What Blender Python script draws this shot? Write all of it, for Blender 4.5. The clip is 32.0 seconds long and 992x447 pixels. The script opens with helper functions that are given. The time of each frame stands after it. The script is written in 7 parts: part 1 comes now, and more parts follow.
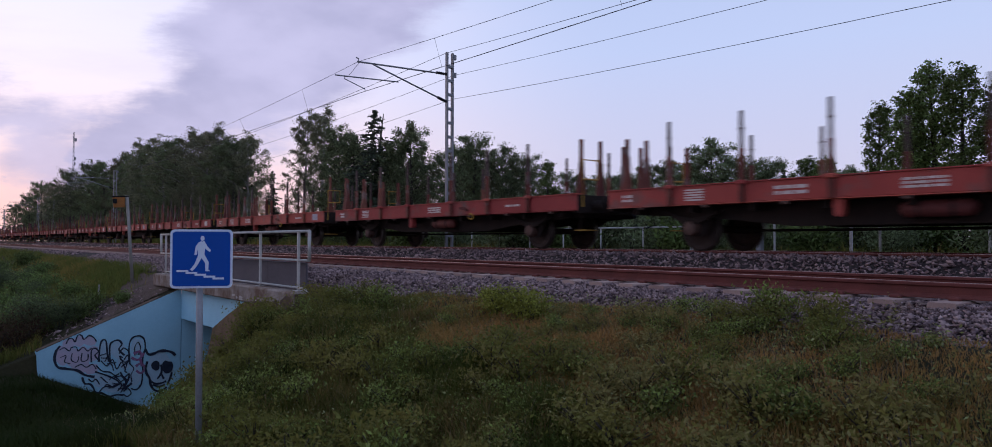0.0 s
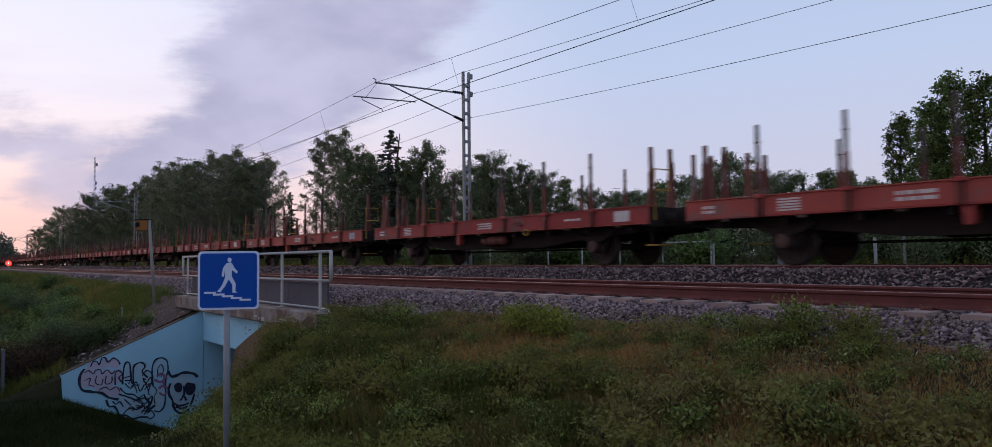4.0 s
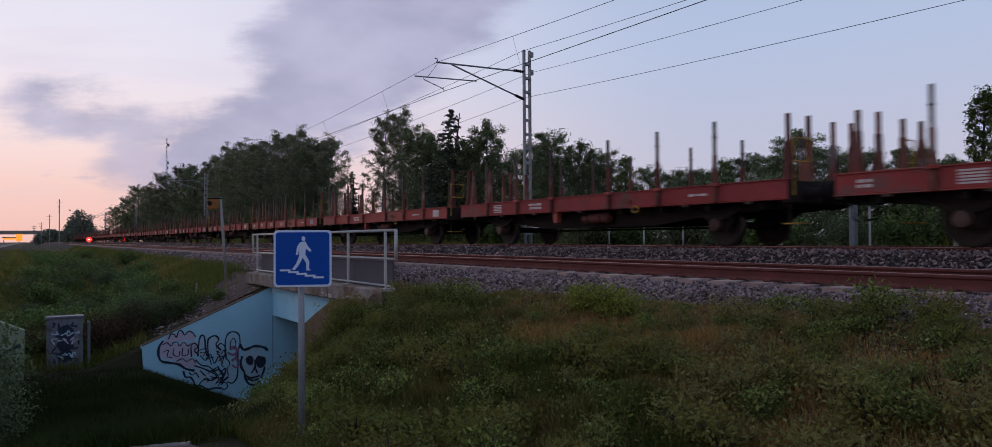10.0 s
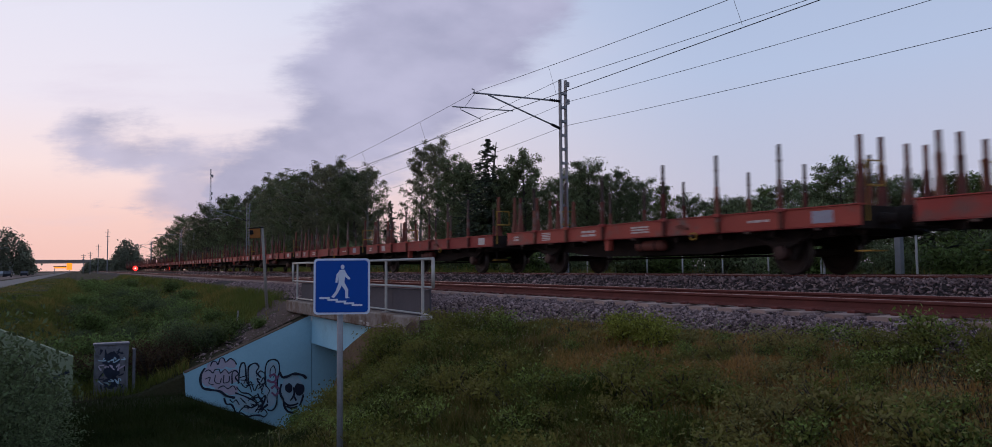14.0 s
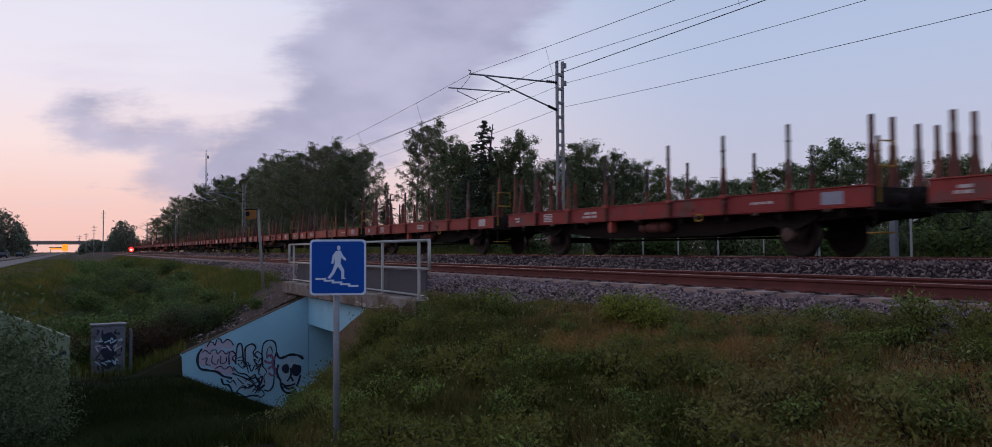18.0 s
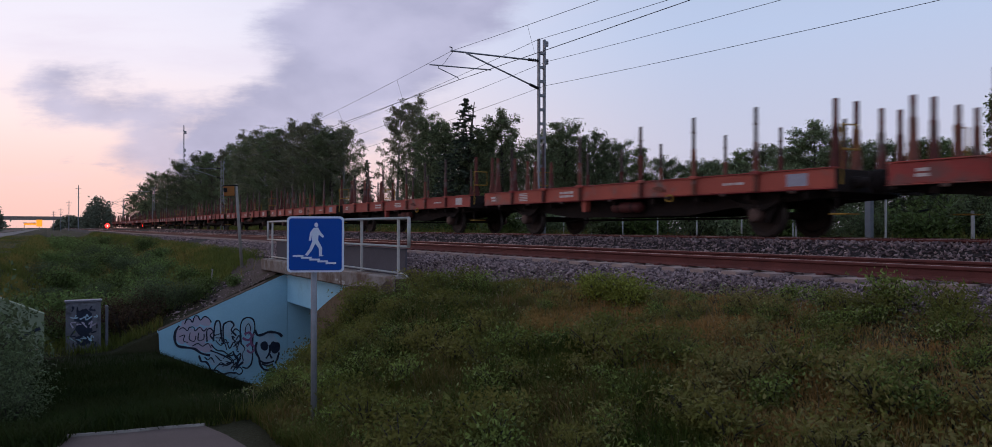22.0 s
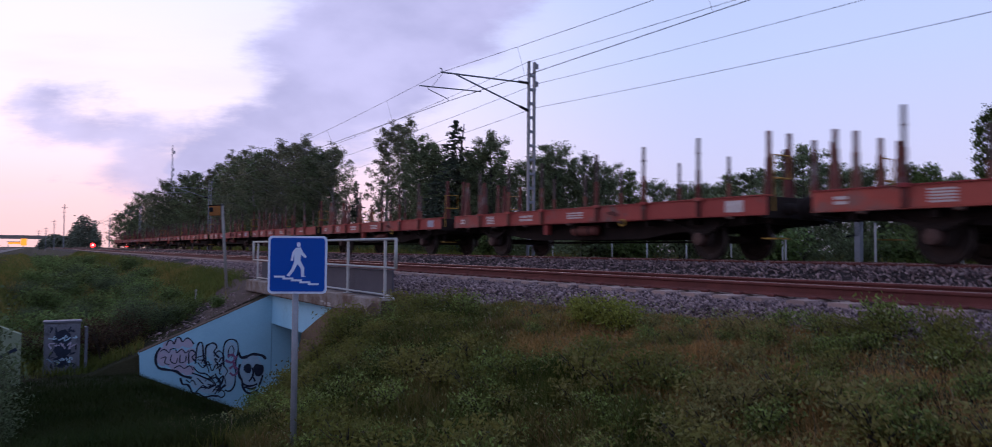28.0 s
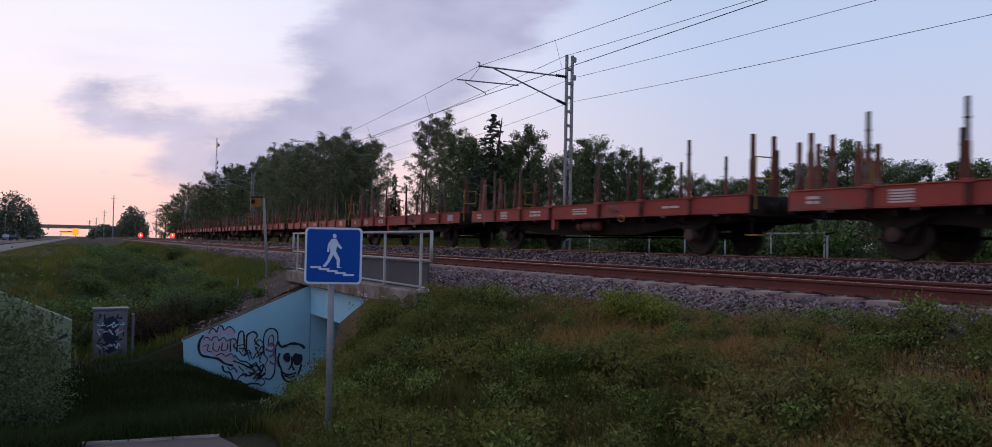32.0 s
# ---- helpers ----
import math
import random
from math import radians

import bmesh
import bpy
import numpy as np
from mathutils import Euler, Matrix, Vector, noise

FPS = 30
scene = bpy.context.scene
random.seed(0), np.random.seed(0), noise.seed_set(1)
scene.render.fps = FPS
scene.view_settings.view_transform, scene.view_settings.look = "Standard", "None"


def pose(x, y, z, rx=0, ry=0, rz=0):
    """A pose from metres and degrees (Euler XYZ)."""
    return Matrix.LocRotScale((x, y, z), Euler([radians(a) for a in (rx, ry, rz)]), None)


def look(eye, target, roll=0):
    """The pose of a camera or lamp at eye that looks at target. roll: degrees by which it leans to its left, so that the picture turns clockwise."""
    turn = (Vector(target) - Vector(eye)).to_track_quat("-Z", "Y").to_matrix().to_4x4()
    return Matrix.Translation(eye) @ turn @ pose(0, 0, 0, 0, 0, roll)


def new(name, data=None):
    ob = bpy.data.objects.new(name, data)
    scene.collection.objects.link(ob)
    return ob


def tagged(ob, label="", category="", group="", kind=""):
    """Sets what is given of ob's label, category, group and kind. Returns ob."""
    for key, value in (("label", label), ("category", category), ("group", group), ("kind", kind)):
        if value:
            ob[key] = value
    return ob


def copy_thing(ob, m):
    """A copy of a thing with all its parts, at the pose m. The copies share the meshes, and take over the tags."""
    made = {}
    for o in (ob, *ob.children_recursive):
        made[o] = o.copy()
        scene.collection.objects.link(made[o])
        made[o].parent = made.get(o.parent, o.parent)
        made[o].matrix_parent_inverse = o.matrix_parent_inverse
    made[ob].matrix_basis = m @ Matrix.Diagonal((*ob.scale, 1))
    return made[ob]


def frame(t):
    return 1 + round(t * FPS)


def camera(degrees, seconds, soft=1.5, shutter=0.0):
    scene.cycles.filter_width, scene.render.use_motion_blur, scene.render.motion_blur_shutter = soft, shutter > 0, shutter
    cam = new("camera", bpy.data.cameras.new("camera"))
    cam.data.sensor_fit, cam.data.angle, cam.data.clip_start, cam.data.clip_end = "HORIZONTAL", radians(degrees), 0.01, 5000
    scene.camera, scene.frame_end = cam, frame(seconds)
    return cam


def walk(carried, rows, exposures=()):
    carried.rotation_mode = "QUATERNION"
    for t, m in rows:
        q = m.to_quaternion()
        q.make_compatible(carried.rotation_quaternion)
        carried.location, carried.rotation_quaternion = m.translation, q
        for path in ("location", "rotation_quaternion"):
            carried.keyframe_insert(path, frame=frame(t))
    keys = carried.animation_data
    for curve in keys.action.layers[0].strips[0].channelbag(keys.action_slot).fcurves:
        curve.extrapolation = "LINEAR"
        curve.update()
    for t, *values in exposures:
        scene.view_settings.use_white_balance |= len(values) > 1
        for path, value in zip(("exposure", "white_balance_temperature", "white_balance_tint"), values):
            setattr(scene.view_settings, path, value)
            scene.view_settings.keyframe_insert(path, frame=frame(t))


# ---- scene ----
cam = camera(68.2, 32.0, soft=0.8, shutter=0.55)
PATH = [
    (0, (0.151, -0.032, 0.437), (1.393, 1.535, 0.486), 0.1),
    (0.5, (0.137, -0.011, 0.435), (1.364, 1.566, 0.501), -0.1),
    (1, (0.129, -0.027, 0.436), (1.348, 1.557, 0.499), 0.2),
    (1.5, (0.106, 0.026, 0.443), (1.329, 1.605, 0.551), -1.3),
    (2, (0.117, 0.057, 0.444), (1.338, 1.639, 0.529), -3.5),
    (2.5, (0.097, 0.04, 0.435), (1.315, 1.625, 0.503), -2.0),
    (3, (0.086, 0.018, 0.439), (1.291, 1.613, 0.516), -1.9),
    (3.5, (0.087, 0.038, 0.437), (1.305, 1.621, 0.53), -1.1),
    (5.5, (0.037, -0.033, 0.441), (1.202, 1.59, 0.528), 0.3),
    (6, (0.058, 0.019, 0.439), (1.259, 1.618, 0.459), -1.1),
    (6.5, (0.042, 0.021, 0.439), (1.253, 1.611, 0.501), -0.0),
    (7, (0.026, 0.057, 0.444), (1.221, 1.66, 0.519), 0.1),
    (7.5, (-0.009, 0.013, 0.441), (1.119, 1.662, 0.518), -0.4),
    (8, (-0.018, 0.005, 0.429), (1.036, 1.694, 0.624), 2.2),
    (8.5, (-0.02, 0.009, 0.451), (1.037, 1.702, 0.572), -1.7),
    (9, (-0.009, 0.049, 0.456), (1.005, 1.769, 0.585), -1.2),
    (9.5, (-0.024, 0.032, 0.458), (0.994, 1.75, 0.575), -0.3),
    (10, (-0.018, 0.06, 0.452), (1.06, 1.744, 0.493), -0.4),
    (10.5, (-0.034, 0.024, 0.438), (1.031, 1.714, 0.535), 0.9),
    (11, (-0.023, 0.029, 0.446), (1.064, 1.706, 0.536), 0.5),
    (11.5, (-0.013, 0.038, 0.441), (1.066, 1.721, 0.511), -0.4),
    (12, (-0.01, 0.058, 0.444), (1.025, 1.769, 0.504), -1.0),
    (12.5, (-0.024, 0.054, 0.441), (0.985, 1.778, 0.53), -1.2),
    (13, (-0.03, 0.046, 0.44), (0.961, 1.78, 0.55), -1.0),
    (13.5, (-0.036, 0.027, 0.444), (0.955, 1.76, 0.564), -0.4),
    (15.5, (-0.041, 0.012, 0.443), (0.952, 1.744, 0.56), -0.8),
    (16, (-0.028, 0.015, 0.435), (0.955, 1.754, 0.528), -1.3),
    (16.5, (-0.04, -0.003, 0.438), (0.941, 1.738, 0.52), -0.5),
    (17, (-0.033, 0.015, 0.439), (0.966, 1.745, 0.526), -0.4),
    (17.5, (-0.033, 0.017, 0.435), (0.943, 1.76, 0.519), -0.6),
    (18, (-0.038, 0.006, 0.437), (0.962, 1.736, 0.508), -0.3),
    (18.5, (-0.061, 0.007, 0.429), (0.936, 1.74, 0.486), 0.5),
    (19, (-0.044, 0.041, 0.435), (0.977, 1.76, 0.477), -0.0),
    (19.5, (-0.041, 0.045, 0.42), (0.974, 1.768, 0.42), 0.3),
    (20, (-0.034, 0.035, 0.42), (0.957, 1.772, 0.441), -0.1),
    (20.5, (-0.027, 0.027, 0.427), (0.977, 1.756, 0.475), 0.2),
    (21, (-0.024, 0.006, 0.428), (0.999, 1.724, 0.494), 0.3),
    (21.5, (0.006, 0.007, 0.422), (1.053, 1.711, 0.433), -0.6),
    (22, (-0.01, 0.006, 0.43), (1.035, 1.711, 0.443), 0.1),
    (22.5, (-0.002, 0.006, 0.439), (1.043, 1.711, 0.464), -0.4),
    (23, (-0.017, -0.006, 0.431), (1.043, 1.69, 0.469), -0.4),
    (23.5, (-0.015, -0.011, 0.429), (1.029, 1.695, 0.464), 0.2),
    (24, (-0.002, 0.018, 0.428), (1.037, 1.727, 0.459), 0.2),
    (24.5, (-0.027, -0.02, 0.425), (1.029, 1.679, 0.452), 0.7),
    (26.5, (-0.03, 0.111, 0.447), (1.085, 1.77, 0.484), -0.6),
    (27, (-0.043, 0.182, 0.427), (1.164, 1.776, 0.414), -2.4),
    (27.5, (0.009, 0.195, 0.425), (1.243, 1.759, 0.244), -2.0),
    (28, (0.104, 0.158, 0.419), (1.173, 1.847, 0.493), 0.5),
    (28.5, (0.119, 0.111, 0.404), (1.169, 1.812, 0.455), 2.0),
    (29, (0.13, 0.115, 0.416), (1.163, 1.826, 0.468), 1.6),
    (29.5, (0.129, 0.123, 0.41), (1.105, 1.869, 0.46), 1.0),
    (30, (0.15, 0.192, 0.414), (1.162, 1.917, 0.427), 1.3),
    (30.5, (0.139, 0.135, 0.409), (1.178, 1.844, 0.423), 1.3),
    (31, (0.145, 0.149, 0.405), (1.121, 1.894, 0.422), 1.4),
    (31.5, (0.142, 0.126, 0.411), (1.109, 1.876, 0.442), 1.2),
    (32, (0.126, 0.088, 0.411), (1.107, 1.83, 0.467), 1.1),
]
# the film camera opens up a little at the start and after its jolt, and turns bluish for a moment
EXPOSURES = [(0, 0.15, 6250, 16), (2, 0.12, 6500, 10), (6, 0.08, 6500, 10), (8, 0.0, 6500, 10), (9, -0.1, 6500, 10), (10, -0.1, 6500, 10), (11, -0.02, 6500, 10), (12, 0.08, 6500, 10), (13, -0.03, 6500, 10), (16, -0.12, 6500, 10), (18, -0.1, 6500, 10), (19, 0.0, 6500, 10), (20, 0.06, 6500, 10), (22, 0.04, 6500, 10), (24, 0.08, 6500, 10), (26.5, 0.3, 6500, 10), (27, 0.27, 6500, 10), (28, 0.22, 5950, 22), (29, 0.08, 6500, 10), (30, 0.02, 6500, 10), (31, 0.08, 6500, 10), (32, 0.1, 6500, 10)]
walk(cam, [(t, look(eye, target, roll)) for t, eye, target, roll in PATH], EXPOSURES)

# ---------------------------------------------------------------- world and light
def build_world():
    w = bpy.data.worlds.new("dusk_sky")
    scene.world = w
    w.use_nodes = True
    nt = w.node_tree
    nt.nodes.clear()
    N, L = nt.nodes.new, nt.links.new

    def val(node, sock, v):
        if isinstance(v, (int, float)):
            node.inputs[sock].default_value = v
        else:
            L(v, node.inputs[sock])

    def m(op, a, b=0.0, c=0.0, clamp=False):
        n = N("ShaderNodeMath")
        n.operation, n.use_clamp = op, clamp
        val(n, 0, a), val(n, 1, b), val(n, 2, c)
        return n.outputs[0]

    def step(x, lo, hi):
        n = N("ShaderNodeMapRange")
        n.interpolation_type = "SMOOTHSTEP"
        val(n, 0, x), val(n, 1, lo), val(n, 2, hi)
        return n.outputs[0]

    def dot(v, d):
        n = N("ShaderNodeVectorMath")
        n.operation = "DOT_PRODUCT"
        L(v, n.inputs[0])
        n.inputs[1].default_value = d
        return n.outputs["Value"]

    def mixc(f, a, b):
        n = N("ShaderNodeMix")
        n.data_type = "RGBA"
        val(n, 0, f)
        for i, c in ((6, a), (7, b)):
            if isinstance(c, tuple):
                n.inputs[i].default_value = (*c, 1)
            else:
                L(c, n.inputs[i])
        return n.outputs[2]

    def ramp(x, stops):
        n = N("ShaderNodeValToRGB")
        L(x, n.inputs[0])
        e = n.color_ramp.elements
        for i, (p, c) in enumerate(stops):
            k = e[i] if i < 2 else e.new(p)
            k.position, k.color = p, (*c, 1)
        return n.outputs[0]

    d = N("ShaderNodeTexCoord").outputs["Generated"]
    up = m("MAXIMUM", dot(d, (0, 0, 1)), 0.0)
    el = m("ARCSINE", up)
    # the glow of the set sun lies a little to the west of the line
    glow = step(dot(d, (-0.26, 0.966, 0)), 0.42, 1.0)
    warm = ramp(m("MULTIPLY", el, 1.6), WARM_SKY)
    cool = ramp(m("MULTIPLY", el, 1.6), COOL_SKY)
    sky = mixc(glow, cool, warm)
    # cloud sheet: a long lilac streak that rises to the right, and a flatter bank beneath it
    A, R, U = CLOUD_AXES
    fwd = m("MAXIMUM", dot(d, A), 0.05)
    u, v = m("DIVIDE", dot(d, R), fwd), m("DIVIDE", dot(d, U), fwd)
    cx = N("ShaderNodeCombineXYZ")
    L(u, cx.inputs[0]), L(v, cx.inputs[1])

    def noise_at(scale, detail, rough, stretch=(1, 1, 1), turn=0.0, seed=0.0):
        mp = N("ShaderNodeMapping")
        L(cx.outputs[0], mp.inputs[0])
        mp.inputs["Scale"].default_value = stretch
        mp.inputs["Rotation"].default_value = (0, 0, turn)
        mp.inputs["Location"].default_value = (seed, seed * 0.7, seed)
        n = N("ShaderNodeTexNoise")
        L(mp.outputs[0], n.inputs["Vector"])
        n.inputs["Scale"].default_value, n.inputs["Detail"].default_value, n.inputs["Roughness"].default_value = scale, detail, rough
        return n.outputs["Fac"]

    warp = m("SUBTRACT", noise_at(4.5, 6, 0.55), 0.5)
    fine = m("SUBTRACT", noise_at(8, 9, 0.65, (0.7, 2.8, 1), -0.65, 3.0), 0.5)
    total = None
    for (x0, y0, x1, y1, half, soft, power) in CLOUD_BANDS:
        dx, dy = x1 - x0, y1 - y0
        n2 = dx * dx + dy * dy
        k = m("ADD", m("MULTIPLY", m("SUBTRACT", u, x0), dx / n2), m("MULTIPLY", m("SUBTRACT", v, y0), dy / n2))
        k = m("MINIMUM", m("MAXIMUM", k, 0.0), 1.0)
        px, py = m("MULTIPLY_ADD", k, dx, x0), m("MULTIPLY_ADD", k, dy, y0)
        ex, ey = m("SUBTRACT", u, px), m("SUBTRACT", v, py)
        dist = m("SQRT", m("ADD", m("MULTIPLY", ex, ex), m("MULTIPLY", ey, ey)))
        dist = m("ADD", dist, m("ADD", m("MULTIPLY", warp, 0.13), m("MULTIPLY", fine, 0.11)))
        mask = m("MULTIPLY", step(dist, half + soft, half - soft * 0.6), power)
        total = mask if total is None else m("MAXIMUM", total, mask)
    total = m("MULTIPLY", total, step(dot(d, A), 0.15, 0.35))
    wisps = m("MULTIPLY", step(noise_at(3.2, 7, 0.6, (0.6, 3.2, 1), 0.12, 7.0), 0.50, 0.72), 0.38)
    wisps = m("MULTIPLY", wisps, glow)
    sky = mixc(wisps, sky, WISP)
    body = mixc(step(noise_at(6, 5, 0.5, (1, 1.8, 1), 0.5, 5.0), 0.3, 0.7), CLOUD_DARK, CLOUD_PALE)
    sky = mixc(total, sky, body)
    bg = N("ShaderNodeBackground")
    L(sky, bg.inputs[0])
    bg.inputs[1].default_value = SKY_STRENGTH
    L(bg.outputs[0], N("ShaderNodeOutputWorld").inputs[0])


SKY_STRENGTH = 1.44
WARM_SKY = [(0.0, (0.67, 0.40, 0.355)), (0.10, (0.70, 0.47, 0.43)), (0.20, (0.715, 0.57, 0.56)), (0.33, (0.64, 0.595, 0.665)), (0.55, (0.585, 0.585, 0.685)), (1.0, (0.39, 0.45, 0.59))]
COOL_SKY = [(0.0, (0.45, 0.385, 0.45)), (0.15, (0.40, 0.40, 0.50)), (0.40, (0.342, 0.405, 0.555)), (1.0, (0.235, 0.315, 0.48))]
WISP = (0.52, 0.46, 0.56)
CLOUD_DARK, CLOUD_PALE = (0.262, 0.265, 0.385), (0.365, 0.36, 0.495)
CLOUD_AXES = ((0.494, 0.868, 0.055), (0.869, -0.495, 0.0), (-0.027, -0.048, 0.998))
CLOUD_BANDS = [(-0.35, 0.055, -0.15, 0.14, 0.055, 0.032, 0.90), (-0.18, 0.165, 0.01, 0.34, 0.101, 0.034, 0.90), (-0.55, 0.105, -0.38, 0.082, 0.030, 0.030, 0.78), (-0.44, 0.065, -0.33, 0.030, 0.040, 0.040, 0.72), (-0.57, 0.035, -0.47, 0.026, 0.004, 0.016, 0.6)]
build_world()

sun_data = bpy.data.lights.new("sun_afterglow", "SUN")
sun_data.energy, sun_data.angle, sun_data.color = 0.25, radians(40), (1.0, 0.72, 0.6)
sun = new("sun_afterglow", sun_data)
sun.matrix_world = look((-26, 96, 22), (0, 0, 0))


# ---------------------------------------------------------------- materials
def mat(name, col, rough=0.8, metal=0.0, col2=None, scale=3.0, amount=0.5, fine=40.0, fine_amt=0.25, bump=0.3, bump_dist=0.01,
        rand=0.0, island=0.0, stain=None, stain_scale=0.8, stain_lo=0.55, stain_hi=0.7, coords="Object", spec=0.12, translucent=0.0):
    mt = bpy.data.materials.new(name)
    mt.use_nodes = True
    nt = mt.node_tree
    N, L = nt.nodes.new, nt.links.new
    b = nt.nodes["Principled BSDF"]
    tc = N("ShaderNodeTexCoord").outputs[coords] if coords != "World" else N("ShaderNodeNewGeometry").outputs["Position"]

    def noise(s, det=5, r=0.6):
        n = N("ShaderNodeTexNoise")
        n.inputs["Scale"].default_value, n.inputs["Detail"].default_value, n.inputs["Roughness"].default_value = s, det, r
        L(tc, n.inputs["Vector"])
        return n.outputs["Fac"]

    def mixc(f, a, bb, mode="MIX"):
        n = N("ShaderNodeMix")
        n.data_type, n.blend_type = "RGBA", mode
        if isinstance(f, (int, float)):
            n.inputs[0].default_value = f
        else:
            L(f, n.inputs[0])
        for i, c in ((6, a), (7, bb)):
            if isinstance(c, tuple):
                n.inputs[i].default_value = (*c, 1)
            else:
                L(c, n.inputs[i])
        return n.outputs[2]

    def rng(x, lo, hi, a=0.0, c=1.0):
        n = N("ShaderNodeMapRange")
        L(x, n.inputs[0])
        for i, vv in enumerate((lo, hi, a, c)):
            n.inputs[i + 1].default_value = vv
        return n.outputs[0]

    col2 = col2 or tuple(c * 0.55 for c in col)
    big, small = noise(scale), noise(fine, 3)
    c = mixc(rng(big, 0.5 - 0.5 * (1 - amount) - 0.02, 0.5 + 0.5 * (1 - amount) + 0.02), col, col2)
    c = mixc(rng(small, 0.3, 0.7, 0.0, fine_amt), c, tuple(q * 0.35 for q in col))
    if stain:
        c = mixc(rng(noise(stain_scale, 6, 0.65), stain_lo, stain_hi), c, stain)
    for k, node, sock in ((rand, "ShaderNodeObjectInfo", "Random"), (island, "ShaderNodeNewGeometry", "Random Per Island")):
        if not k:
            continue
        src = N(node).outputs[sock]
        hsv = N("ShaderNodeHueSaturation")
        L(c, hsv.inputs["Color"])
        L(rng(src, 0, 1, 1 - k, 1 + k), hsv.inputs["Value"])
        L(rng(src, 0, 1, 0.5 - 0.03 * k, 0.5 + 0.03 * k), hsv.inputs["Hue"])
        c = hsv.outputs[0]
    L(c, b.inputs["Base Color"])
    L(rng(small, 0.2, 0.8, max(rough - 0.12, 0.02), min(rough + 0.1, 1)), b.inputs["Roughness"])
    b.inputs["Metallic"].default_value = metal
    if spec is not None:
        b.inputs["Specular IOR Level"].default_value = spec
    if bump:
        bn = N("ShaderNodeBump")
        bn.inputs["Strength"].default_value, bn.inputs["Distance"].default_value = bump, bump_dist
        add = N("ShaderNodeMath")
        add.operation = "ADD"
        L(big, add.inputs[0]), L(small, add.inputs[1])
        L(add.outputs[0], bn.inputs["Height"])
        L(bn.outputs[0], b.inputs["Normal"])
    if translucent:
        tr = N("ShaderNodeBsdfTranslucent")
        L(c, tr.inputs[0])
        mx = N("ShaderNodeMixShader")
        mx.inputs[0].default_value = translucent
        L(b.outputs[0], mx.inputs[1]), L(tr.outputs[0], mx.inputs[2])
        L(mx.outputs[0], nt.nodes["Material Output"].inputs[0])
    return mt


def lamp_mat(name, col, power):
    mt = bpy.data.materials.new(name)
    mt.use_nodes = True
    nt = mt.node_tree
    nt.nodes.clear()
    e = nt.nodes.new("ShaderNodeEmission")
    e.inputs[0].default_value, e.inputs[1].default_value = (*col, 1), power
    nt.links.new(e.outputs[0], nt.nodes.new("ShaderNodeOutputMaterial").inputs[0])
    return mt


def grass_mat(name, greens, dry, patch=0.35, dry_lo=0.5, dry_hi=0.66, drift=0.0):
    """Blades: colour by patches of ground and by blade, dry stalks in between."""
    mt = bpy.data.materials.new(name)
    mt.use_nodes = True
    nt = mt.node_tree
    N, L = nt.nodes.new, nt.links.new
    b = nt.nodes["Principled BSDF"]
    geo = N("ShaderNodeNewGeometry")

    def noise(s, det=4):
        n = N("ShaderNodeTexNoise")
        n.inputs["Scale"].default_value, n.inputs["Detail"].default_value = s, det
        L(geo.outputs["Position"], n.inputs["Vector"])
        return n.outputs["Fac"]

    def mixc(f, a, bb):
        n = N("ShaderNodeMix")
        n.data_type = "RGBA"
        L(f, n.inputs[0])
        for i, c in ((6, a), (7, bb)):
            if isinstance(c, tuple):
                n.inputs[i].default_value = (*c, 1)
            else:
                L(c, n.inputs[i])
        return n.outputs[2]

    def rng(x, lo, hi, a=0.0, c=1.0):
        n = N("ShaderNodeMapRange")
        L(x, n.inputs[0])
        for i, vv in enumerate((lo, hi, a, c)):
            n.inputs[i + 1].default_value = vv
        return n.outputs[0]

    isl = geo.outputs["Random Per Island"]
    c = mixc(isl, greens[0], greens[1])
    c = mixc(rng(noise(0.9, 3), 0.35, 0.65), c, greens[2])
    add = N("ShaderNodeMath")
    add.operation = "MULTIPLY_ADD"
    L(isl, add.inputs[0])
    add.inputs[1].default_value = 0.22
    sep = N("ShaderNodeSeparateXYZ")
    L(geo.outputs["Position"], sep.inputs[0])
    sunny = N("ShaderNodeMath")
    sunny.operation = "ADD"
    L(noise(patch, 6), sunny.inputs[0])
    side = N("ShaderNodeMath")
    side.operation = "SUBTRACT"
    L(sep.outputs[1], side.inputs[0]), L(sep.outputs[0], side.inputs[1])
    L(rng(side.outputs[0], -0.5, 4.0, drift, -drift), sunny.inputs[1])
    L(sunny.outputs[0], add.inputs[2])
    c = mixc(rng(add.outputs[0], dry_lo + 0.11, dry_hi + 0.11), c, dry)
    L(c, b.inputs["Base Color"])
    b.inputs["Roughness"].default_value = 0.7
    b.inputs["Specular IOR Level"].default_value = 0.05
    tr = N("ShaderNodeBsdfTranslucent")
    L(c, tr.inputs[0])
    mx = N("ShaderNodeMixShader")
    mx.inputs[0].default_value = 0.3
    L(b.outputs[0], mx.inputs[1]), L(tr.outputs[0], mx.inputs[2])
    L(mx.outputs[0], nt.nodes["Material Output"].inputs[0])
    return mt


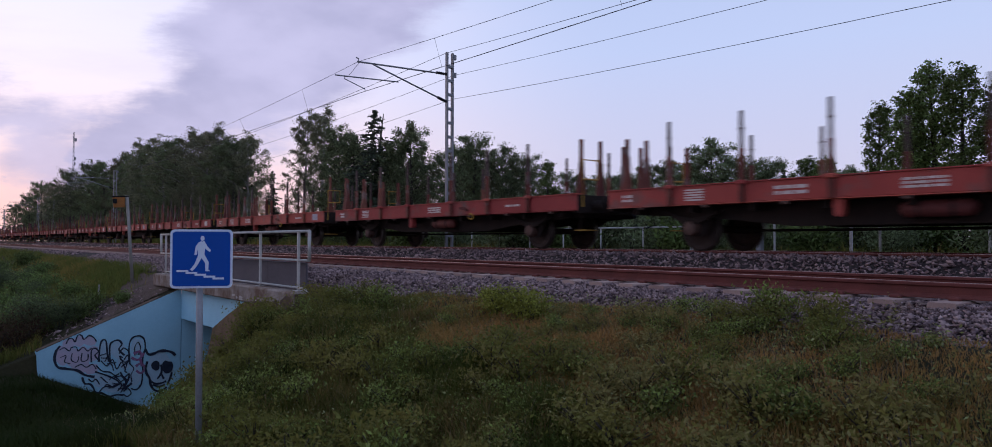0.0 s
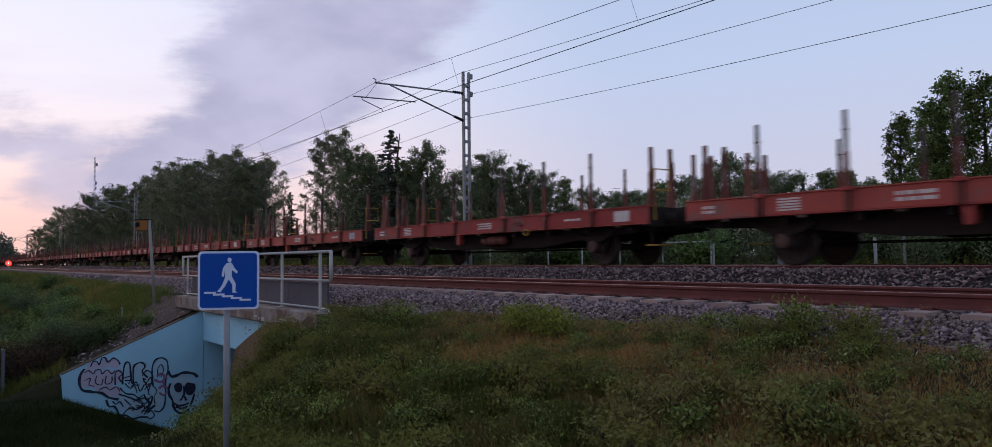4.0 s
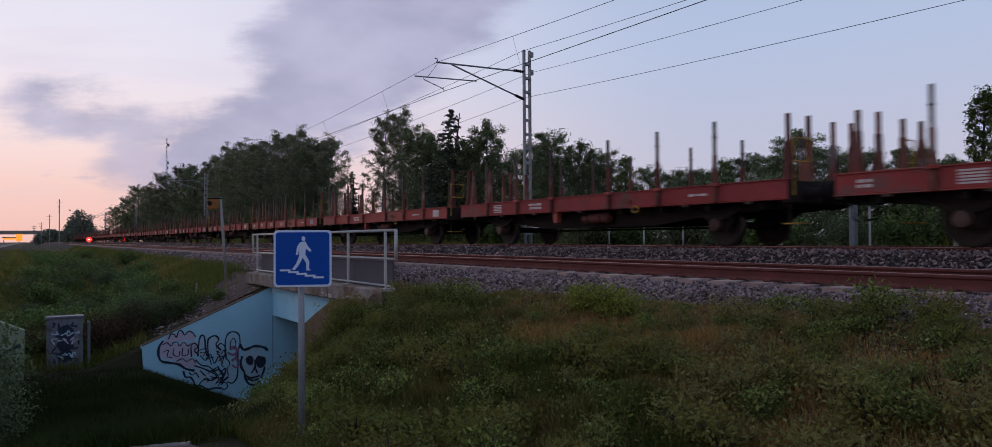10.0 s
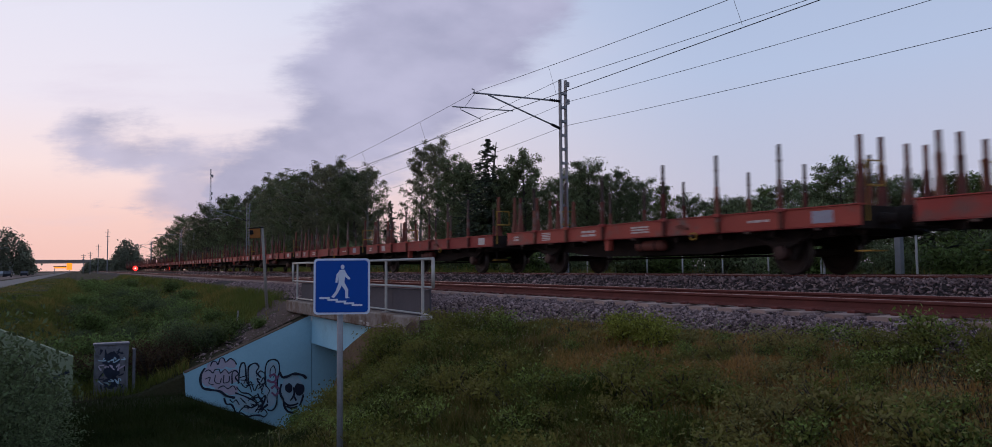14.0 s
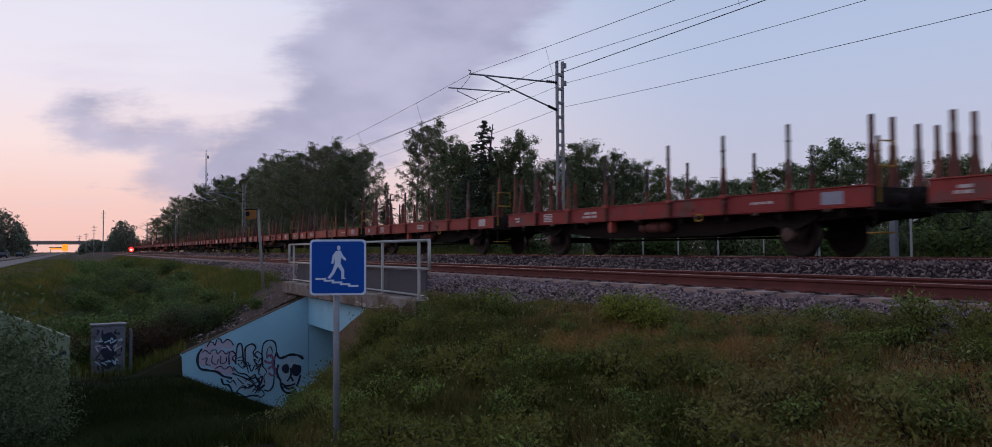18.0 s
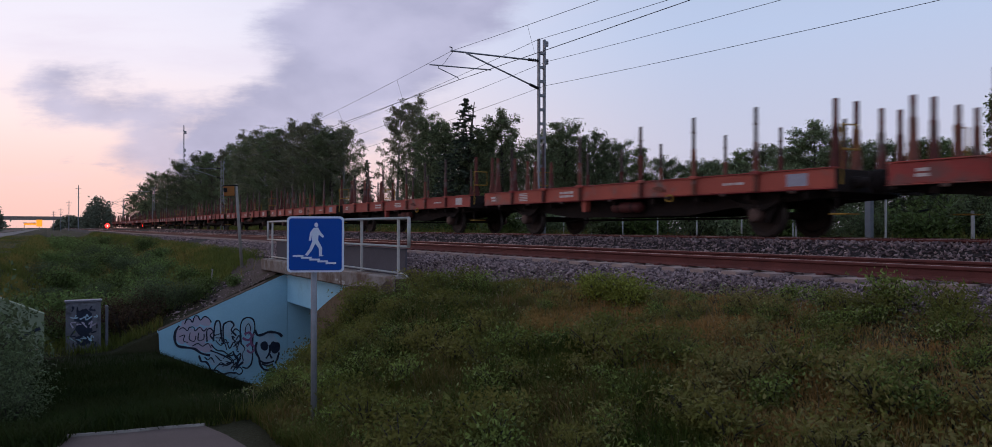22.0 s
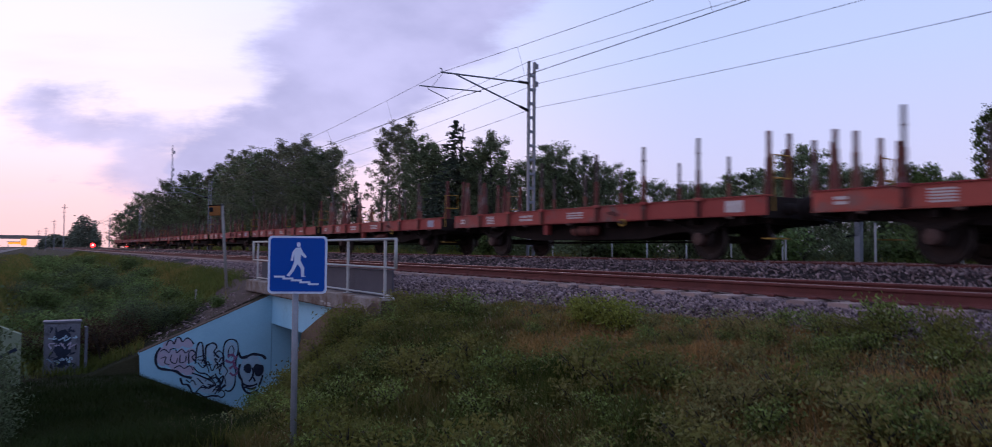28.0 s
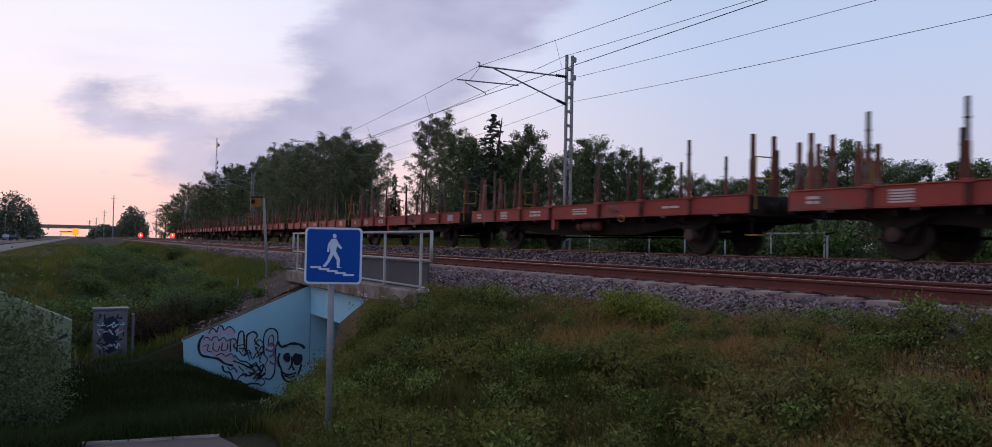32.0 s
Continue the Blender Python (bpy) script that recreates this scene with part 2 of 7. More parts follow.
M = {
    "oxide": mat("oxide_red_paint", (0.40, 0.077, 0.060), 0.62, 0.0, (0.29, 0.056, 0.046), 1.6, 0.55, 55, 0.3, 0.25, 0.004, rand=0.22, stain=(0.16, 0.10, 0.085), stain_scale=1.1),
    "oxide_dark": mat("oxide_red_stake", (0.187, 0.053, 0.038), 0.65, 0.0, (0.111, 0.043, 0.034), 4, 0.5, 60, 0.3, 0.25, 0.004, rand=0.3, stain=(0.17, 0.13, 0.12), stain_scale=1.6),
    "stake_steel": mat("scuffed_stake_steel", (0.105, 0.070, 0.066), 0.6, 0.1, (0.07, 0.045, 0.042), 5, 0.5, 60, 0.3, 0.2, 0.003, rand=0.3),
    "under": mat("underframe_grime", (0.021, 0.016, 0.015), 0.9, 0.0, (0.036, 0.024, 0.020), 3, 0.5, 40, 0.3, 0.4, 0.006),
    "wheel": mat("wheel_steel", (0.032, 0.023, 0.021), 0.7, 0.2, (0.046, 0.030, 0.025), 6, 0.5, 50, 0.3, 0.2, 0.003),
    "tread": mat("worn_tyre_steel", (0.20, 0.17, 0.16), 0.4, 0.8, (0.12, 0.10, 0.09), 6, 0.5, 50, 0.2, 0.05, 0.001),
    "tank": mat("oxide_red_tank", (0.17, 0.050, 0.042), 0.6, 0.0, (0.10, 0.036, 0.030), 5, 0.5, 50, 0.3, 0.2, 0.003, rand=0.2),
    "cap": mat("axle_box_paint", (0.125, 0.068, 0.056), 0.6, 0.1, (0.055, 0.033, 0.028), 8, 0.5, 60, 0.3, 0.2, 0.003, rand=0.3),
    "yellow": mat("safety_yellow_paint", (0.46, 0.26, 0.04), 0.6, 0.0, (0.28, 0.15, 0.04), 6, 0.4, 60, 0.3, 0.15, 0.003),
    "white_mark": mat("faded_white_stencil", (0.72, 0.64, 0.60), 0.7, 0.0, (0.50, 0.38, 0.34), 14, 0.5, 70, 0.4, 0.1, 0.002),
    "blue_mark": mat("faded_grey_plate", (0.42, 0.40, 0.46), 0.6, 0.0, (0.28, 0.25, 0.29), 10, 0.5, 70, 0.3, 0.1, 0.002),
    "plank": mat("weathered_deck_plank", (0.15, 0.12, 0.10), 0.85, 0.0, (0.09, 0.075, 0.065), 4, 0.5, 50, 0.4, 0.4, 0.006, rand=0.3),
    "rust": mat("rusted_rail_steel", (0.172, 0.052, 0.044), 0.78, 0.05, (0.085, 0.030, 0.026), 3, 0.5, 70, 0.35, 0.35, 0.003, coords="World"),
    "railhead": mat("worn_rail_head", (0.50, 0.36, 0.33), 0.32, 0.7, (0.30, 0.18, 0.14), 4, 0.5, 60, 0.3, 0.1, 0.001, coords="World"),
    "sleeper": mat("concrete_sleeper", (0.44, 0.30, 0.26), 0.9, 0.0, (0.30, 0.20, 0.17), 5, 0.5, 60, 0.4, 0.5, 0.006, rand=0.2),
    "stone": mat("crushed_granite", (0.31, 0.210, 0.210), 0.8, 0.0, (0.125, 0.082, 0.084), 9, 0.6, 60, 0.35, 0.4, 0.006, island=0.72, coords="World", stain=(0.11, 0.068, 0.052), stain_scale=0.5),
    # coloured far darker than the stones, which darkens the gaps between them
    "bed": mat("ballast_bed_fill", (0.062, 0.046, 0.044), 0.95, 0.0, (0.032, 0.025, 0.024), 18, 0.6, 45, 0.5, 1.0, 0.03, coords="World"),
    "beam": mat("blotched_beam_concrete", (0.36, 0.30, 0.27), 0.92, 0.0, (0.20, 0.155, 0.135), 1.6, 0.6, 26, 0.45, 0.6, 0.01, coords="World", stain=(0.13, 0.080, 0.056), stain_scale=2.4, stain_lo=0.42, stain_hi=0.62),
    "sheet": mat("grey_sheet_wall", (0.105, 0.092, 0.105), 0.75, 0.0, (0.075, 0.066, 0.078), 1.1, 0.5, 30, 0.2, 0.2, 0.003, coords="World"),
    "spall": mat("pale_spalled_concrete", (0.50, 0.45, 0.42), 0.95, 0.0, (0.34, 0.29, 0.27), 9, 0.5, 40, 0.3, 0.5, 0.006, coords="World"),
    "stained": mat("stained_concrete", (0.12, 0.080, 0.058), 0.95, 0.0, (0.07, 0.050, 0.038), 6, 0.5, 40, 0.4, 0.6, 0.01, coords="World", stain=(0.13, 0.08, 0.05), stain_scale=3.0),
    "bare": mat("stony_brown_earth", (0.135, 0.088, 0.072), 0.95, 0.0, (0.078, 0.052, 0.044), 2.5, 0.5, 34, 0.5, 1.0, 0.05, coords="World", stain=(0.055, 0.050, 0.022), stain_scale=1.6),
    "earth": mat("bare_brown_earth", (0.25, 0.155, 0.095), 0.95, 0.0, (0.15, 0.095, 0.06), 3, 0.5, 30, 0.5, 1.0, 0.04, coords="World", stain=(0.08, 0.06, 0.03), stain_scale=2.0),
    "soil": mat("grassy_soil", (0.044, 0.036, 0.017), 0.95, 0.0, (0.026, 0.026, 0.010), 0.6, 0.5, 22, 0.5, 0.9, 0.05, coords="World", stain=(0.075, 0.050, 0.028), stain_scale=0.35),
    "asphalt": mat("worn_asphalt", (0.150, 0.104, 0.094), 0.9, 0.0, (0.105, 0.074, 0.066), 2, 0.5, 90, 0.4, 0.5, 0.004, coords="World"),
    "pale_asphalt": mat("pale_worn_asphalt", (0.21, 0.185, 0.175), 0.9, 0.0, (0.16, 0.14, 0.135), 1.5, 0.5, 60, 0.3, 0.3, 0.004, coords="World"),
    # pale leaf colour that carries the highlights on the weeds
    "leaf_pale": mat("pale_weed_leaf", (0.25, 0.25, 0.10), 0.5, 0.0, (0.17, 0.18, 0.06), 0.9, 0.5, 8, 0.2, 0, island=0.4, translucent=0.25, spec=0.2),
    "concrete": mat("weathered_concrete", (0.33, 0.280, 0.250), 0.9, 0.0, (0.22, 0.185, 0.165), 2.2, 0.5, 45, 0.35, 0.45, 0.006, coords="World", stain=(0.15, 0.115, 0.10), stain_scale=1.4),
    "blue_wall": mat("pale_blue_wall_paint", (0.37, 0.62, 0.74), 0.82, 0.0, (0.31, 0.54, 0.67), 1.2, 0.5, 30, 0.12, 0.2, 0.004, coords="World", stain=(0.19, 0.30, 0.36), stain_scale=0.9, stain_lo=0.6, stain_hi=0.85),
    "pale_wall": mat("pale_mossy_wall_paint", (0.27, 0.30, 0.20), 0.85, 0.0, (0.18, 0.21, 0.13), 1.2, 0.5, 30, 0.2, 0.3, 0.005, coords="World", stain=(0.14, 0.17, 0.10), stain_scale=1.2),
    "galv": mat("galvanised_steel", (0.27, 0.27, 0.29), 0.55, 0.35, (0.20, 0.20, 0.215), 5, 0.5, 50, 0.2, 0.1, 0.002, rand=0.08),
    "rail_paint": mat("pale_railing_paint", (0.50, 0.475, 0.445), 0.6, 0.05, (0.38, 0.35, 0.33), 4, 0.5, 50, 0.25, 0.15, 0.002, stain=(0.22, 0.14, 0.10), stain_scale=3.0, stain_lo=0.6, stain_hi=0.75),
    "sign_blue": mat("sign_blue_sheeting", (0.005, 0.068, 0.35), 0.4, 0.0, (0.005, 0.060, 0.31), 2, 0.4, 30, 0.06, 0.03, 0.001),
    "sign_white": mat("sign_white_sheeting", (0.62, 0.68, 0.80), 0.45, 0.0, (0.55, 0.61, 0.73), 3, 0.4, 30, 0.06, 0.03, 0.001),
    "sign_back": mat("sign_aluminium", (0.5, 0.5, 0.52), 0.45, 0.8),
    "ink": mat("black_spray_paint", (0.022, 0.024, 0.04), 0.6, 0.0, (0.035, 0.045, 0.075), 9, 0.5, 40, 0.2, 0.0),
    "spray_faded": mat("faded_pink_spray_paint", (0.56, 0.42, 0.52), 0.7, 0.0, (0.44, 0.44, 0.55), 5, 0.5, 40, 0.2, 0.0),
    "spray_white": mat("white_spray_paint", (0.46, 0.58, 0.68), 0.7, 0.0, (0.36, 0.52, 0.63), 7, 0.5, 40, 0.2, 0.0),
    "spray_pink": mat("magenta_spray_paint", (0.30, 0.06, 0.17), 0.7, 0.0, (0.24, 0.20, 0.30), 9, 0.5, 40, 0.2, 0.0),
    "cabinet": mat("grey_cabinet_paint", (0.20, 0.195, 0.225), 0.6, 0.1, (0.13, 0.128, 0.15), 5, 0.5, 40, 0.3, 0.15, 0.003, stain=(0.07, 0.07, 0.075), stain_scale=2.5),
    "wood_pole": mat("weathered_timber_post", (0.33, 0.30, 0.27), 0.9, 0.0, (0.22, 0.19, 0.17), 4, 0.5, 60, 0.4, 0.4, 0.005),
    "orange": mat("faded_orange_board", (0.36, 0.14, 0.035), 0.7, 0.0, (0.24, 0.10, 0.035), 6, 0.5, 50, 0.3, 0.1, 0.002),
    "wire": mat("dark_copper_wire", (0.06, 0.065, 0.075), 0.6, 0.6, fine_amt=0.05, bump=0),
    "insul": mat("brown_insulator", (0.03, 0.026, 0.03), 0.35, 0.0, fine_amt=0.1, bump=0.1),
    "black": mat("black_enamel", (0.012, 0.012, 0.014), 0.5, 0.0, fine_amt=0.1, bump=0.1),
    "bark": mat("dark_bark", (0.075, 0.06, 0.05), 0.95, 0.0, (0.04, 0.034, 0.03), 6, 0.5, 40, 0.4, 0.8, 0.02),
    "birch_bark": mat("birch_bark", (0.42, 0.39, 0.37), 0.85, 0.0, (0.10, 0.085, 0.08), 3.5, 0.62, 30, 0.4, 0.4, 0.01),
    "leaf_mid": mat("leaf_mid_green", (0.140, 0.180, 0.055), 0.6, 0.0, (0.090, 0.122, 0.040), 0.5, 0.7, 6, 0.2, 0, rand=0.25, island=0.6, translucent=0.42, spec=0.06),
    "leaf_dark": mat("leaf_dark_green", (0.172, 0.198, 0.098), 0.6, 0.0, (0.105, 0.128, 0.066), 0.5, 0.7, 6, 0.2, 0, rand=0.28, island=0.65, translucent=0.48, spec=0.06),
    "leaf_birch": mat("leaf_birch", (0.205, 0.198, 0.115), 0.6, 0.0, (0.135, 0.138, 0.082), 0.5, 0.7, 6, 0.2, 0, rand=0.2, island=0.6, translucent=0.48, spec=0.06),
    "needle": mat("spruce_needles", (0.072, 0.086, 0.056), 0.65, 0.0, (0.050, 0.062, 0.042), 0.8, 0.5, 6, 0.2, 0, island=0.4, translucent=0.1, spec=0.05),
    "leaf_willow": mat("willow_leaf", (0.125, 0.150, 0.072), 0.6, 0.0, (0.062, 0.082, 0.038), 0.9, 0.5, 8, 0.2, 0, island=0.5, translucent=0.3, spec=0.06),
    "leaf_weed": mat("weed_leaf", (0.185, 0.205, 0.050), 0.55, 0.0, (0.105, 0.128, 0.032), 0.9, 0.5, 8, 0.2, 0, island=0.7, translucent=0.3, spec=0.10),
    "leaf_yellow": mat("yellow_green_leaf", (0.25, 0.245, 0.042), 0.6, 0.0, (0.14, 0.16, 0.034), 0.9, 0.5, 8, 0.2, 0, island=0.45, translucent=0.3, spec=0.06),
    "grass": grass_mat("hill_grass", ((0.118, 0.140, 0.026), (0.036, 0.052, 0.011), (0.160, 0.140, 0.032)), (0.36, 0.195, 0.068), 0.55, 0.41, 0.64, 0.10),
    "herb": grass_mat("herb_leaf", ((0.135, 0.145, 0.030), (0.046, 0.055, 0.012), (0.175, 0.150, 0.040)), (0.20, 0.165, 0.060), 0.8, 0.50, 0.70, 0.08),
    # greens of the lower slope, darker than those of the sward above
    "lush": grass_mat("lush_grass", ((0.062, 0.092, 0.016), (0.020, 0.033, 0.007), (0.086, 0.092, 0.020)), (0.20, 0.125, 0.045), 0.5, 0.50, 0.70),
    "herb_lush": grass_mat("lush_herb_leaf", ((0.104, 0.138, 0.026), (0.028, 0.044, 0.009), (0.128, 0.132, 0.030)), (0.165, 0.120, 0.042), 0.8, 0.52, 0.72),
    "grass_ditch": grass_mat("ditch_grass", ((0.112, 0.138, 0.030), (0.056, 0.080, 0.018), (0.150, 0.142, 0.034)), (0.28, 0.185, 0.055), 0.22, 0.50, 0.66),
    # near-black greens: the shade of the hollow is put into the blade colour
    "grass_pit": grass_mat("shade_coloured_pit_grass", ((0.024, 0.038, 0.008), (0.013, 0.022, 0.005), (0.029, 0.036, 0.009)), (0.04, 0.034, 0.014), 0.25, 0.6, 0.8),
    "leaf_brown": mat("withered_brown_leaf", (0.10, 0.058, 0.034), 0.75, 0.0, (0.05, 0.032, 0.02), 0.9, 0.5, 8, 0.2, 0, island=0.5, translucent=0.2, spec=0.05),
    "dry": mat("dry_stalks", (0.23, 0.165, 0.10), 0.85, 0.0, (0.15, 0.10, 0.06), 3, 0.5, 20, 0.2, 0, island=0.4, translucent=0.2),
    # lightened leaf colour: the haze of the distance is put into it
    "far_green": mat("hazed_foliage", (0.17, 0.18, 0.125), 0.8, 0.0, (0.12, 0.13, 0.095), 0.2, 0.5, 1.5, 0.4, 0, island=0.5, translucent=0.2),
    "render_white": mat("white_house_render", (0.6, 0.6, 0.62), 0.8),
    "roof_dark": mat("dark_roof_sheet", (0.06, 0.055, 0.06), 0.6),
    "car_dark": mat("dark_car_paint", (0.05, 0.055, 0.07), 0.3, 0.3),
    "car_light": mat("silver_car_paint", (0.35, 0.36, 0.38), 0.35, 0.5),
    "glass_dark": mat("dark_window_glass", (0.02, 0.022, 0.028), 0.12, 0.0, bump=0),
    "red_lamp": lamp_mat("red_signal_light", (1.0, 0.016, 0.014), 8.0),
    # pale core colour imitates overexposure in the middle of the lamp
    "red_core": lamp_mat("overexposed_signal_core", (1.0, 0.50, 0.40), 9.0),
    "amber_lamp": lamp_mat("amber_light", (1.0, 0.32, 0.03), 1.3),
}


# ---------------------------------------------------------------- mesh tools
def mesh_of(name, verts, faces, material, smooth=False):
    me = bpy.data.meshes.new(name)
    me.from_pydata([tuple(v) for v in verts], [], faces)
    me.materials.append(material)
    if smooth:
        me.polygons.foreach_set("use_smooth", [True] * len(me.polygons))
    me.update()
    return me


def fast_mesh(name, verts, corners, sizes, material):
    """A mesh from flat arrays: verts (n,3), corner indices, and the corner count of each face."""
    me = bpy.data.meshes.new(name)
    me.vertices.add(len(verts))
    me.vertices.foreach_set("co", np.asarray(verts, np.float32).ravel())
    me.loops.add(len(corners))
    me.loops.foreach_set("vertex_index", np.asarray(corners, np.int32))
    sizes = np.asarray(sizes, np.int32)
    me.polygons.add(len(sizes))
    me.polygons.foreach_set("loop_start", np.concatenate([[0], np.cumsum(sizes)[:-1]]).astype(np.int32))
    me.materials.append(material)
    me.update(calc_edges=True)
    me.validate()
    return me


class Geo:
    """Collects simple solids into one mesh."""

    def __init__(self):
        self.v, self.f = [], []

    def add(self, verts, faces):
        o = len(self.v)
        self.v += [tuple(p) for p in verts]
        self.f += [tuple(i + o for i in q) for q in faces]
        return self

    def box(self, x0, x1, y0, y1, z0, z1, ch=0.0):
        """A block with its long and upright edges chamfered by ch."""
        if ch <= 0:
            v = [(x, y, z) for z in (z0, z1) for x, y in ((x0, y0), (x1, y0), (x1, y1), (x0, y1))]
            return self.add(v, [(3, 2, 1, 0), (4, 5, 6, 7), (0, 1, 5, 4), (1, 2, 6, 5), (2, 3, 7, 6), (3, 0, 4, 7)])
        ch = min(ch, (x1 - x0) * 0.4, (y1 - y0) * 0.4, (z1 - z0) * 0.4)
        rings = []
        for z, k in ((z0, ch), (z0 + ch, 0), (z1 - ch, 0), (z1, ch)):
            a, b, c, d = x0 + k, x1 - k, y0 + k, y1 - k
            h = ch if k == 0 else ch * 0.6
            rings.append([(a + h, c, z), (b - h, c, z), (b, c + h, z), (b, d - h, z), (b - h, d, z), (a + h, d, z), (a, d - h, z), (a, c + h, z)])
        v = [p for r in rings for p in r]
        f = [tuple(range(7, -1, -1)), tuple(range(24, 32))]
        for r in range(3):
            for i in range(8):
                j = (i + 1) % 8
                f.append((r * 8 + i, r * 8 + j, r * 8 + 8 + j, r * 8 + 8 + i))
        return self.add(v, f)

    def tube(self, pts, r, seg=8, caps=True, r1=None):
        pts = [Vector(p) for p in pts]
        n = len(pts)
        verts, faces = [], []
        for i, p in enumerate(pts):
            t = (pts[min(i + 1, n - 1)] - pts[max(i - 1, 0)]).normalized()
            a = t.cross((0, 0, 1)) if abs(t.z) < 0.95 else t.cross((1, 0, 0))
            a.normalize()
            b = t.cross(a)
            rr = r if r1 is None else r + (r1 - r) * i / max(n - 1, 1)
            for k in range(seg):
                g = 2 * math.pi * k / seg
                verts.append(p + a * (rr * math.cos(g)) + b * (rr * math.sin(g)))
        for i in range(n - 1):
            for k in range(seg):
                j = (k + 1) % seg
                faces.append((i * seg + k, i * seg + seg + k, i * seg + seg + j, i * seg + j))
        if caps:
            faces += [tuple(range(seg)), tuple(range(n * seg - 1, n * seg - seg - 1, -1))]
        return self.add(verts, faces)

    def lathe(self, profile, axis="x", seg=16, at=(0, 0, 0), caps=True):
        """profile: (distance along axis, radius) pairs."""
        verts, faces = [], []
        for d, r in profile:
            for k in range(seg):
                g = 2 * math.pi * k / seg
                c, s = r * math.cos(g), r * math.sin(g)
                p = {"x": (d, c, s), "y": (c, d, s), "z": (c, s, d)}[axis]
                verts.append((p[0] + at[0], p[1] + at[1], p[2] + at[2]))
        n = len(profile)
        for i in range(n - 1):
            for k in range(seg):
                j = (k + 1) % seg
                faces.append((i * seg + k, i * seg + j, i * seg + seg + j, i * seg + seg + k))
        if caps:
            faces += [tuple(range(seg - 1, -1, -1)), tuple(range(n * seg - seg, n * seg))]
        return self.add(verts, faces)

    def prism(self, poly, axis, a, b):
        """A flat outline (two coordinates) pushed along an axis from a to b."""
        def p3(p, d):
            return {"x": (d, p[0], p[1]), "y": (p[0], d, p[1]), "z": (p[0], p[1], d)}[axis]
        n = len(poly)
        v = [p3(p, a) for p in poly] + [p3(p, b) for p in poly]
        f = [tuple(range(n - 1, -1, -1)), tuple(range(n, 2 * n))]
        f += [(i, (i + 1) % n, n + (i + 1) % n, n + i) for i in range(n)]
        return self.add(v, f)

    def mesh(self, name, material, smooth=False):
        me = mesh_of(name, self.v, self.f, material, smooth)
        bm = bmesh.new()
        bm.from_mesh(me)
        bmesh.ops.recalc_face_normals(bm, faces=bm.faces)
        bm.to_mesh(me)
        bm.free()
        return me


def thing(name, label, category, group="", kind="", at=(0, 0, 0), rz=0.0):
    ob = new(name)
    ob.empty_display_size = 0.2
    ob.matrix_world = pose(*at, 0, 0, rz)
    return tagged(ob, label, category, group, kind)


def part(name, geo, material, parent, label="", m=None, smooth=False, kind=""):
    me = geo if isinstance(geo, bpy.types.Mesh) else geo.mesh(name, material, smooth)
    ob = new(name, me)
    ob.parent = parent
    if m is not None:
        ob.matrix_basis = m
    if label:
        ob["label"] = label
    if kind:
        ob["kind"] = kind
    return ob


def solid(name, geo, material, label, category, group="", kind="", smooth=False):
    me = geo if isinstance(geo, bpy.types.Mesh) else geo.mesh(name, material, smooth)
    return tagged(new(name, me), label, category, group, kind)


# ---------------------------------------------------------------- lie of the land
NEAR_TRACK, FAR_TRACK, FAR_RISE = 9.72, 13.75, 0.25
GAUGE = 1.524
WING_Y, PORTAL_X, PIT_FLOOR = 23.15, 6.45, -4.7


def smooth01(t):
    t = np.clip(t, 0, 1)
    return t * t * (3 - 2 * t)


def wobble(x, y, s, seed):
    """Cheap smooth unevenness, about -1 to 1."""
    return (np.sin(x * s + seed) * np.cos(y * s * 1.3 + seed * 2.1) + 0.6 * np.sin(x * s * 2.3 + y * s * 1.9 + seed * 3.3) + 0.4 * np.cos(y * s * 3.7 - x * s * 2.9 + seed)) / 2


def ground_z(x, y):
    x, y = np.asarray(x, float), np.asarray(y, float)
    level = -1.25 - 0.072 * np.clip(y, -3, 9)
    hill = -0.70 - 0.295 * (6.6 - x) + 0.05 * smooth01((9.5 - y) / 5) * smooth01((x - 5.2) / 1.2)
    k = 0.12
    near = np.logaddexp(level / k, np.minimum(hill, -0.72 + 0.30 * smooth01((12.6 - y) / 2.5)) / k) * k
    near = near + np.where(x > 1.9, 0.05 * wobble(x, y, 1.7, 1.0) + 0.025 * wobble(x, y, 4.1, 2.0), 0) * smooth01((7.3 - x) / 0.8)
    near = near - 0.30 * smooth01((y - 13.0) / 1.6) * smooth01((x - 5.0) / 0.9)
    late = smooth01((x - 3.8) / 1.5)
    top = 9.1 + 3.2 * smooth01((x - 2.0) / 4.4) + 1.7 * late
    t = np.clip((y - top) / (18.0 + 3.3 * late - top), 0, 1)
    floor = np.clip(-3.24 - 0.45 * (x - 2.85), PIT_FLOOR, -3.15)
    pit = near + (floor - near) * smooth01(t) ** 0.62
    pit = pit + (-1.0 - pit) * smooth01((-3.5 - x) / 2.5) * (y > 9)
    # beyond the wing walls: railway bank, ditch, verge and road
    bottom = -3.15 + 1.5 * smooth01((y - 27) / 22)
    bank = -0.98 - 0.45 * (6.4 - np.minimum(x, 7.2))
    verge = bottom + 0.40 * np.maximum(0.2 - x, 0)
    far = np.maximum(np.maximum(bank, bottom), np.minimum(verge, -1.05))
    far = far + 0.10 * wobble(x, y, 0.8, 4.0) * smooth01((5.5 - x) / 2) * smooth01((x + 6) / 2)
    z = np.where(y < WING_Y + 0.02, pit, far)
    z = np.where(x > 7.45, -0.75, np.where((x > 7.0) & (y > 12.6), -0.72, z))
    beyond = -0.25 + 0.10 * wobble(x, y, 0.3, 7.0)
    z = np.where(x > 17.6, beyond, z)
    z = np.where(x < -5.8, np.where(y > 12, -1.06, np.minimum(z, -1.06)), z)
    return z


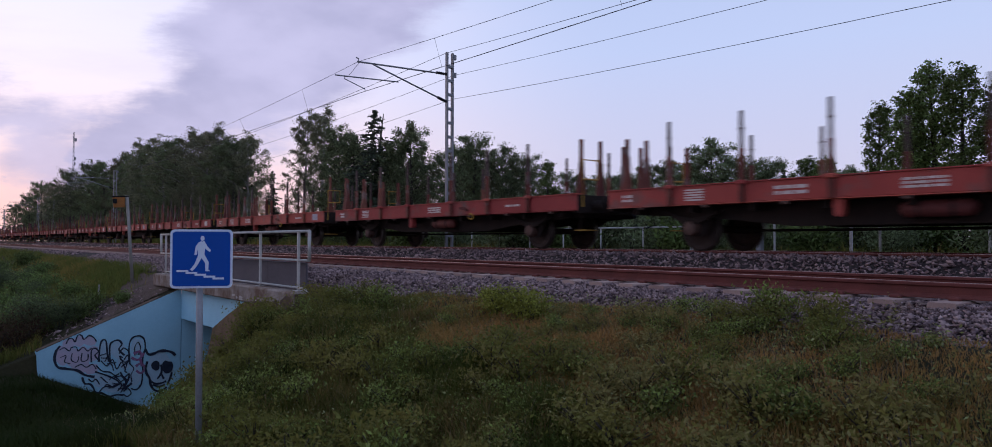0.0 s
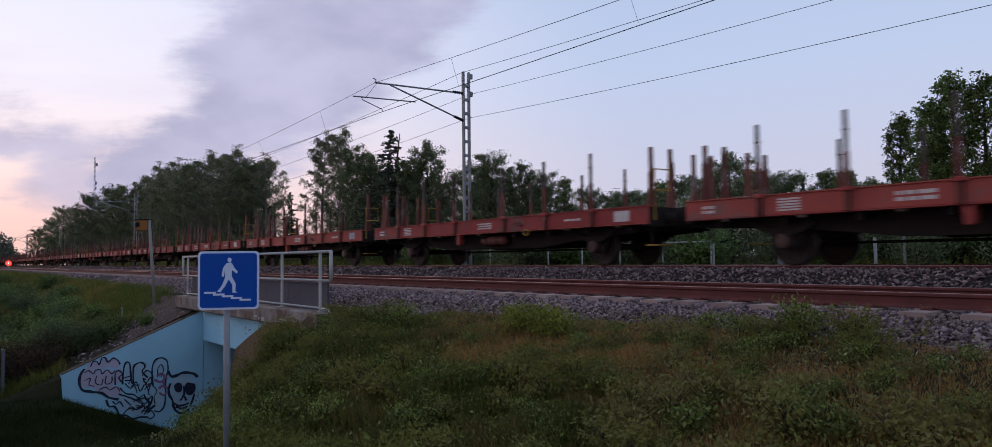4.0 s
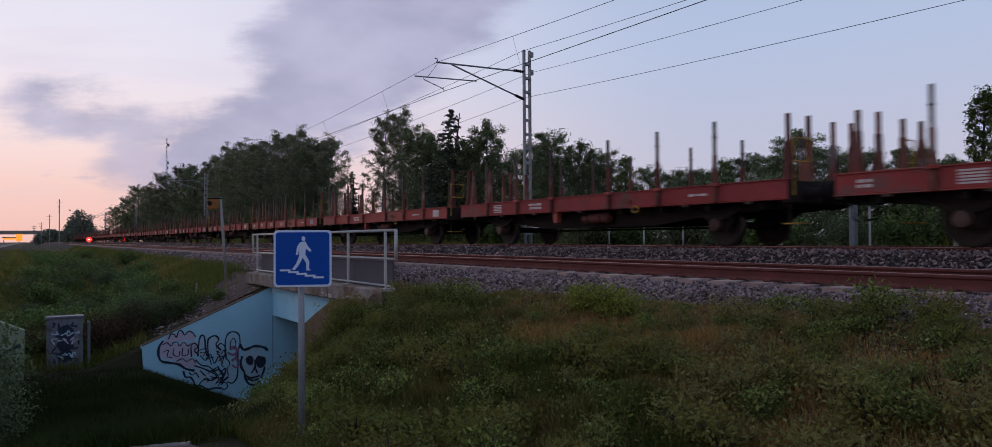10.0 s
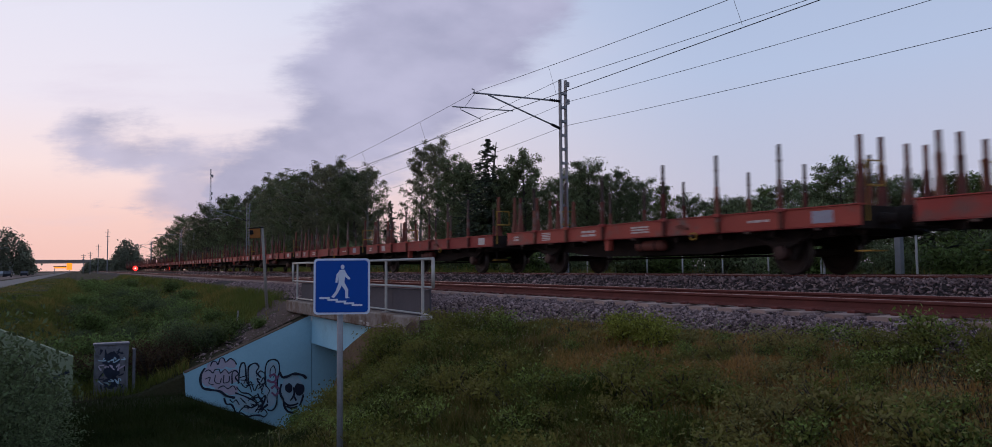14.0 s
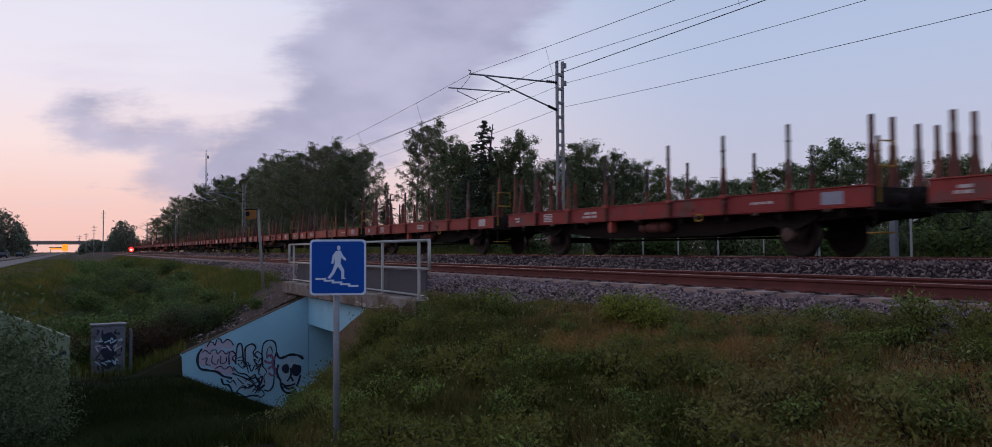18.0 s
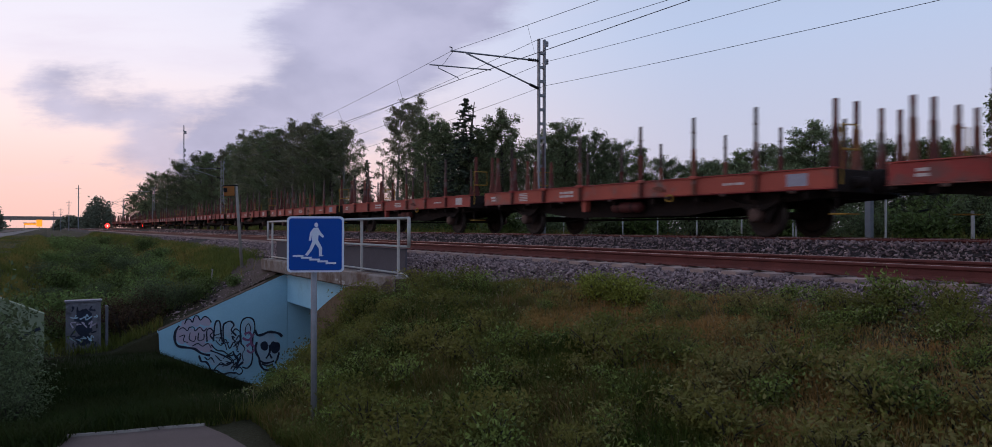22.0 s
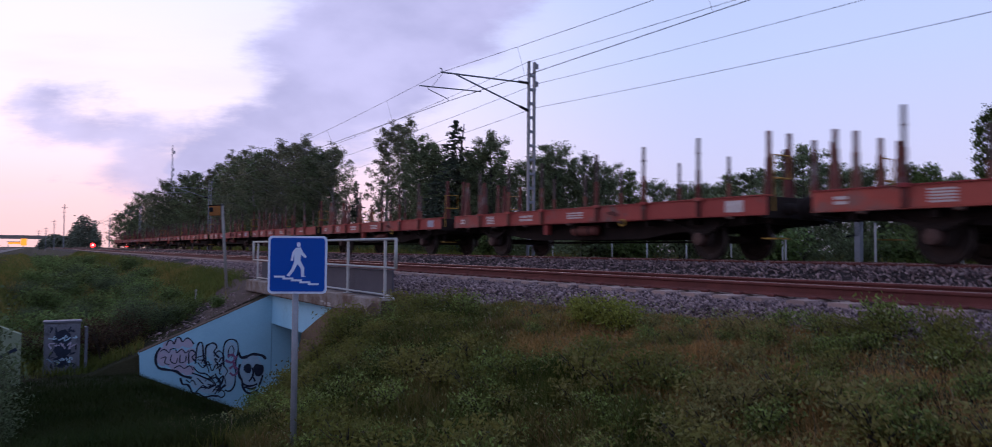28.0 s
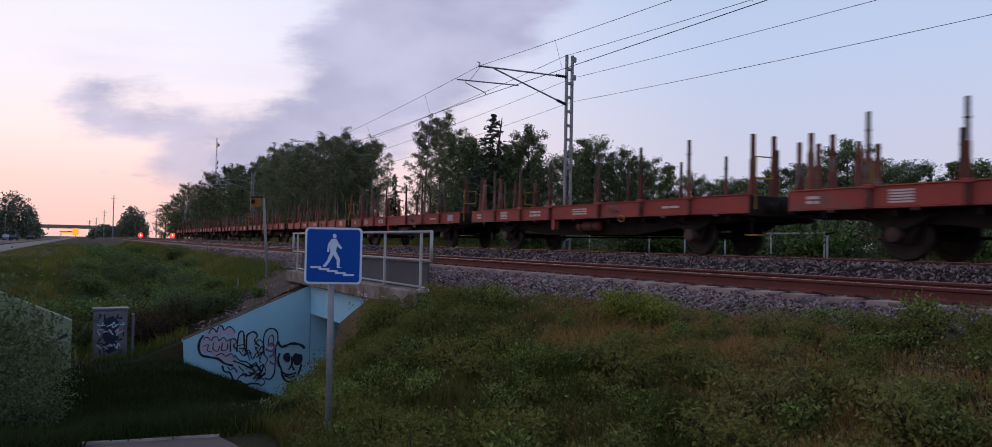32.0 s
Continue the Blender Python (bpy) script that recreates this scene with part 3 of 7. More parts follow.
def build_ground():
    xs = np.concatenate([[-2500, -900, -300, -120, -60, -36, -24, -18, -14, -11, -9], np.arange(-8, 7.9, 0.25), [9, 11, 13, 15, 17, 17.7, 19, 21, 24, 28, 34, 45, 70, 150, 400, 1100, 2500]])
    ys = np.concatenate([[-2500, -800, -250, -90, -40, -20, -12], np.arange(-8, 22.9, 0.25), [23.0, WING_Y, WING_Y + 0.06, 23.5], np.arange(24, 50, 0.6), np.arange(50, 100, 2.5), [110, 125, 150, 190, 250, 350, 500, 800, 1400, 2500]])
    xs = np.sort(np.concatenate([xs, [PORTAL_X]]))
    X, Y = np.meshgrid(xs, ys)
    Z = ground_z(X, Y)
    nx, ny = len(xs), len(ys)
    verts = np.stack([X, Y, Z], -1).reshape(-1, 3)
    i, j = np.meshgrid(np.arange(nx - 1), np.arange(ny - 1))
    a = (j * nx + i).ravel()
    cx, cy = (xs[:-1] + xs[1:]) / 2, (ys[:-1] + ys[1:]) / 2
    CX, CY = np.meshgrid(cx, cy)
    # the mouth of the underpass is open
    hole = ((CX > PORTAL_X - 0.3) & (CX < 7.3) & (CY > 17.4) & (CY < WING_Y + 0.05)).ravel()
    a = a[~hole]
    quads = np.stack([a, a + 1, a + 1 + nx, a + nx], 1)
    me = fast_mesh("ground", verts, quads.ravel(), [4] * len(quads), M["soil"])
    me.polygons.foreach_set("use_smooth", [True] * len(me.polygons))
    tagged(new("ground", me), "uneven grassy soil of the embankment and ditch", "ground", kind="structure")


build_ground()


def strip(name, x0, x1, y0, y1, z, material, label, category, ny=40, thick=0.06):
    ys = np.linspace(y0, y1, ny)
    g = Geo()
    v, f = [], []
    for y in ys:
        zz = z(y) if callable(z) else z
        v += [(x0, y, zz - thick), (x0, y, zz), (x1, y, zz), (x1, y, zz - thick)]
    for q in range(ny - 1):
        for s in range(4):
            f.append((q * 4 + s, q * 4 + (s + 1) % 4, q * 4 + 4 + (s + 1) % 4, q * 4 + 4 + s))
    f += [(0, 1, 2, 3), tuple((ny - 1) * 4 + q for q in (3, 2, 1, 0))]
    g.add(v, f)
    return solid(name, g, material, label, category, kind="structure")


# foot path by the sign, with a pale worn kerb line along its far edge
def foot_path():
    edge = [(0.15, 9.42), (0.6, 9.30), (1.2, 9.16), (1.56, 9.04), (1.66, 8.3), (1.8, 6.0), (1.35, 3.0), (0.9, 0.0), (0.75, -2.9), (-1.9, -2.9), (-1.5, 0.0), (-0.35, 6.0)]
    me = bpy.data.meshes.new("foot_path")
    bm = bmesh.new()
    up = [bm.verts.new((x, y, float(-1.25 - 0.072 * max(-3, min(9.3, y))) + 0.035)) for x, y in edge]
    face = bm.faces.new(up)
    bmesh.ops.triangulate(bm, faces=[face])
    r = bmesh.ops.extrude_face_region(bm, geom=list(bm.faces))
    for v in r["geom"]:
        if isinstance(v, bmesh.types.BMVert):
            v.co.z -= 0.12
    bmesh.ops.recalc_face_normals(bm, faces=bm.faces)
    bm.to_mesh(me)
    bm.free()
    me.materials.append(M["asphalt"])
    tagged(new("foot_path", me), "worn grey asphalt foot path beside the grass", "path", kind="structure")
    g = Geo()
    for (xa, ya), (xb, yb) in zip(edge[:3], edge[1:4]):
        z0, z1 = (-1.25 - 0.072 * min(9.3, y) for y in (ya, yb))
        g.tube([(xa, ya, z0 + 0.02), (xb, yb, z1 + 0.02)], 0.045, 6)
    solid("kerb", g, M["concrete"], "low pale kerb line along the asphalt path", "kerb", kind="structure")


foot_path()
strip("cycle_path", -9.4, -5.7, 14, 900, -0.98, M["pale_asphalt"], "pale asphalt cycle path along the verge", "path", 60)
strip("road", -20.0, -10.6, 14, 900, -0.98, M["asphalt"], "grey asphalt road running beside the railway", "road", 60)


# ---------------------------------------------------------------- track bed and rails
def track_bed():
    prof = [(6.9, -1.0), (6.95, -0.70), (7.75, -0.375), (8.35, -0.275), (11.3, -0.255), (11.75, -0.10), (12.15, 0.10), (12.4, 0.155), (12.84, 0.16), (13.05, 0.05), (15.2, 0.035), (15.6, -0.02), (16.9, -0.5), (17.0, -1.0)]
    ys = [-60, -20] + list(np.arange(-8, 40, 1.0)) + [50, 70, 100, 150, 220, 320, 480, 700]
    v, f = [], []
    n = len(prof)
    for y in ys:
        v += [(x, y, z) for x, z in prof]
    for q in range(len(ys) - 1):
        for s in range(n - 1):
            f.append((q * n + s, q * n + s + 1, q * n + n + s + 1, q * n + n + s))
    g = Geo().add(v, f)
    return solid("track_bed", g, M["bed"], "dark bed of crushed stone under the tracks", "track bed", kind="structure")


track_bed()


def bed_top(x):
    return np.interp(x, [6.9, 6.95, 7.75, 8.35, 11.3, 11.75, 12.15, 12.4, 12.84, 13.05, 15.2, 15.6, 16.9], [-1.0, -0.70, -0.375, -0.275, -0.255, -0.10, 0.10, 0.155, 0.16, 0.05, 0.035, -0.02, -0.5])


RAIL = [(-0.075, -0.172), (0.075, -0.172), (0.075, -0.160), (0.02, -0.142), (0.0085, -0.125), (0.0085, -0.052), (0.034, -0.036), (0.036, -0.012), (0.026, -0.001), (-0.026, -0.001), (-0.036, -0.012), (-0.034, -0.036), (-0.0085, -0.052), (-0.0085, -0.125), (-0.02, -0.142), (-0.075, -0.160)]
HEAD = [(-0.025, -0.001), (0.025, -0.001), (0.024, 0.002), (-0.024, 0.002)]


def sleeper_mesh():
    g = Geo()
    g.prism([(-0.15, -0.22), (0.15, -0.22), (0.135, -0.008), (0.125, 0.0), (-0.125, 0.0), (-0.135, -0.008)], "x", -1.3, 1.3)
    return g.mesh("sleeper", M["sleeper"])


def build_track(x, z, name, label):
    tr = thing(name, label, "railway track", "railway tracks", at=(x, 0, z))
    for s in (-1, 1):
        g = Geo().prism([(s * (GAUGE / 2 + 0.036) + a, b) for a, b in RAIL], "y", -60, 700)
        r = part("rail", g, M["rust"], tr, "rusty brown steel rail")
        part("running_surface", Geo().prism([(s * (GAUGE / 2 + 0.036) + a, b) for a, b in HEAD], "y", -60, 700), M["railhead"], r, "worn rail head")
    return tr


near_track = build_track(NEAR_TRACK, 0.0, "railway_track", "empty near track with rusty rails on concrete sleepers")
far_track = build_track(FAR_TRACK, FAR_RISE, "railway_track", "far track that carries the timber train")
SLEEPER = sleeper_mesh()
CLIP = Geo().box(-0.05, 0.05, -0.06, 0.06, -0.03, 0.02, 0.015).mesh("rail_clip", M["rust"])


def sleepers():
    for k in range(-10, 120):
        y = k * 0.61 + random.uniform(-0.015, 0.015)
        s = part("sleeper", SLEEPER, M["sleeper"], near_track, m=pose(0, y, -0.185, 0, 0, random.uniform(-0.6, 0.6)))
        if y < 26:
            for side in (-1, 1):
                for off in (-0.11, 0.11):
                    part("rail_clip", CLIP, M["rust"], s, m=pose(side * (GAUGE / 2 + 0.036) + off, 0, 0.02))
    for k in range(-10, 70):
        part("sleeper", SLEEPER, M["sleeper"], far_track, m=pose(0, k * 0.61, -0.185))
    # distant sleepers of both tracks, joined
    for tr, k0 in ((near_track, 120), (far_track, 70)):
        g = Geo()
        for k in range(k0, 330):
            g.box(-1.3, 1.3, k * 0.61 - 0.14, k * 0.61 + 0.14, -0.40, -0.186)
        part("far_sleepers", g, M["sleeper"], tr, kind="stuff")


def ballast():
    """Crushed stone, joined: rough eight-sided lumps."""
    rng = np.random.default_rng(5)
    base = np.array([(1, 0, 0), (-1, 0, 0), (0, 1, 0), (0, -1, 0), (0, 0, 1), (0, 0, -1)], float)
    faces = np.array([(0, 2, 4), (2, 1, 4), (1, 3, 4), (3, 0, 4), (2, 0, 5), (1, 2, 5), (3, 1, 5), (0, 3, 5)])
    spots = []
    # near shoulder and cribs, the bank between the tracks, then thinner further off
    for x0, x1, y0, y1, n in ((7.05, 9.0, 1.5, 8, 26000), (7.05, 9.0, 8, 17, 17000), (7.0, 8.7, 17, 45, 12000), (9.0, 12.9, 2, 18, 24000), (9.1, 12.9, 18, 50, 13000), (12.5, 16.5, 2, 40, 6000), (6.95, 12.5, 50, 110, 9000), (3.2, 6.1, 23.55, 26.6, 320)):
        spots.append(np.stack([rng.uniform(x0, x1, n), rng.uniform(y0, y1, n)], 1))
    p = np.concatenate(spots)
    crib = np.abs((p[:, 1] / 0.61 + 0.5) % 1 - 0.5) * 0.61
    on_sleeper = (np.abs(p[:, 0] - NEAR_TRACK) < 1.28) & (crib < 0.155)
    p = p[~on_sleeper]
    n = len(p)
    size = rng.uniform(0.014, 0.038, n) * np.where(p[:, 1] > 50, 2.1, np.where(p[:, 1] > 18, 1.5, np.where((p[:, 1] < 8) & (p[:, 0] < 9), 0.85, 1.1)))
    v = base[None] * (size[:, None, None] * rng.uniform((1.0, 0.6, 0.4), (1.9, 1.15, 0.75), (n, 1, 3)))
    v = v + rng.normal(0, 0.22, v.shape) * size[:, None, None]
    ang = np.stack([rng.normal(0, 0.55, n), rng.normal(0, 0.55, n), rng.uniform(0, 6.28, n)], 1)
    for ax in range(3):
        c, s = np.cos(ang[:, ax])[:, None], np.sin(ang[:, ax])[:, None]
        i, j = (ax + 1) % 3, (ax + 2) % 3
        a, b = v[..., i].copy(), v[..., j].copy()
        v[..., i], v[..., j] = a * c - b * s, a * s + b * c
    v[..., 0] += p[:, None, 0]
    v[..., 1] += p[:, None, 1]
    lie = np.where(p[:, 0] < 6.9, ground_z(p[:, 0], p[:, 1]), bed_top(p[:, 0])) + rng.uniform(-0.02, 0.045, n)
    crest = (p[:, 0] > 7.9) & (p[:, 0] < 8.44)
    lie = np.where(crest, np.minimum(lie, -0.222 - 1.2 * size), lie)
    cribs = np.abs(p[:, 0] - NEAR_TRACK) < 1.28
    lie = np.where(cribs, -0.200 + rng.uniform(-0.010, 0.006, n) - 1.15 * size, lie)
    v[..., 2] += lie[:, None]
    idx = (faces[None] + 6 * np.arange(n)[:, None, None]).ravel()
    me = fast_mesh("ballast_stones", v.reshape(-1, 3), idx, [3] * (8 * n), M["stone"])
    tagged(new("ballast_stones", me), "loose grey and rusty crushed stones between the rails", "ballast", kind="stuff")


# ---------------------------------------------------------------- underpass and bridge edge
def bare_bank():
    xs, ys = np.arange(3.9, 6.96, 0.17), np.arange(23.52, 29.6, 0.25)
    X, Y = np.meshgrid(xs, ys)
    fade = smooth01((X - 3.9 - 0.34 * (Y - 23.5) + 0.5 * wobble(X, Y, 1.9, 8.0)) / 0.5)
    Z = ground_z(X, Y) - 0.10 + 0.14 * fade + 0.03 * wobble(X, Y, 3.1, 2.0)
    nx, ny = len(xs), len(ys)
    i, j = np.meshgrid(np.arange(nx - 1), np.arange(ny - 1))
    a = (j * nx + i).ravel()
    quads = np.stack([a, a + 1, a + 1 + nx, a + nx], 1)
    me = fast_mesh("bare_bank", np.stack([X, Y, Z], -1).reshape(-1, 3), quads.ravel(), [4] * len(quads), M["bare"])
    me.polygons.foreach_set("use_smooth", [True] * len(me.polygons))
    tagged(new("bare_bank", me), "bare brown stony earth beside the bridge end", "soil", kind="structure")


def underpass():
    y0, y1 = 17.6, WING_Y
    # edge beam of the bridge
    g = Geo().box(6.15, 6.55, 14.12, 25.25, -0.98, -0.60, 0.03)
    slab = solid("bridge_edge_beam", g, M["beam"], "weathered concrete edge beam of the small bridge", "bridge", kind="structure")
    part("stained_end", Geo().box(6.17, 6.53, 14.085, 14.118, -0.97, -0.64, 0.012), M["stained"], slab, "brown-stained end of the beam")
    for ya, yb, za, zb in ((14.2, 14.75, -0.95, -0.70), (14.9, 15.2, -0.96, -0.82), (15.6, 16.5, -0.965, -0.90)):
        pts = [(ya + (yb - ya) * (0.5 + 0.5 * math.cos(a * 0.5236)) * (1 + 0.12 * math.sin(a * 2.3 + ya)), (za + zb) / 2 + (zb - za) * 0.5 * math.sin(a * 0.5236) * (1 + 0.2 * math.cos(a * 1.7))) for a in range(12)]
        part("rust_stain", Geo().prism(pts, "x", 6.1465, 6.1495), M["stained"], slab, "brown run-off stain")
    bb = thing("ballast_wall", "smooth dark grey sheet wall holding back the crushed stone", "retaining wall", kind="structure")
    for i, (ya, yb) in enumerate(((14.50, 16.66), (16.67, 19.41), (19.42, 22.11), (22.12, 24.9))):
        part("panel", Geo().box(6.585, 6.625, ya, yb, -0.74, -0.035, 0.006), M["sheet"], bb, "grey sheet panel")
    part("kick_board", Geo().box(6.585, 6.64, 13.7, 14.49, -0.75, -0.48, 0.01), M["stained"], bb, "stained short board")
    part("capping", Geo().box(6.57, 6.64, 14.5, 24.9, -0.034, -0.015, 0.004), M["sheet"], bb)
    # spalled pale scars along the lower face of the beam
    rs = random.Random(21)
    for k in range(14):
        yc, zc = rs.uniform(14.3, 18.5), rs.uniform(-0.95, -0.84)
        ry, rz = rs.uniform(0.03, 0.13), rs.uniform(0.010, 0.030)
        pts = [(yc + ry * math.cos(a * 0.5236) * rs.uniform(0.7, 1.2), zc + rz * math.sin(a * 0.5236) * rs.uniform(0.7, 1.2)) for a in range(12)]
        part("spalled_patch", Geo().prism(pts, "x", 6.1472, 6.1498), M["spall"], slab, "pale spalled patch")
    # painted front beam over the opening
    solid("portal_beam", Geo().box(PORTAL_X, 6.95, 16.6, y1, -1.9, -1.004, 0.015), M["blue_wall"], "pale blue painted concrete beam over the underpass mouth", "underpass", kind="structure")
    # tunnel under the tracks
    g = Geo()
    g.box(PORTAL_X + 0.02, 19.0, y1 + 0.003, y1 + 0.35, PIT_FLOOR - 0.2, -1.2)
    solid("tunnel_wall_far", g, M["blue_wall"], "blue painted wall inside the underpass", "underpass", kind="structure")
    g = Geo().box(PORTAL_X + 0.02, 19.0, y0 - 0.35, y0, PIT_FLOOR - 0.2, -1.2)
    solid("tunnel_wall_near", g, M["blue_wall"], "blue painted wall inside the underpass", "underpass", kind="structure")
    solid("tunnel_roof", Geo().box(6.96, 19.0, y0 + 0.003, y1 - 0.003, -1.9, -1.21), M["concrete"], "concrete roof of the underpass", "underpass", kind="structure")
    # unseen end wall, added to close the passage below the ground sheet
    solid("tunnel_end", Geo().box(18.7, 18.99, y0 + 0.004, y1 - 0.004, PIT_FLOOR, -1.905), M["concrete"], "added concrete wall that closes off the far end of the underpass", "underpass", kind="structure")
    solid("underpass_floor", Geo().box(6.2, 18.68, y0 + 0.25, y1 - 0.1, PIT_FLOOR - 0.1, PIT_FLOOR + 0.03), M["asphalt"], "asphalt path floor of the underpass", "path", kind="structure")
    # near-side earth stop under the beam
    solid("abutment_soil", Geo().prism([(13.2, -0.99), (17.05, -0.99), (18.3, -1.42), (19.3, -1.80), (19.65, -2.45), (20.5, -3.3), (21.2, -4.6), (13.2, -4.6)], "x", 6.18, 6.44), M["earth"], "bare brown earth under the bridge end", "soil", kind="structure")


def ribbon(pts, width, y, closed=False):
    """A painted stroke on a wall that faces -y; pts are (x, z)."""
    pts = [Vector((p[0], p[1])) for p in pts]
    if closed:
        pts.append(pts[0].copy())
    n = len(pts)
    v, f = [], []
    for i, p in enumerate(pts):
        t = pts[min(i + 1, n - 1)] - pts[max(i - 1, 0)]
        if t.length < 1e-6:
            t = Vector((1, 0))
        t.normalize()
        w = width * (0.95 + 0.15 * math.sin(i * 0.45 + p.x * 5))
        q = Vector((-t.y, t.x)) * w * 0.5
        v += [(p.x + q.x, y, p.y + q.y), (p.x - q.x, y, p.y - q.y)]
    f = [(2 * i, 2 * i + 1, 2 * i + 3, 2 * i + 2) for i in range(n - 1)]
    return v, f


def curve_pts(ctrl, closed=False, sub=6):
    """A smooth line through the given points."""
    n = len(ctrl)
    out = []
    rng_ = range(n if closed else n - 1)
    for i in rng_:
        if closed:
            p0, p1, p2, p3 = (ctrl[(i + k) % n] for k in (-1, 0, 1, 2))
        else:
            p0, p1, p2, p3 = ctrl[max(i - 1, 0)], ctrl[i], ctrl[i + 1], ctrl[min(i + 2, n - 1)]
        for s in range(sub):
            t = s / sub
            out.append(tuple(0.5 * (2 * b + (c - a) * t + (2 * a - 5 * b + 4 * c - d) * t * t + (3 * b - a - 3 * c + d) * t ** 3) for a, b, c, d in zip(p0, p1, p2, p3)))
    if not closed:
        out.append(tuple(ctrl[-1]))
    return out


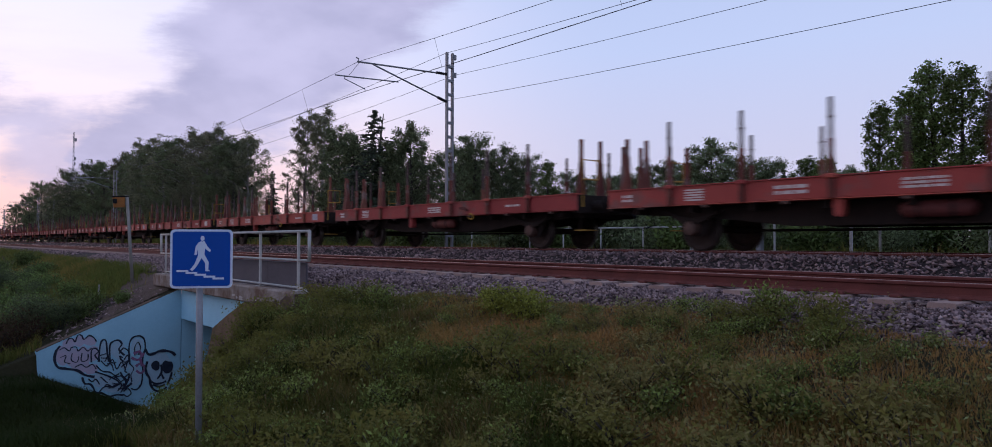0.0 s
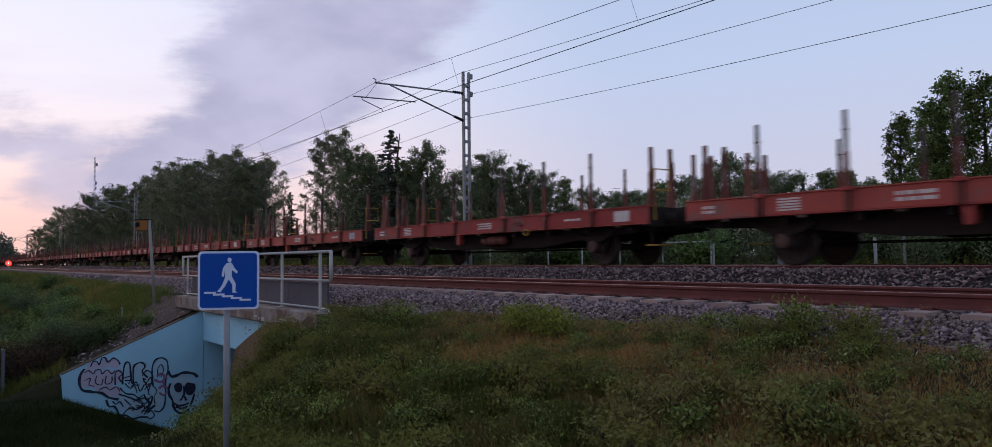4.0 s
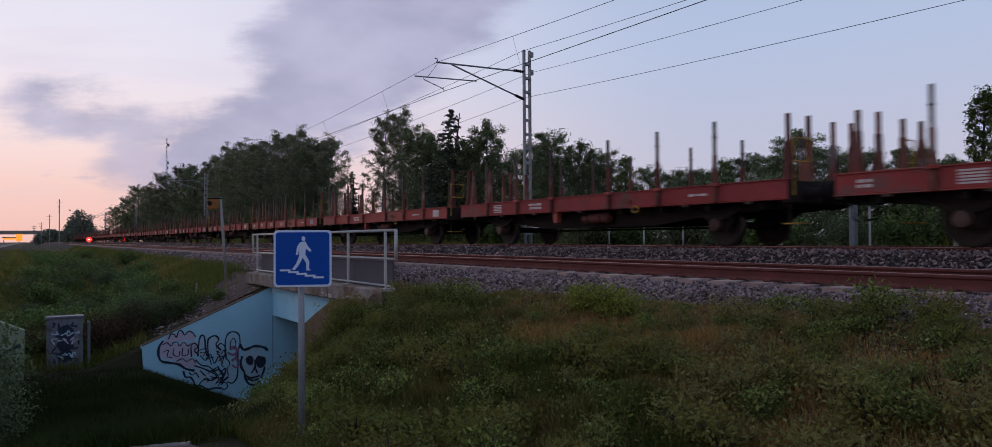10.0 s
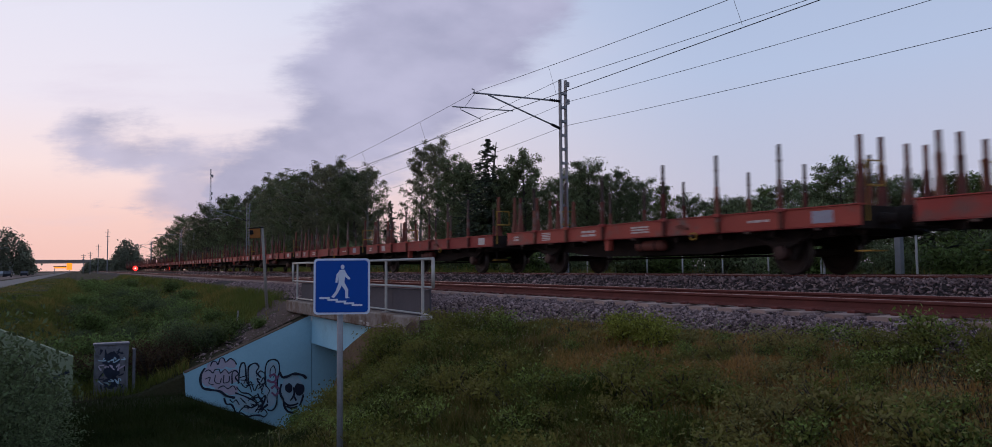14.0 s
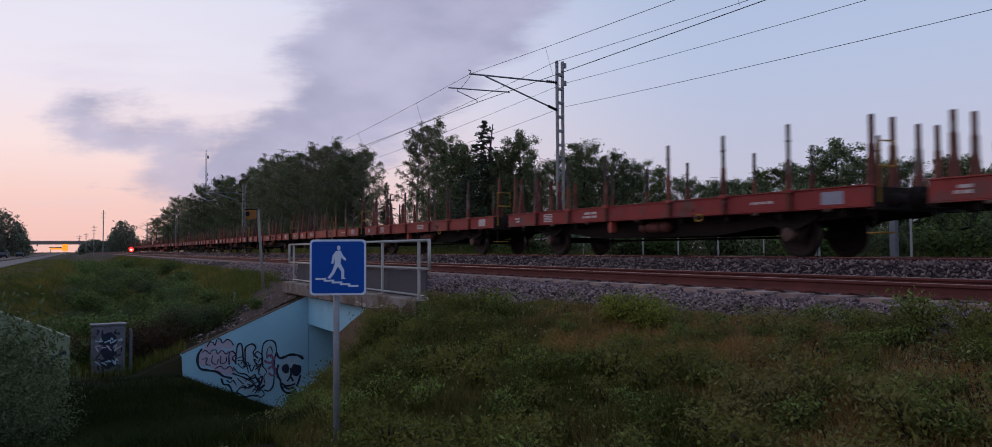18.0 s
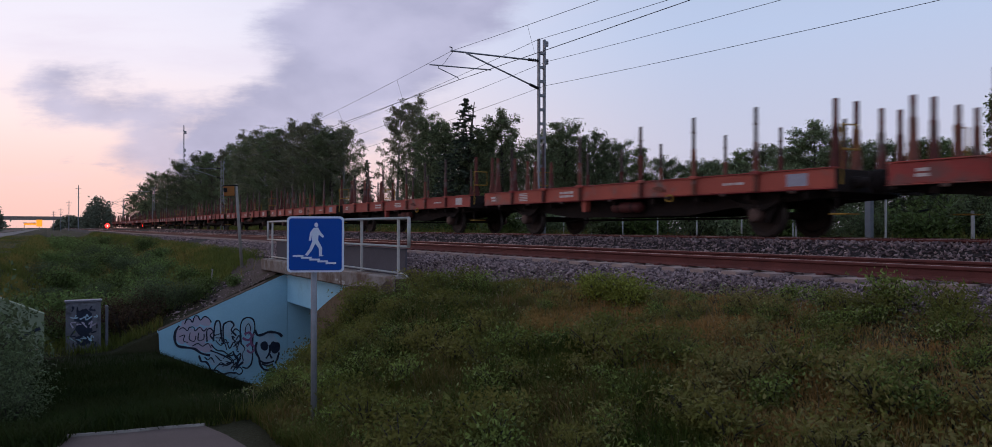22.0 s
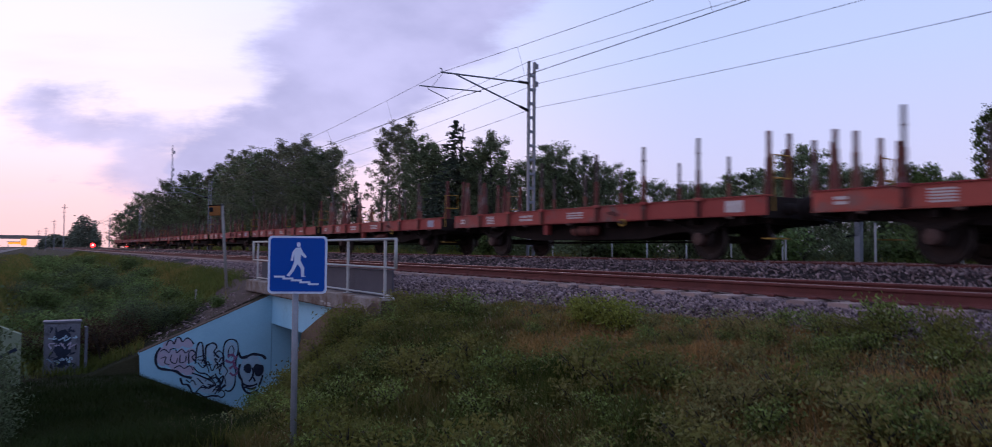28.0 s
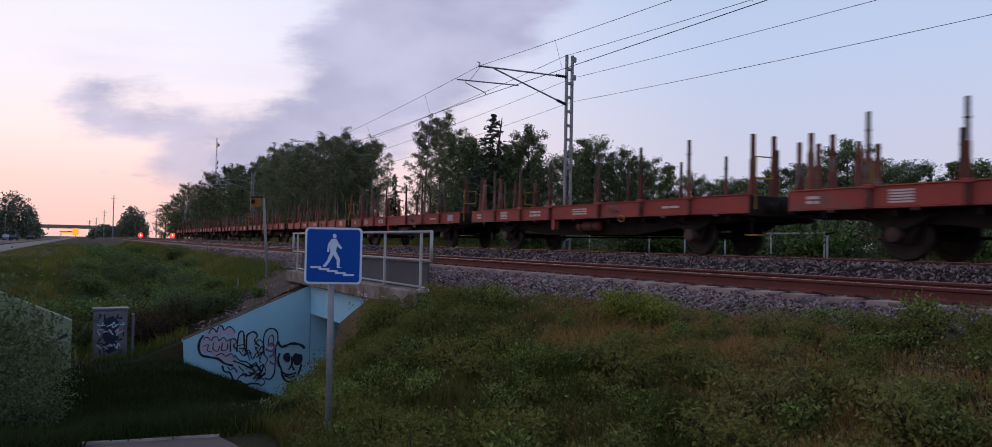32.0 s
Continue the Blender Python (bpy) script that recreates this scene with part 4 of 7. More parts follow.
def wing_walls():
    wing = solid("wing_wall", Geo().prism([(6.45, -0.995), (6.45, -5.0), (2.80, -3.6), (2.755, -2.56)], "y", WING_Y, WING_Y + 0.32), M["blue_wall"],
                 "pale blue painted wing wall of the underpass with graffiti", "wing wall", kind="structure")
    for i in range(6):
        a, b = i / 6, (i + 1) / 6 - 0.004
        q = [(2.755 + 3.695 * k, -2.56 + 1.565 * k) for k in (a, b)]
        g = Geo().prism([(q[0][0], q[0][1] + 0.002), (q[1][0], q[1][1] + 0.002), (q[1][0], q[1][1] + 0.022), (q[0][0], q[0][1] + 0.022)], "y", WING_Y - 0.006, WING_Y + 0.33)
        part("coping", g, M["stained"], wing, "grimy top edge of the wall")
    rnd = random.Random(11)
    fills, haze, lines, pink = Geo(), Geo(), Geo(), Geo()
    depth = [0]

    def at(p):
        """From the drawing's own units, across and down the sloping wall, to the wall."""
        return (1.685 + 0.619 * p[0], -0.563 - 0.0535 * p[0] - 0.6434 * p[1])

    def stroke(pts, w=0.07, into=lines, closed=False):
        depth[0] += 1
        into.add(*ribbon(curve_pts([at(p) for p in pts], closed), w * 0.8, WING_Y - 0.007 - 0.0003 * depth[0], closed))

    def blob(cx, cy, rx, ry, w=0.055, fill=None, wild=0.15):
        ctrl = []
        for a in range(9):
            q = 1 + rnd.uniform(-wild, wild)
            ctrl.append((cx + rx * q * math.cos(a * 0.698), cy + ry * q * math.sin(a * 0.698)))
        if fill is not None:
            depth[0] += 1
            y = WING_Y - (0.002 + 0.0001 * depth[0] if fill in (fills, haze) else 0.007 + 0.0003 * depth[0])
            pts = curve_pts([at(p) for p in ctrl], True, 4)
            o, n = len(fill.v), len(pts)
            c = at((cx, cy))
            fill.v += [(c[0], y, c[1])] + [(p[0], y, p[1]) for p in pts]
            fill.f += [(o, o + 1 + (i + 1) % n, o + 1 + i) for i in range(n)]
        if w:
            stroke(ctrl, w, lines, True)

    # swollen lettering that cannot be read, filled in washed-out pink, then taller dark shapes
    for cx, cy, rx, ry in ((2.95, 2.62, 0.24, 0.22), (3.35, 2.52, 0.24, 0.24), (3.78, 2.50, 0.26, 0.22), (2.72, 3.10, 0.28, 0.40), (3.10, 3.15, 0.30, 0.40), (3.50, 3.15, 0.30, 0.40), (3.90, 3.05, 0.26, 0.36), (3.45, 3.62, 0.40, 0.26), (3.85, 3.70, 0.30, 0.24)):
        blob(cx, cy, rx, ry, 0, fills)
    for cx, cy, rx, ry in ((4.40, 2.95, 0.28, 0.45), (4.95, 2.85, 0.32, 0.42), (4.30, 4.20, 0.36, 0.30), (4.75, 4.50, 0.40, 0.28), (5.75, 2.70, 0.26, 0.34), (5.65, 4.05, 0.30, 0.48), (5.20, 3.40, 0.26, 0.36), (6.80, 3.75, 0.58, 0.78)):
        blob(cx, cy, rx, ry, 0, haze)
    for pts, w in (([(2.62, 2.70), (2.46, 2.95), (2.42, 3.30), (2.55, 3.60), (2.9, 3.68), (3.3, 3.75), (3.6, 3.95), (4.0, 4.05)], 0.14),
                   ([(2.85, 2.62), (2.95, 2.40), (3.10, 2.40), (3.20, 2.52), (3.30, 2.25), (3.45, 2.25), (3.55, 2.42), (3.75, 2.25), (3.95, 2.35), (4.05, 2.52)], 0.075),
                   ([(2.60, 2.88), (2.78, 2.78), (2.98, 2.92), (3.05, 2.78), (3.25, 2.75), (3.32, 2.92), (3.52, 2.76), (3.70, 2.92), (3.85, 2.80)], 0.06),
                   ([(2.62, 3.20), (2.85, 3.12), (2.80, 3.38), (3.02, 3.45)], 0.055), ([(3.10, 3.00), (3.06, 3.30), (3.28, 3.40), (3.36, 3.15)], 0.055), ([(3.48, 3.00), (3.46, 3.35), (3.70, 3.30), (3.72, 3.05)], 0.06),
                   ([(3.86, 3.42), (3.85, 2.92), (4.0, 2.80), (4.14, 2.95), (4.0, 3.12), (4.2, 3.36)], 0.08), ([(3.2, 3.62), (3.45, 3.50), (3.66, 3.62), (3.9, 3.50), (4.05, 3.70)], 0.06),
                   ([(4.15, 3.40), (4.20, 2.70), (4.30, 2.45), (4.44, 2.50), (4.50, 3.0), (4.56, 3.40)], 0.10), ([(4.20, 3.12), (4.52, 3.02)], 0.07),
                   ([(4.62, 3.42), (4.60, 2.70), (4.75, 2.50), (4.96, 2.45), (5.10, 2.62), (4.98, 2.86), (5.22, 3.12)], 0.10), ([(4.98, 3.05), (5.18, 2.80), (5.42, 3.0), (5.40, 3.32), (5.20, 3.42), (5.02, 3.25)], 0.07),
                   ([(4.25, 3.35), (4.5, 3.58), (4.72, 3.30), (4.9, 3.72), (5.1, 3.42), (5.28, 3.78)], 0.07), ([(4.05, 3.55), (4.3, 3.8), (4.62, 3.86), (4.9, 4.05), (5.12, 4.0)], 0.08),
                   ([(3.50, 4.05), (3.60, 4.32), (3.82, 4.35), (3.95, 4.52), (4.05, 4.72), (4.32, 4.76), (4.6, 4.92), (4.9, 4.86), (5.2, 4.88)], 0.11),
                   ([(4.0, 3.82), (4.4, 3.96), (4.8, 4.15), (5.0, 4.32), (4.8, 4.50), (4.42, 4.48), (4.2, 4.70)], 0.09), ([(3.75, 4.12), (3.9, 4.25), (4.05, 4.15), (4.2, 4.38)], 0.07),
                   ([(5.10, 4.0), (5.32, 4.3), (5.18, 4.62), (5.55, 4.36)], 0.13), ([(5.05, 3.85), (5.2, 4.1), (5.42, 3.95), (5.35, 4.3), (5.1, 4.5)], 0.10), ([(5.20, 4.72), (5.38, 4.60), (5.52, 4.80), (5.36, 4.95), (5.2, 4.85)], 0.07),
                   ([(4.6, 4.2), (4.78, 4.05), (5.0, 4.2), (5.1, 4.45), (4.95, 4.7)], 0.06),
                   ([(5.45, 3.52), (5.40, 2.90), (5.45, 2.50), (5.60, 2.30), (5.85, 2.25), (6.05, 2.40), (6.10, 2.80), (6.0, 3.2), (6.0, 3.9), (5.95, 4.4), (5.75, 4.65), (5.5, 4.60)], 0.09),
                   ([(5.65, 3.12), (5.65, 2.75), (5.80, 2.55), (5.90, 2.80), (5.80, 3.10)], 0.06), ([(5.45, 3.5), (5.62, 3.72), (5.5, 4.0), (5.55, 4.3)], 0.06)):
        stroke(pts, w * 0.62)
    for k in range(14):
        x, y = rnd.uniform(4.2, 5.4), rnd.uniform(3.2, 4.6)
        stroke([(x, y), (x + rnd.uniform(-0.2, 0.25), y + rnd.uniform(-0.22, 0.1)), (x + rnd.uniform(0, 0.3), y + rnd.uniform(-0.1, 0.25)), (x + rnd.uniform(-0.1, 0.3), y + rnd.uniform(0.05, 0.3))], 0.042)
    for pts in ([(5.5, 3.22), (5.8, 3.32), (6.05, 3.02)], [(5.70, 3.62), (5.9, 3.50), (6.12, 3.70), (5.92, 3.92), (5.72, 3.80)], [(5.9, 3.30), (5.96, 3.62)], [(5.6, 3.05), (5.85, 2.95), (5.95, 3.15)]):
        stroke(pts, 0.085, pink)
    # a skull: brow line, jaw, hollow eyes, nose and smeared teeth, and a curl beneath it
    stroke([(6.10, 2.85), (6.25, 3.08), (6.50, 3.04), (6.75, 2.93), (7.05, 2.93), (7.30, 3.0), (7.45, 3.14)], 0.10)
    stroke([(6.20, 3.40), (6.14, 3.70), (6.18, 3.95), (6.30, 4.15), (6.36, 4.45), (6.52, 4.70), (6.80, 4.76), (7.08, 4.58)], 0.085)
    blob(6.57, 3.60, 0.19, 0.25, 0, lines)
    blob(7.10, 3.66, 0.24, 0.29, 0, lines)
    for pts in ([(6.80, 3.55), (6.84, 3.85), (6.76, 4.05), (6.64, 4.20)], [(6.84, 4.0), (6.94, 4.20)], [(6.36, 4.30), (6.58, 4.42), (6.82, 4.40), (7.05, 4.32)], [(6.45, 4.46), (6.75, 4.56), (7.0, 4.46)], [(7.30, 3.9), (7.22, 4.2), (7.10, 4.45)],
                [(6.66, 5.05), (6.85, 4.90), (7.10, 5.0), (7.05, 5.20), (6.8, 5.26), (6.6, 5.44), (6.8, 5.52), (7.02, 5.40)], [(6.75, 5.1), (6.92, 5.06), (6.95, 5.18)]):
        stroke(pts, 0.075)
    part("pink_fill", fills, M["spray_faded"], wing, "washed-out pinkish spray fill")
    part("pale_fill", haze, M["spray_white"], wing, "thin pale blue spray fill")
    part("dark_strokes", lines, M["ink"], wing, "dark blue-black sprayed outlines")
    part("magenta_strokes", pink, M["spray_pink"], wing, "faint magenta sprayed strokes")
    # the opposite wing wall, by the road
    opp = solid("opposite_wing_wall", Geo().prism([(-4.6, 0.35), (-0.06, -1.84), (-0.06, -3.6), (-4.6, -4.6)], "y", 22.6, 22.95), M["pale_wall"],
                "pale mossy painted wing wall half hidden by willows", "wing wall", kind="structure")
    lines = Geo()
    lines.add(*ribbon(curve_pts([(-1.7, -3.1), (-1.2, -2.9), (-0.6, -2.45), (-0.15, -2.2)]), 0.09, 22.594))
    part("dark_stroke", lines, M["ink"], opp, "dark sprayed line")


def railing():
    rl = thing("bridge_railing", "pale grey painted steel pipe railing on the bridge edge", "railing", at=(6.42, 0, -0.62))
    for y in (24.8, 22.1, 19.4, 16.65, 14.5):
        p = part("post", Geo().box(-0.027, 0.027, y - 0.027, y + 0.027, 0.0, 1.25, 0.006), M["rail_paint"], rl, "square railing post")
        part("base_plate", Geo().box(-0.09, 0.09, y - 0.09, y + 0.09, 0.0, 0.03, 0.006), M["rail_paint"], p)
    for z, r in ((1.26, 0.030), (0.66, 0.026)):
        part("horizontal_rail", Geo().tube([(0, 13.95, z), (0, 25.4, z)], r, 10), M["rail_paint"], rl, "long horizontal pipe", smooth=True)
    for y in (13.97, 25.38):
        part("end_loop", Geo().tube([(0, y, 1.26), (0, y, 0.66)], 0.036, 10), M["rail_paint"], rl, smooth=True)
    part("toe_rail", Geo().tube([(-0.02, 14.5, 0.09), (-0.02, 24.8, 0.09)], 0.022, 8), M["rail_paint"], rl, "thin bottom pipe", smooth=True)
    part("end_foot", Geo().tube([(0, 14.5, 0.09), (0, 14.05, 0.06), (0, 13.95, -0.06), (0, 13.95, -0.2)], 0.025, 8), M["rail_paint"], rl, "bent pipe end", smooth=True)


# ---------------------------------------------------------------- pedestrian underpass sign
def rounded(w, h, r, n=5):
    pts = []
    for cx, cy, a0 in ((w / 2 - r, h / 2 - r, 0), (-w / 2 + r, h / 2 - r, 90), (-w / 2 + r, -h / 2 + r, 180), (w / 2 - r, -h / 2 + r, 270)):
        for k in range(n + 1):
            a = radians(a0 + 90 * k / n)
            pts.append((cx + r * math.cos(a), cy + r * math.sin(a)))
    return pts


def underpass_sign():
    s = thing("underpass_sign", "square blue pedestrian underpass sign on a grey steel pole", "traffic sign", at=(2.507, 7.906, float(ground_z(2.52, 7.9))), rz=-26)
    base = s.location.z
    zc = 0.25 - base
    part("pole", Geo().tube([(-0.018, 0.048, -0.3), (-0.026, 0.048, zc + 0.28)], 0.034, 14), M["galv"], s, "grey galvanised sign pole", smooth=True)
    part("backing", Geo().prism([(a, b + zc) for a, b in rounded(0.615, 0.615, 0.045)], "y", -0.004, 0.010), M["sign_white"], s, "white bordered sign plate")
    part("blue_field", Geo().prism([(a, b + zc) for a, b in rounded(0.570, 0.570, 0.032)], "y", -0.008, -0.003), M["sign_blue"], s, "deep blue sign face")
    for z in (zc + 0.16, zc - 0.16):
        part("clamp", Geo().box(-0.081, 0.029, 0.011, 0.088, z - 0.02, z + 0.02, 0.006), M["galv"], s, "steel pole clamp")
    # plain walking shape over a flight of steps
    k = 0.570

    def poly(pts, y):
        pts = [((a - 0.5) * k, (0.5 - b) * k + zc) for a, b in pts]
        return Geo().prism(pts, "y", y - 0.003, y)

    part("symbol_head", poly([(0.515 + 0.036 * math.cos(a / 12 * 6.283), 0.125 + 0.046 * math.sin(a / 12 * 6.283)) for a in range(12)], -0.008), M["sign_white"], s)
    part("symbol_body", poly([(0.46, 0.185), (0.55, 0.175), (0.60, 0.27), (0.665, 0.345), (0.64, 0.375), (0.56, 0.31), (0.55, 0.42), (0.625, 0.56), (0.62, 0.70), (0.66, 0.725), (0.57, 0.73),
                              (0.565, 0.58), (0.50, 0.485), (0.43, 0.62), (0.355, 0.72), (0.30, 0.705), (0.385, 0.59), (0.44, 0.44), (0.435, 0.31), (0.415, 0.43), (0.375, 0.425), (0.40, 0.27)], -0.0082), M["sign_white"], s)
    for i in range(5):
        a, b = 0.075 + i * 0.155, 0.705 + i * 0.035
        part("symbol_step", poly([(a, b), (a + 0.20, b), (a + 0.20, b + 0.035), (a, b + 0.035)], -0.0084 - 0.0002 * i), M["sign_white"], s)


# ---------------------------------------------------------------- roadside and lineside things
def cabinet():
    z = float(ground_z(0.9, 24.3)) - 0.05
    c = thing("utility_cabinet", "grey steel utility cabinet covered in scribbled graffiti", "cabinet", at=(0.9, 24.3, z))
    part("body", Geo().box(-0.44, 0.44, -0.18, 0.18, 0.0, 1.42, 0.012), M["cabinet"], c)
    part("roof", Geo().box(-0.47, 0.47, -0.21, 0.21, 1.42, 1.48, 0.012), M["cabinet"], c, "pale overhanging lid")
    part("door", Geo().box(-0.40, 0.40, -0.198, -0.181, 0.08, 1.36, 0.006), M["cabinet"], c, "cabinet door")
    part("handle", Geo().box(0.32, 0.35, -0.225, -0.199, 0.66, 0.80, 0.006), M["black"], c)
    rnd = random.Random(4)
    for k, (zc, rx, rz) in enumerate(((1.02, 0.25, 0.22), (0.66, 0.22, 0.20), (0.36, 0.23, 0.17))):
        pts = [(rx * math.cos(a * 0.4488) * rnd.uniform(0.75, 1.15), zc + rz * math.sin(a * 0.4488) * rnd.uniform(0.75, 1.15)) for a in range(14)]
        part("sprayed_patch", Geo().prism(pts, "y", -0.2003 - 0.0004 * k, -0.199), M["ink"], c, "dark sprayed patch")
    for row, (zz, wd, mt) in enumerate(((1.22, 0.035, "ink"), (1.0, 0.032, "spray_white"), (0.78, 0.030, "spray_faded"), (0.56, 0.035, "ink"), (0.38, 0.028, "spray_white"), (0.22, 0.03, "ink"))):
        for k in range(5):
            x = -0.27 + k * 0.13
            ctrl = [(x, zz)] + [(x + rnd.uniform(-0.09, 0.1), zz + rnd.uniform(-0.09, 0.09)) for _ in range(3)]
            part("scribble", Geo().add(*ribbon(curve_pts(ctrl), wd, -0.2025 - 0.0003 * (5 * row + k))), M[mt], c, "sprayed scribble")
    p = thing("marker_post", "narrow grey post beside the cabinet", "post", at=(1.5, 24.35, z))
    part("shaft", Geo().box(-0.04, 0.04, -0.05, 0.05, 0, 1.25, 0.01), M["cabinet"], p)
    part("cap", Geo().box(-0.05, 0.05, -0.06, 0.06, 1.25, 1.28, 0.006), M["galv"], p)


def lineside_post():
    p = thing("lineside_board", "leaning grey timber post with a faded orange board", "trackside sign", at=(6.2, 28.2, -1.25))
    p.matrix_world = pose(6.2, 28.2, -1.35, 0, -4.0, 0)
    part("post", Geo().tube([(0, 0, 0), (0, 0, 3.4)], 0.058, 10, r1=0.05), M["wood_pole"], p, smooth=True)
    b = part("board", Geo().box(-0.46, -0.08, -0.05, 0.03, 2.98, 3.34, 0.015), M["orange"], p, "faded orange board")
    part("top_bar", Geo().box(-0.49, 0.05, -0.06, 0.04, 3.341, 3.38, 0.01), M["black"], b)
    part("hood", Geo().box(-0.48, -0.34, -0.11, -0.051, 3.12, 3.28, 0.02), M["black"], b)
    part("bracket", Geo().box(-0.30, 0.02, 0.031, 0.06, 3.06, 3.14, 0.008), M["galv"], p)
    w = thing("bush_post", "small bleached stake in the bank", "post", at=(4.9, 27.0, float(ground_z(4.9, 27.0)) - 0.05))
    part("shaft", Geo().tube([(0, 0, 0), (0.02, 0, 0.7)], 0.03, 8), M["wood_pole"], w)


def signal(x, y, z_lamp, ground):
    s = thing("dwarf_signal", "low black railway signal showing a red light", "railway signal", "red dwarf signals", at=(x, y, ground))
    h = z_lamp - ground
    part("post", Geo().tube([(0, 0, 0), (0, 0, h)], 0.06, 8), M["galv"], s)
    part("head", Geo().box(-0.50, 0.50, -0.10, 0.14, h - 0.52, h + 0.52, 0.03), M["black"], s, "black signal head")
    # lens wider than a real one, so that the glare is part of its shape
    part("lens", Geo().lathe([(-0.13, 0.47), (-0.10, 0.48)], "y", 16, (0, 0, h)), M["red_lamp"], s, "glowing red lens, oversized to take in its glare")
    part("lamp_core", Geo().lathe([(-0.145, 0.10), (-0.131, 0.11)], "y", 16, (0.0, 0, h)), M["red_core"], s, "pale disc for the overexposed centre of the lamp")


def catenary_mast(y, first=None):
    if first:
        return copy_thing(first, pose(16.4, y, -0.1))
    m = thing("catenary_mast", "grey lattice steel mast carrying the overhead line", "catenary mast", "catenary masts", at=(16.4, y, -0.1))
    H = 7.9
    part("footing", Geo().box(-0.3, 0.3, -0.3, 0.3, -0.5, 0.25, 0.03), M["concrete"], m, "concrete footing")
    for s in (-1, 1):
        g = Geo().prism([(s * 0.13 - 0.035, -0.06), (s * 0.13 + 0.035, -0.06), (s * 0.13 + 0.035, -0.045), (s * 0.13 + 0.006, -0.045), (s * 0.13 + 0.006, 0.045), (s * 0.13 + 0.035, 0.045), (s * 0.13 + 0.035, 0.06), (s * 0.13 - 0.035, 0.06)], "z", 0.25, H)
        part("upright", g, M["galv"], m, "steel channel upright")
    z, k = 0.7, 0
    while z < H - 0.1:
        part("batten", Geo().box(-0.10, 0.10, -0.065, -0.05, z, z + 0.10, 0.004), M["galv"], m)
        part("batten", Geo().box(-0.10, 0.10, 0.05, 0.065, z, z + 0.10, 0.004), M["galv"], m)
        z += 0.55
    c = part("cantilever_tube", Geo().tube([(-0.55, 0, 7.03), (-4.0, 0, 6.94)], 0.032, 8), M["galv"], m, "upper bracket tube", smooth=True)
    part("insulator", Geo().lathe([(-0.62, 0.03)] + [(-0.6 + 0.05 * i, 0.03 if i % 2 else 0.065) for i in range(10)] + [(-0.12, 0.03)], "x", 10, (0, 0, 7.04)), M["insul"], c, "ribbed insulator")
    part("diagonal_tube", Geo().tube([(-0.5, 0, 6.07), (-3.35, 0, 6.93)], 0.032, 8), M["galv"], m, "diagonal bracket tube", smooth=True)
    part("insulator", Geo().tube([(-0.13, 0, 5.96), (-0.2, 0, 5.98), (-0.55, 0, 6.085)], 0.055, 10), M["insul"], m, "ribbed insulator")
    r = part("registration_tube", Geo().tube([(-2.3, 0, 6.44), (-4.85, 0, 6.34)], 0.024, 8), M["galv"], m, "registration tube", smooth=True)
    part("steady_arm", Geo().tube([(-4.5, 0, 6.34), (-4.5, 0, 6.26), (-3.7, 0, 6.0), (-3.68, 0, 5.94)], 0.016, 6), M["galv"], r, "thin steady arm")
    part("stay", Geo().tube([(-3.9, 0, 6.94), (-4.35, 0, 6.36)], 0.008, 5), M["wire"], m)
    part("hook", Geo().tube([(-3.95, 0, 6.98), (-3.95, 0, 7.06), (-4.05, 0, 7.08)], 0.02, 6), M["galv"], m)
    for z in (7.05, 7.75):
        part("wire_bracket", Geo().box(0.17, 0.30, -0.05, 0.05, z - 0.1, z + 0.1, 0.01), M["galv"], m)
    return m


MAST_Y, SPAN = 23.4, 61.0


def wires():
    def sagged(x, z, sag, name, label, r=0.0078, ends=None):
        g = Geo()
        for k in range(-1, 4):
            y0 = MAST_Y + k * SPAN
            g.tube([(x, y0 + SPAN * t, z - 4 * sag * t * (1 - t)) for t in np.linspace(0, 1, 25)], r * (1 if k < 1 else 1.5), 5, False)
        return solid(name, g, M["wire"], label, "overhead wire", "overhead wires", smooth=True)

    mess = sagged(12.45, 6.85, 0.75, "messenger_wire", "dark catenary messenger wire above the far track")
    for k in range(-1, 4):
        for t in (0.08, 0.2, 0.33, 0.46, 0.54, 0.67, 0.8, 0.92):
            y = MAST_Y + (k + t) * SPAN
            g = Geo().tube([(12.45, y, 6.85 - 4 * 0.75 * t * (1 - t)), (12.72, y, 5.80)], 0.005, 4, False)
            part("dropper", g, M["wire"], mess)
    sagged(12.72, 5.82, 0.12, "contact_wire", "taut dark contact wire above the far track", 0.011)
    sagged(16.62, 6.95, 0.74, "feeder_wire", "sagging dark line wire on the masts")
    sagged(16.55, 6.0, 0.79, "return_wire", "sagging dark line wire on the masts")
    sagged(16.2, 7.75, 0.75, "earth_wire", "thin dark earth wire at the mast tops", 0.009)


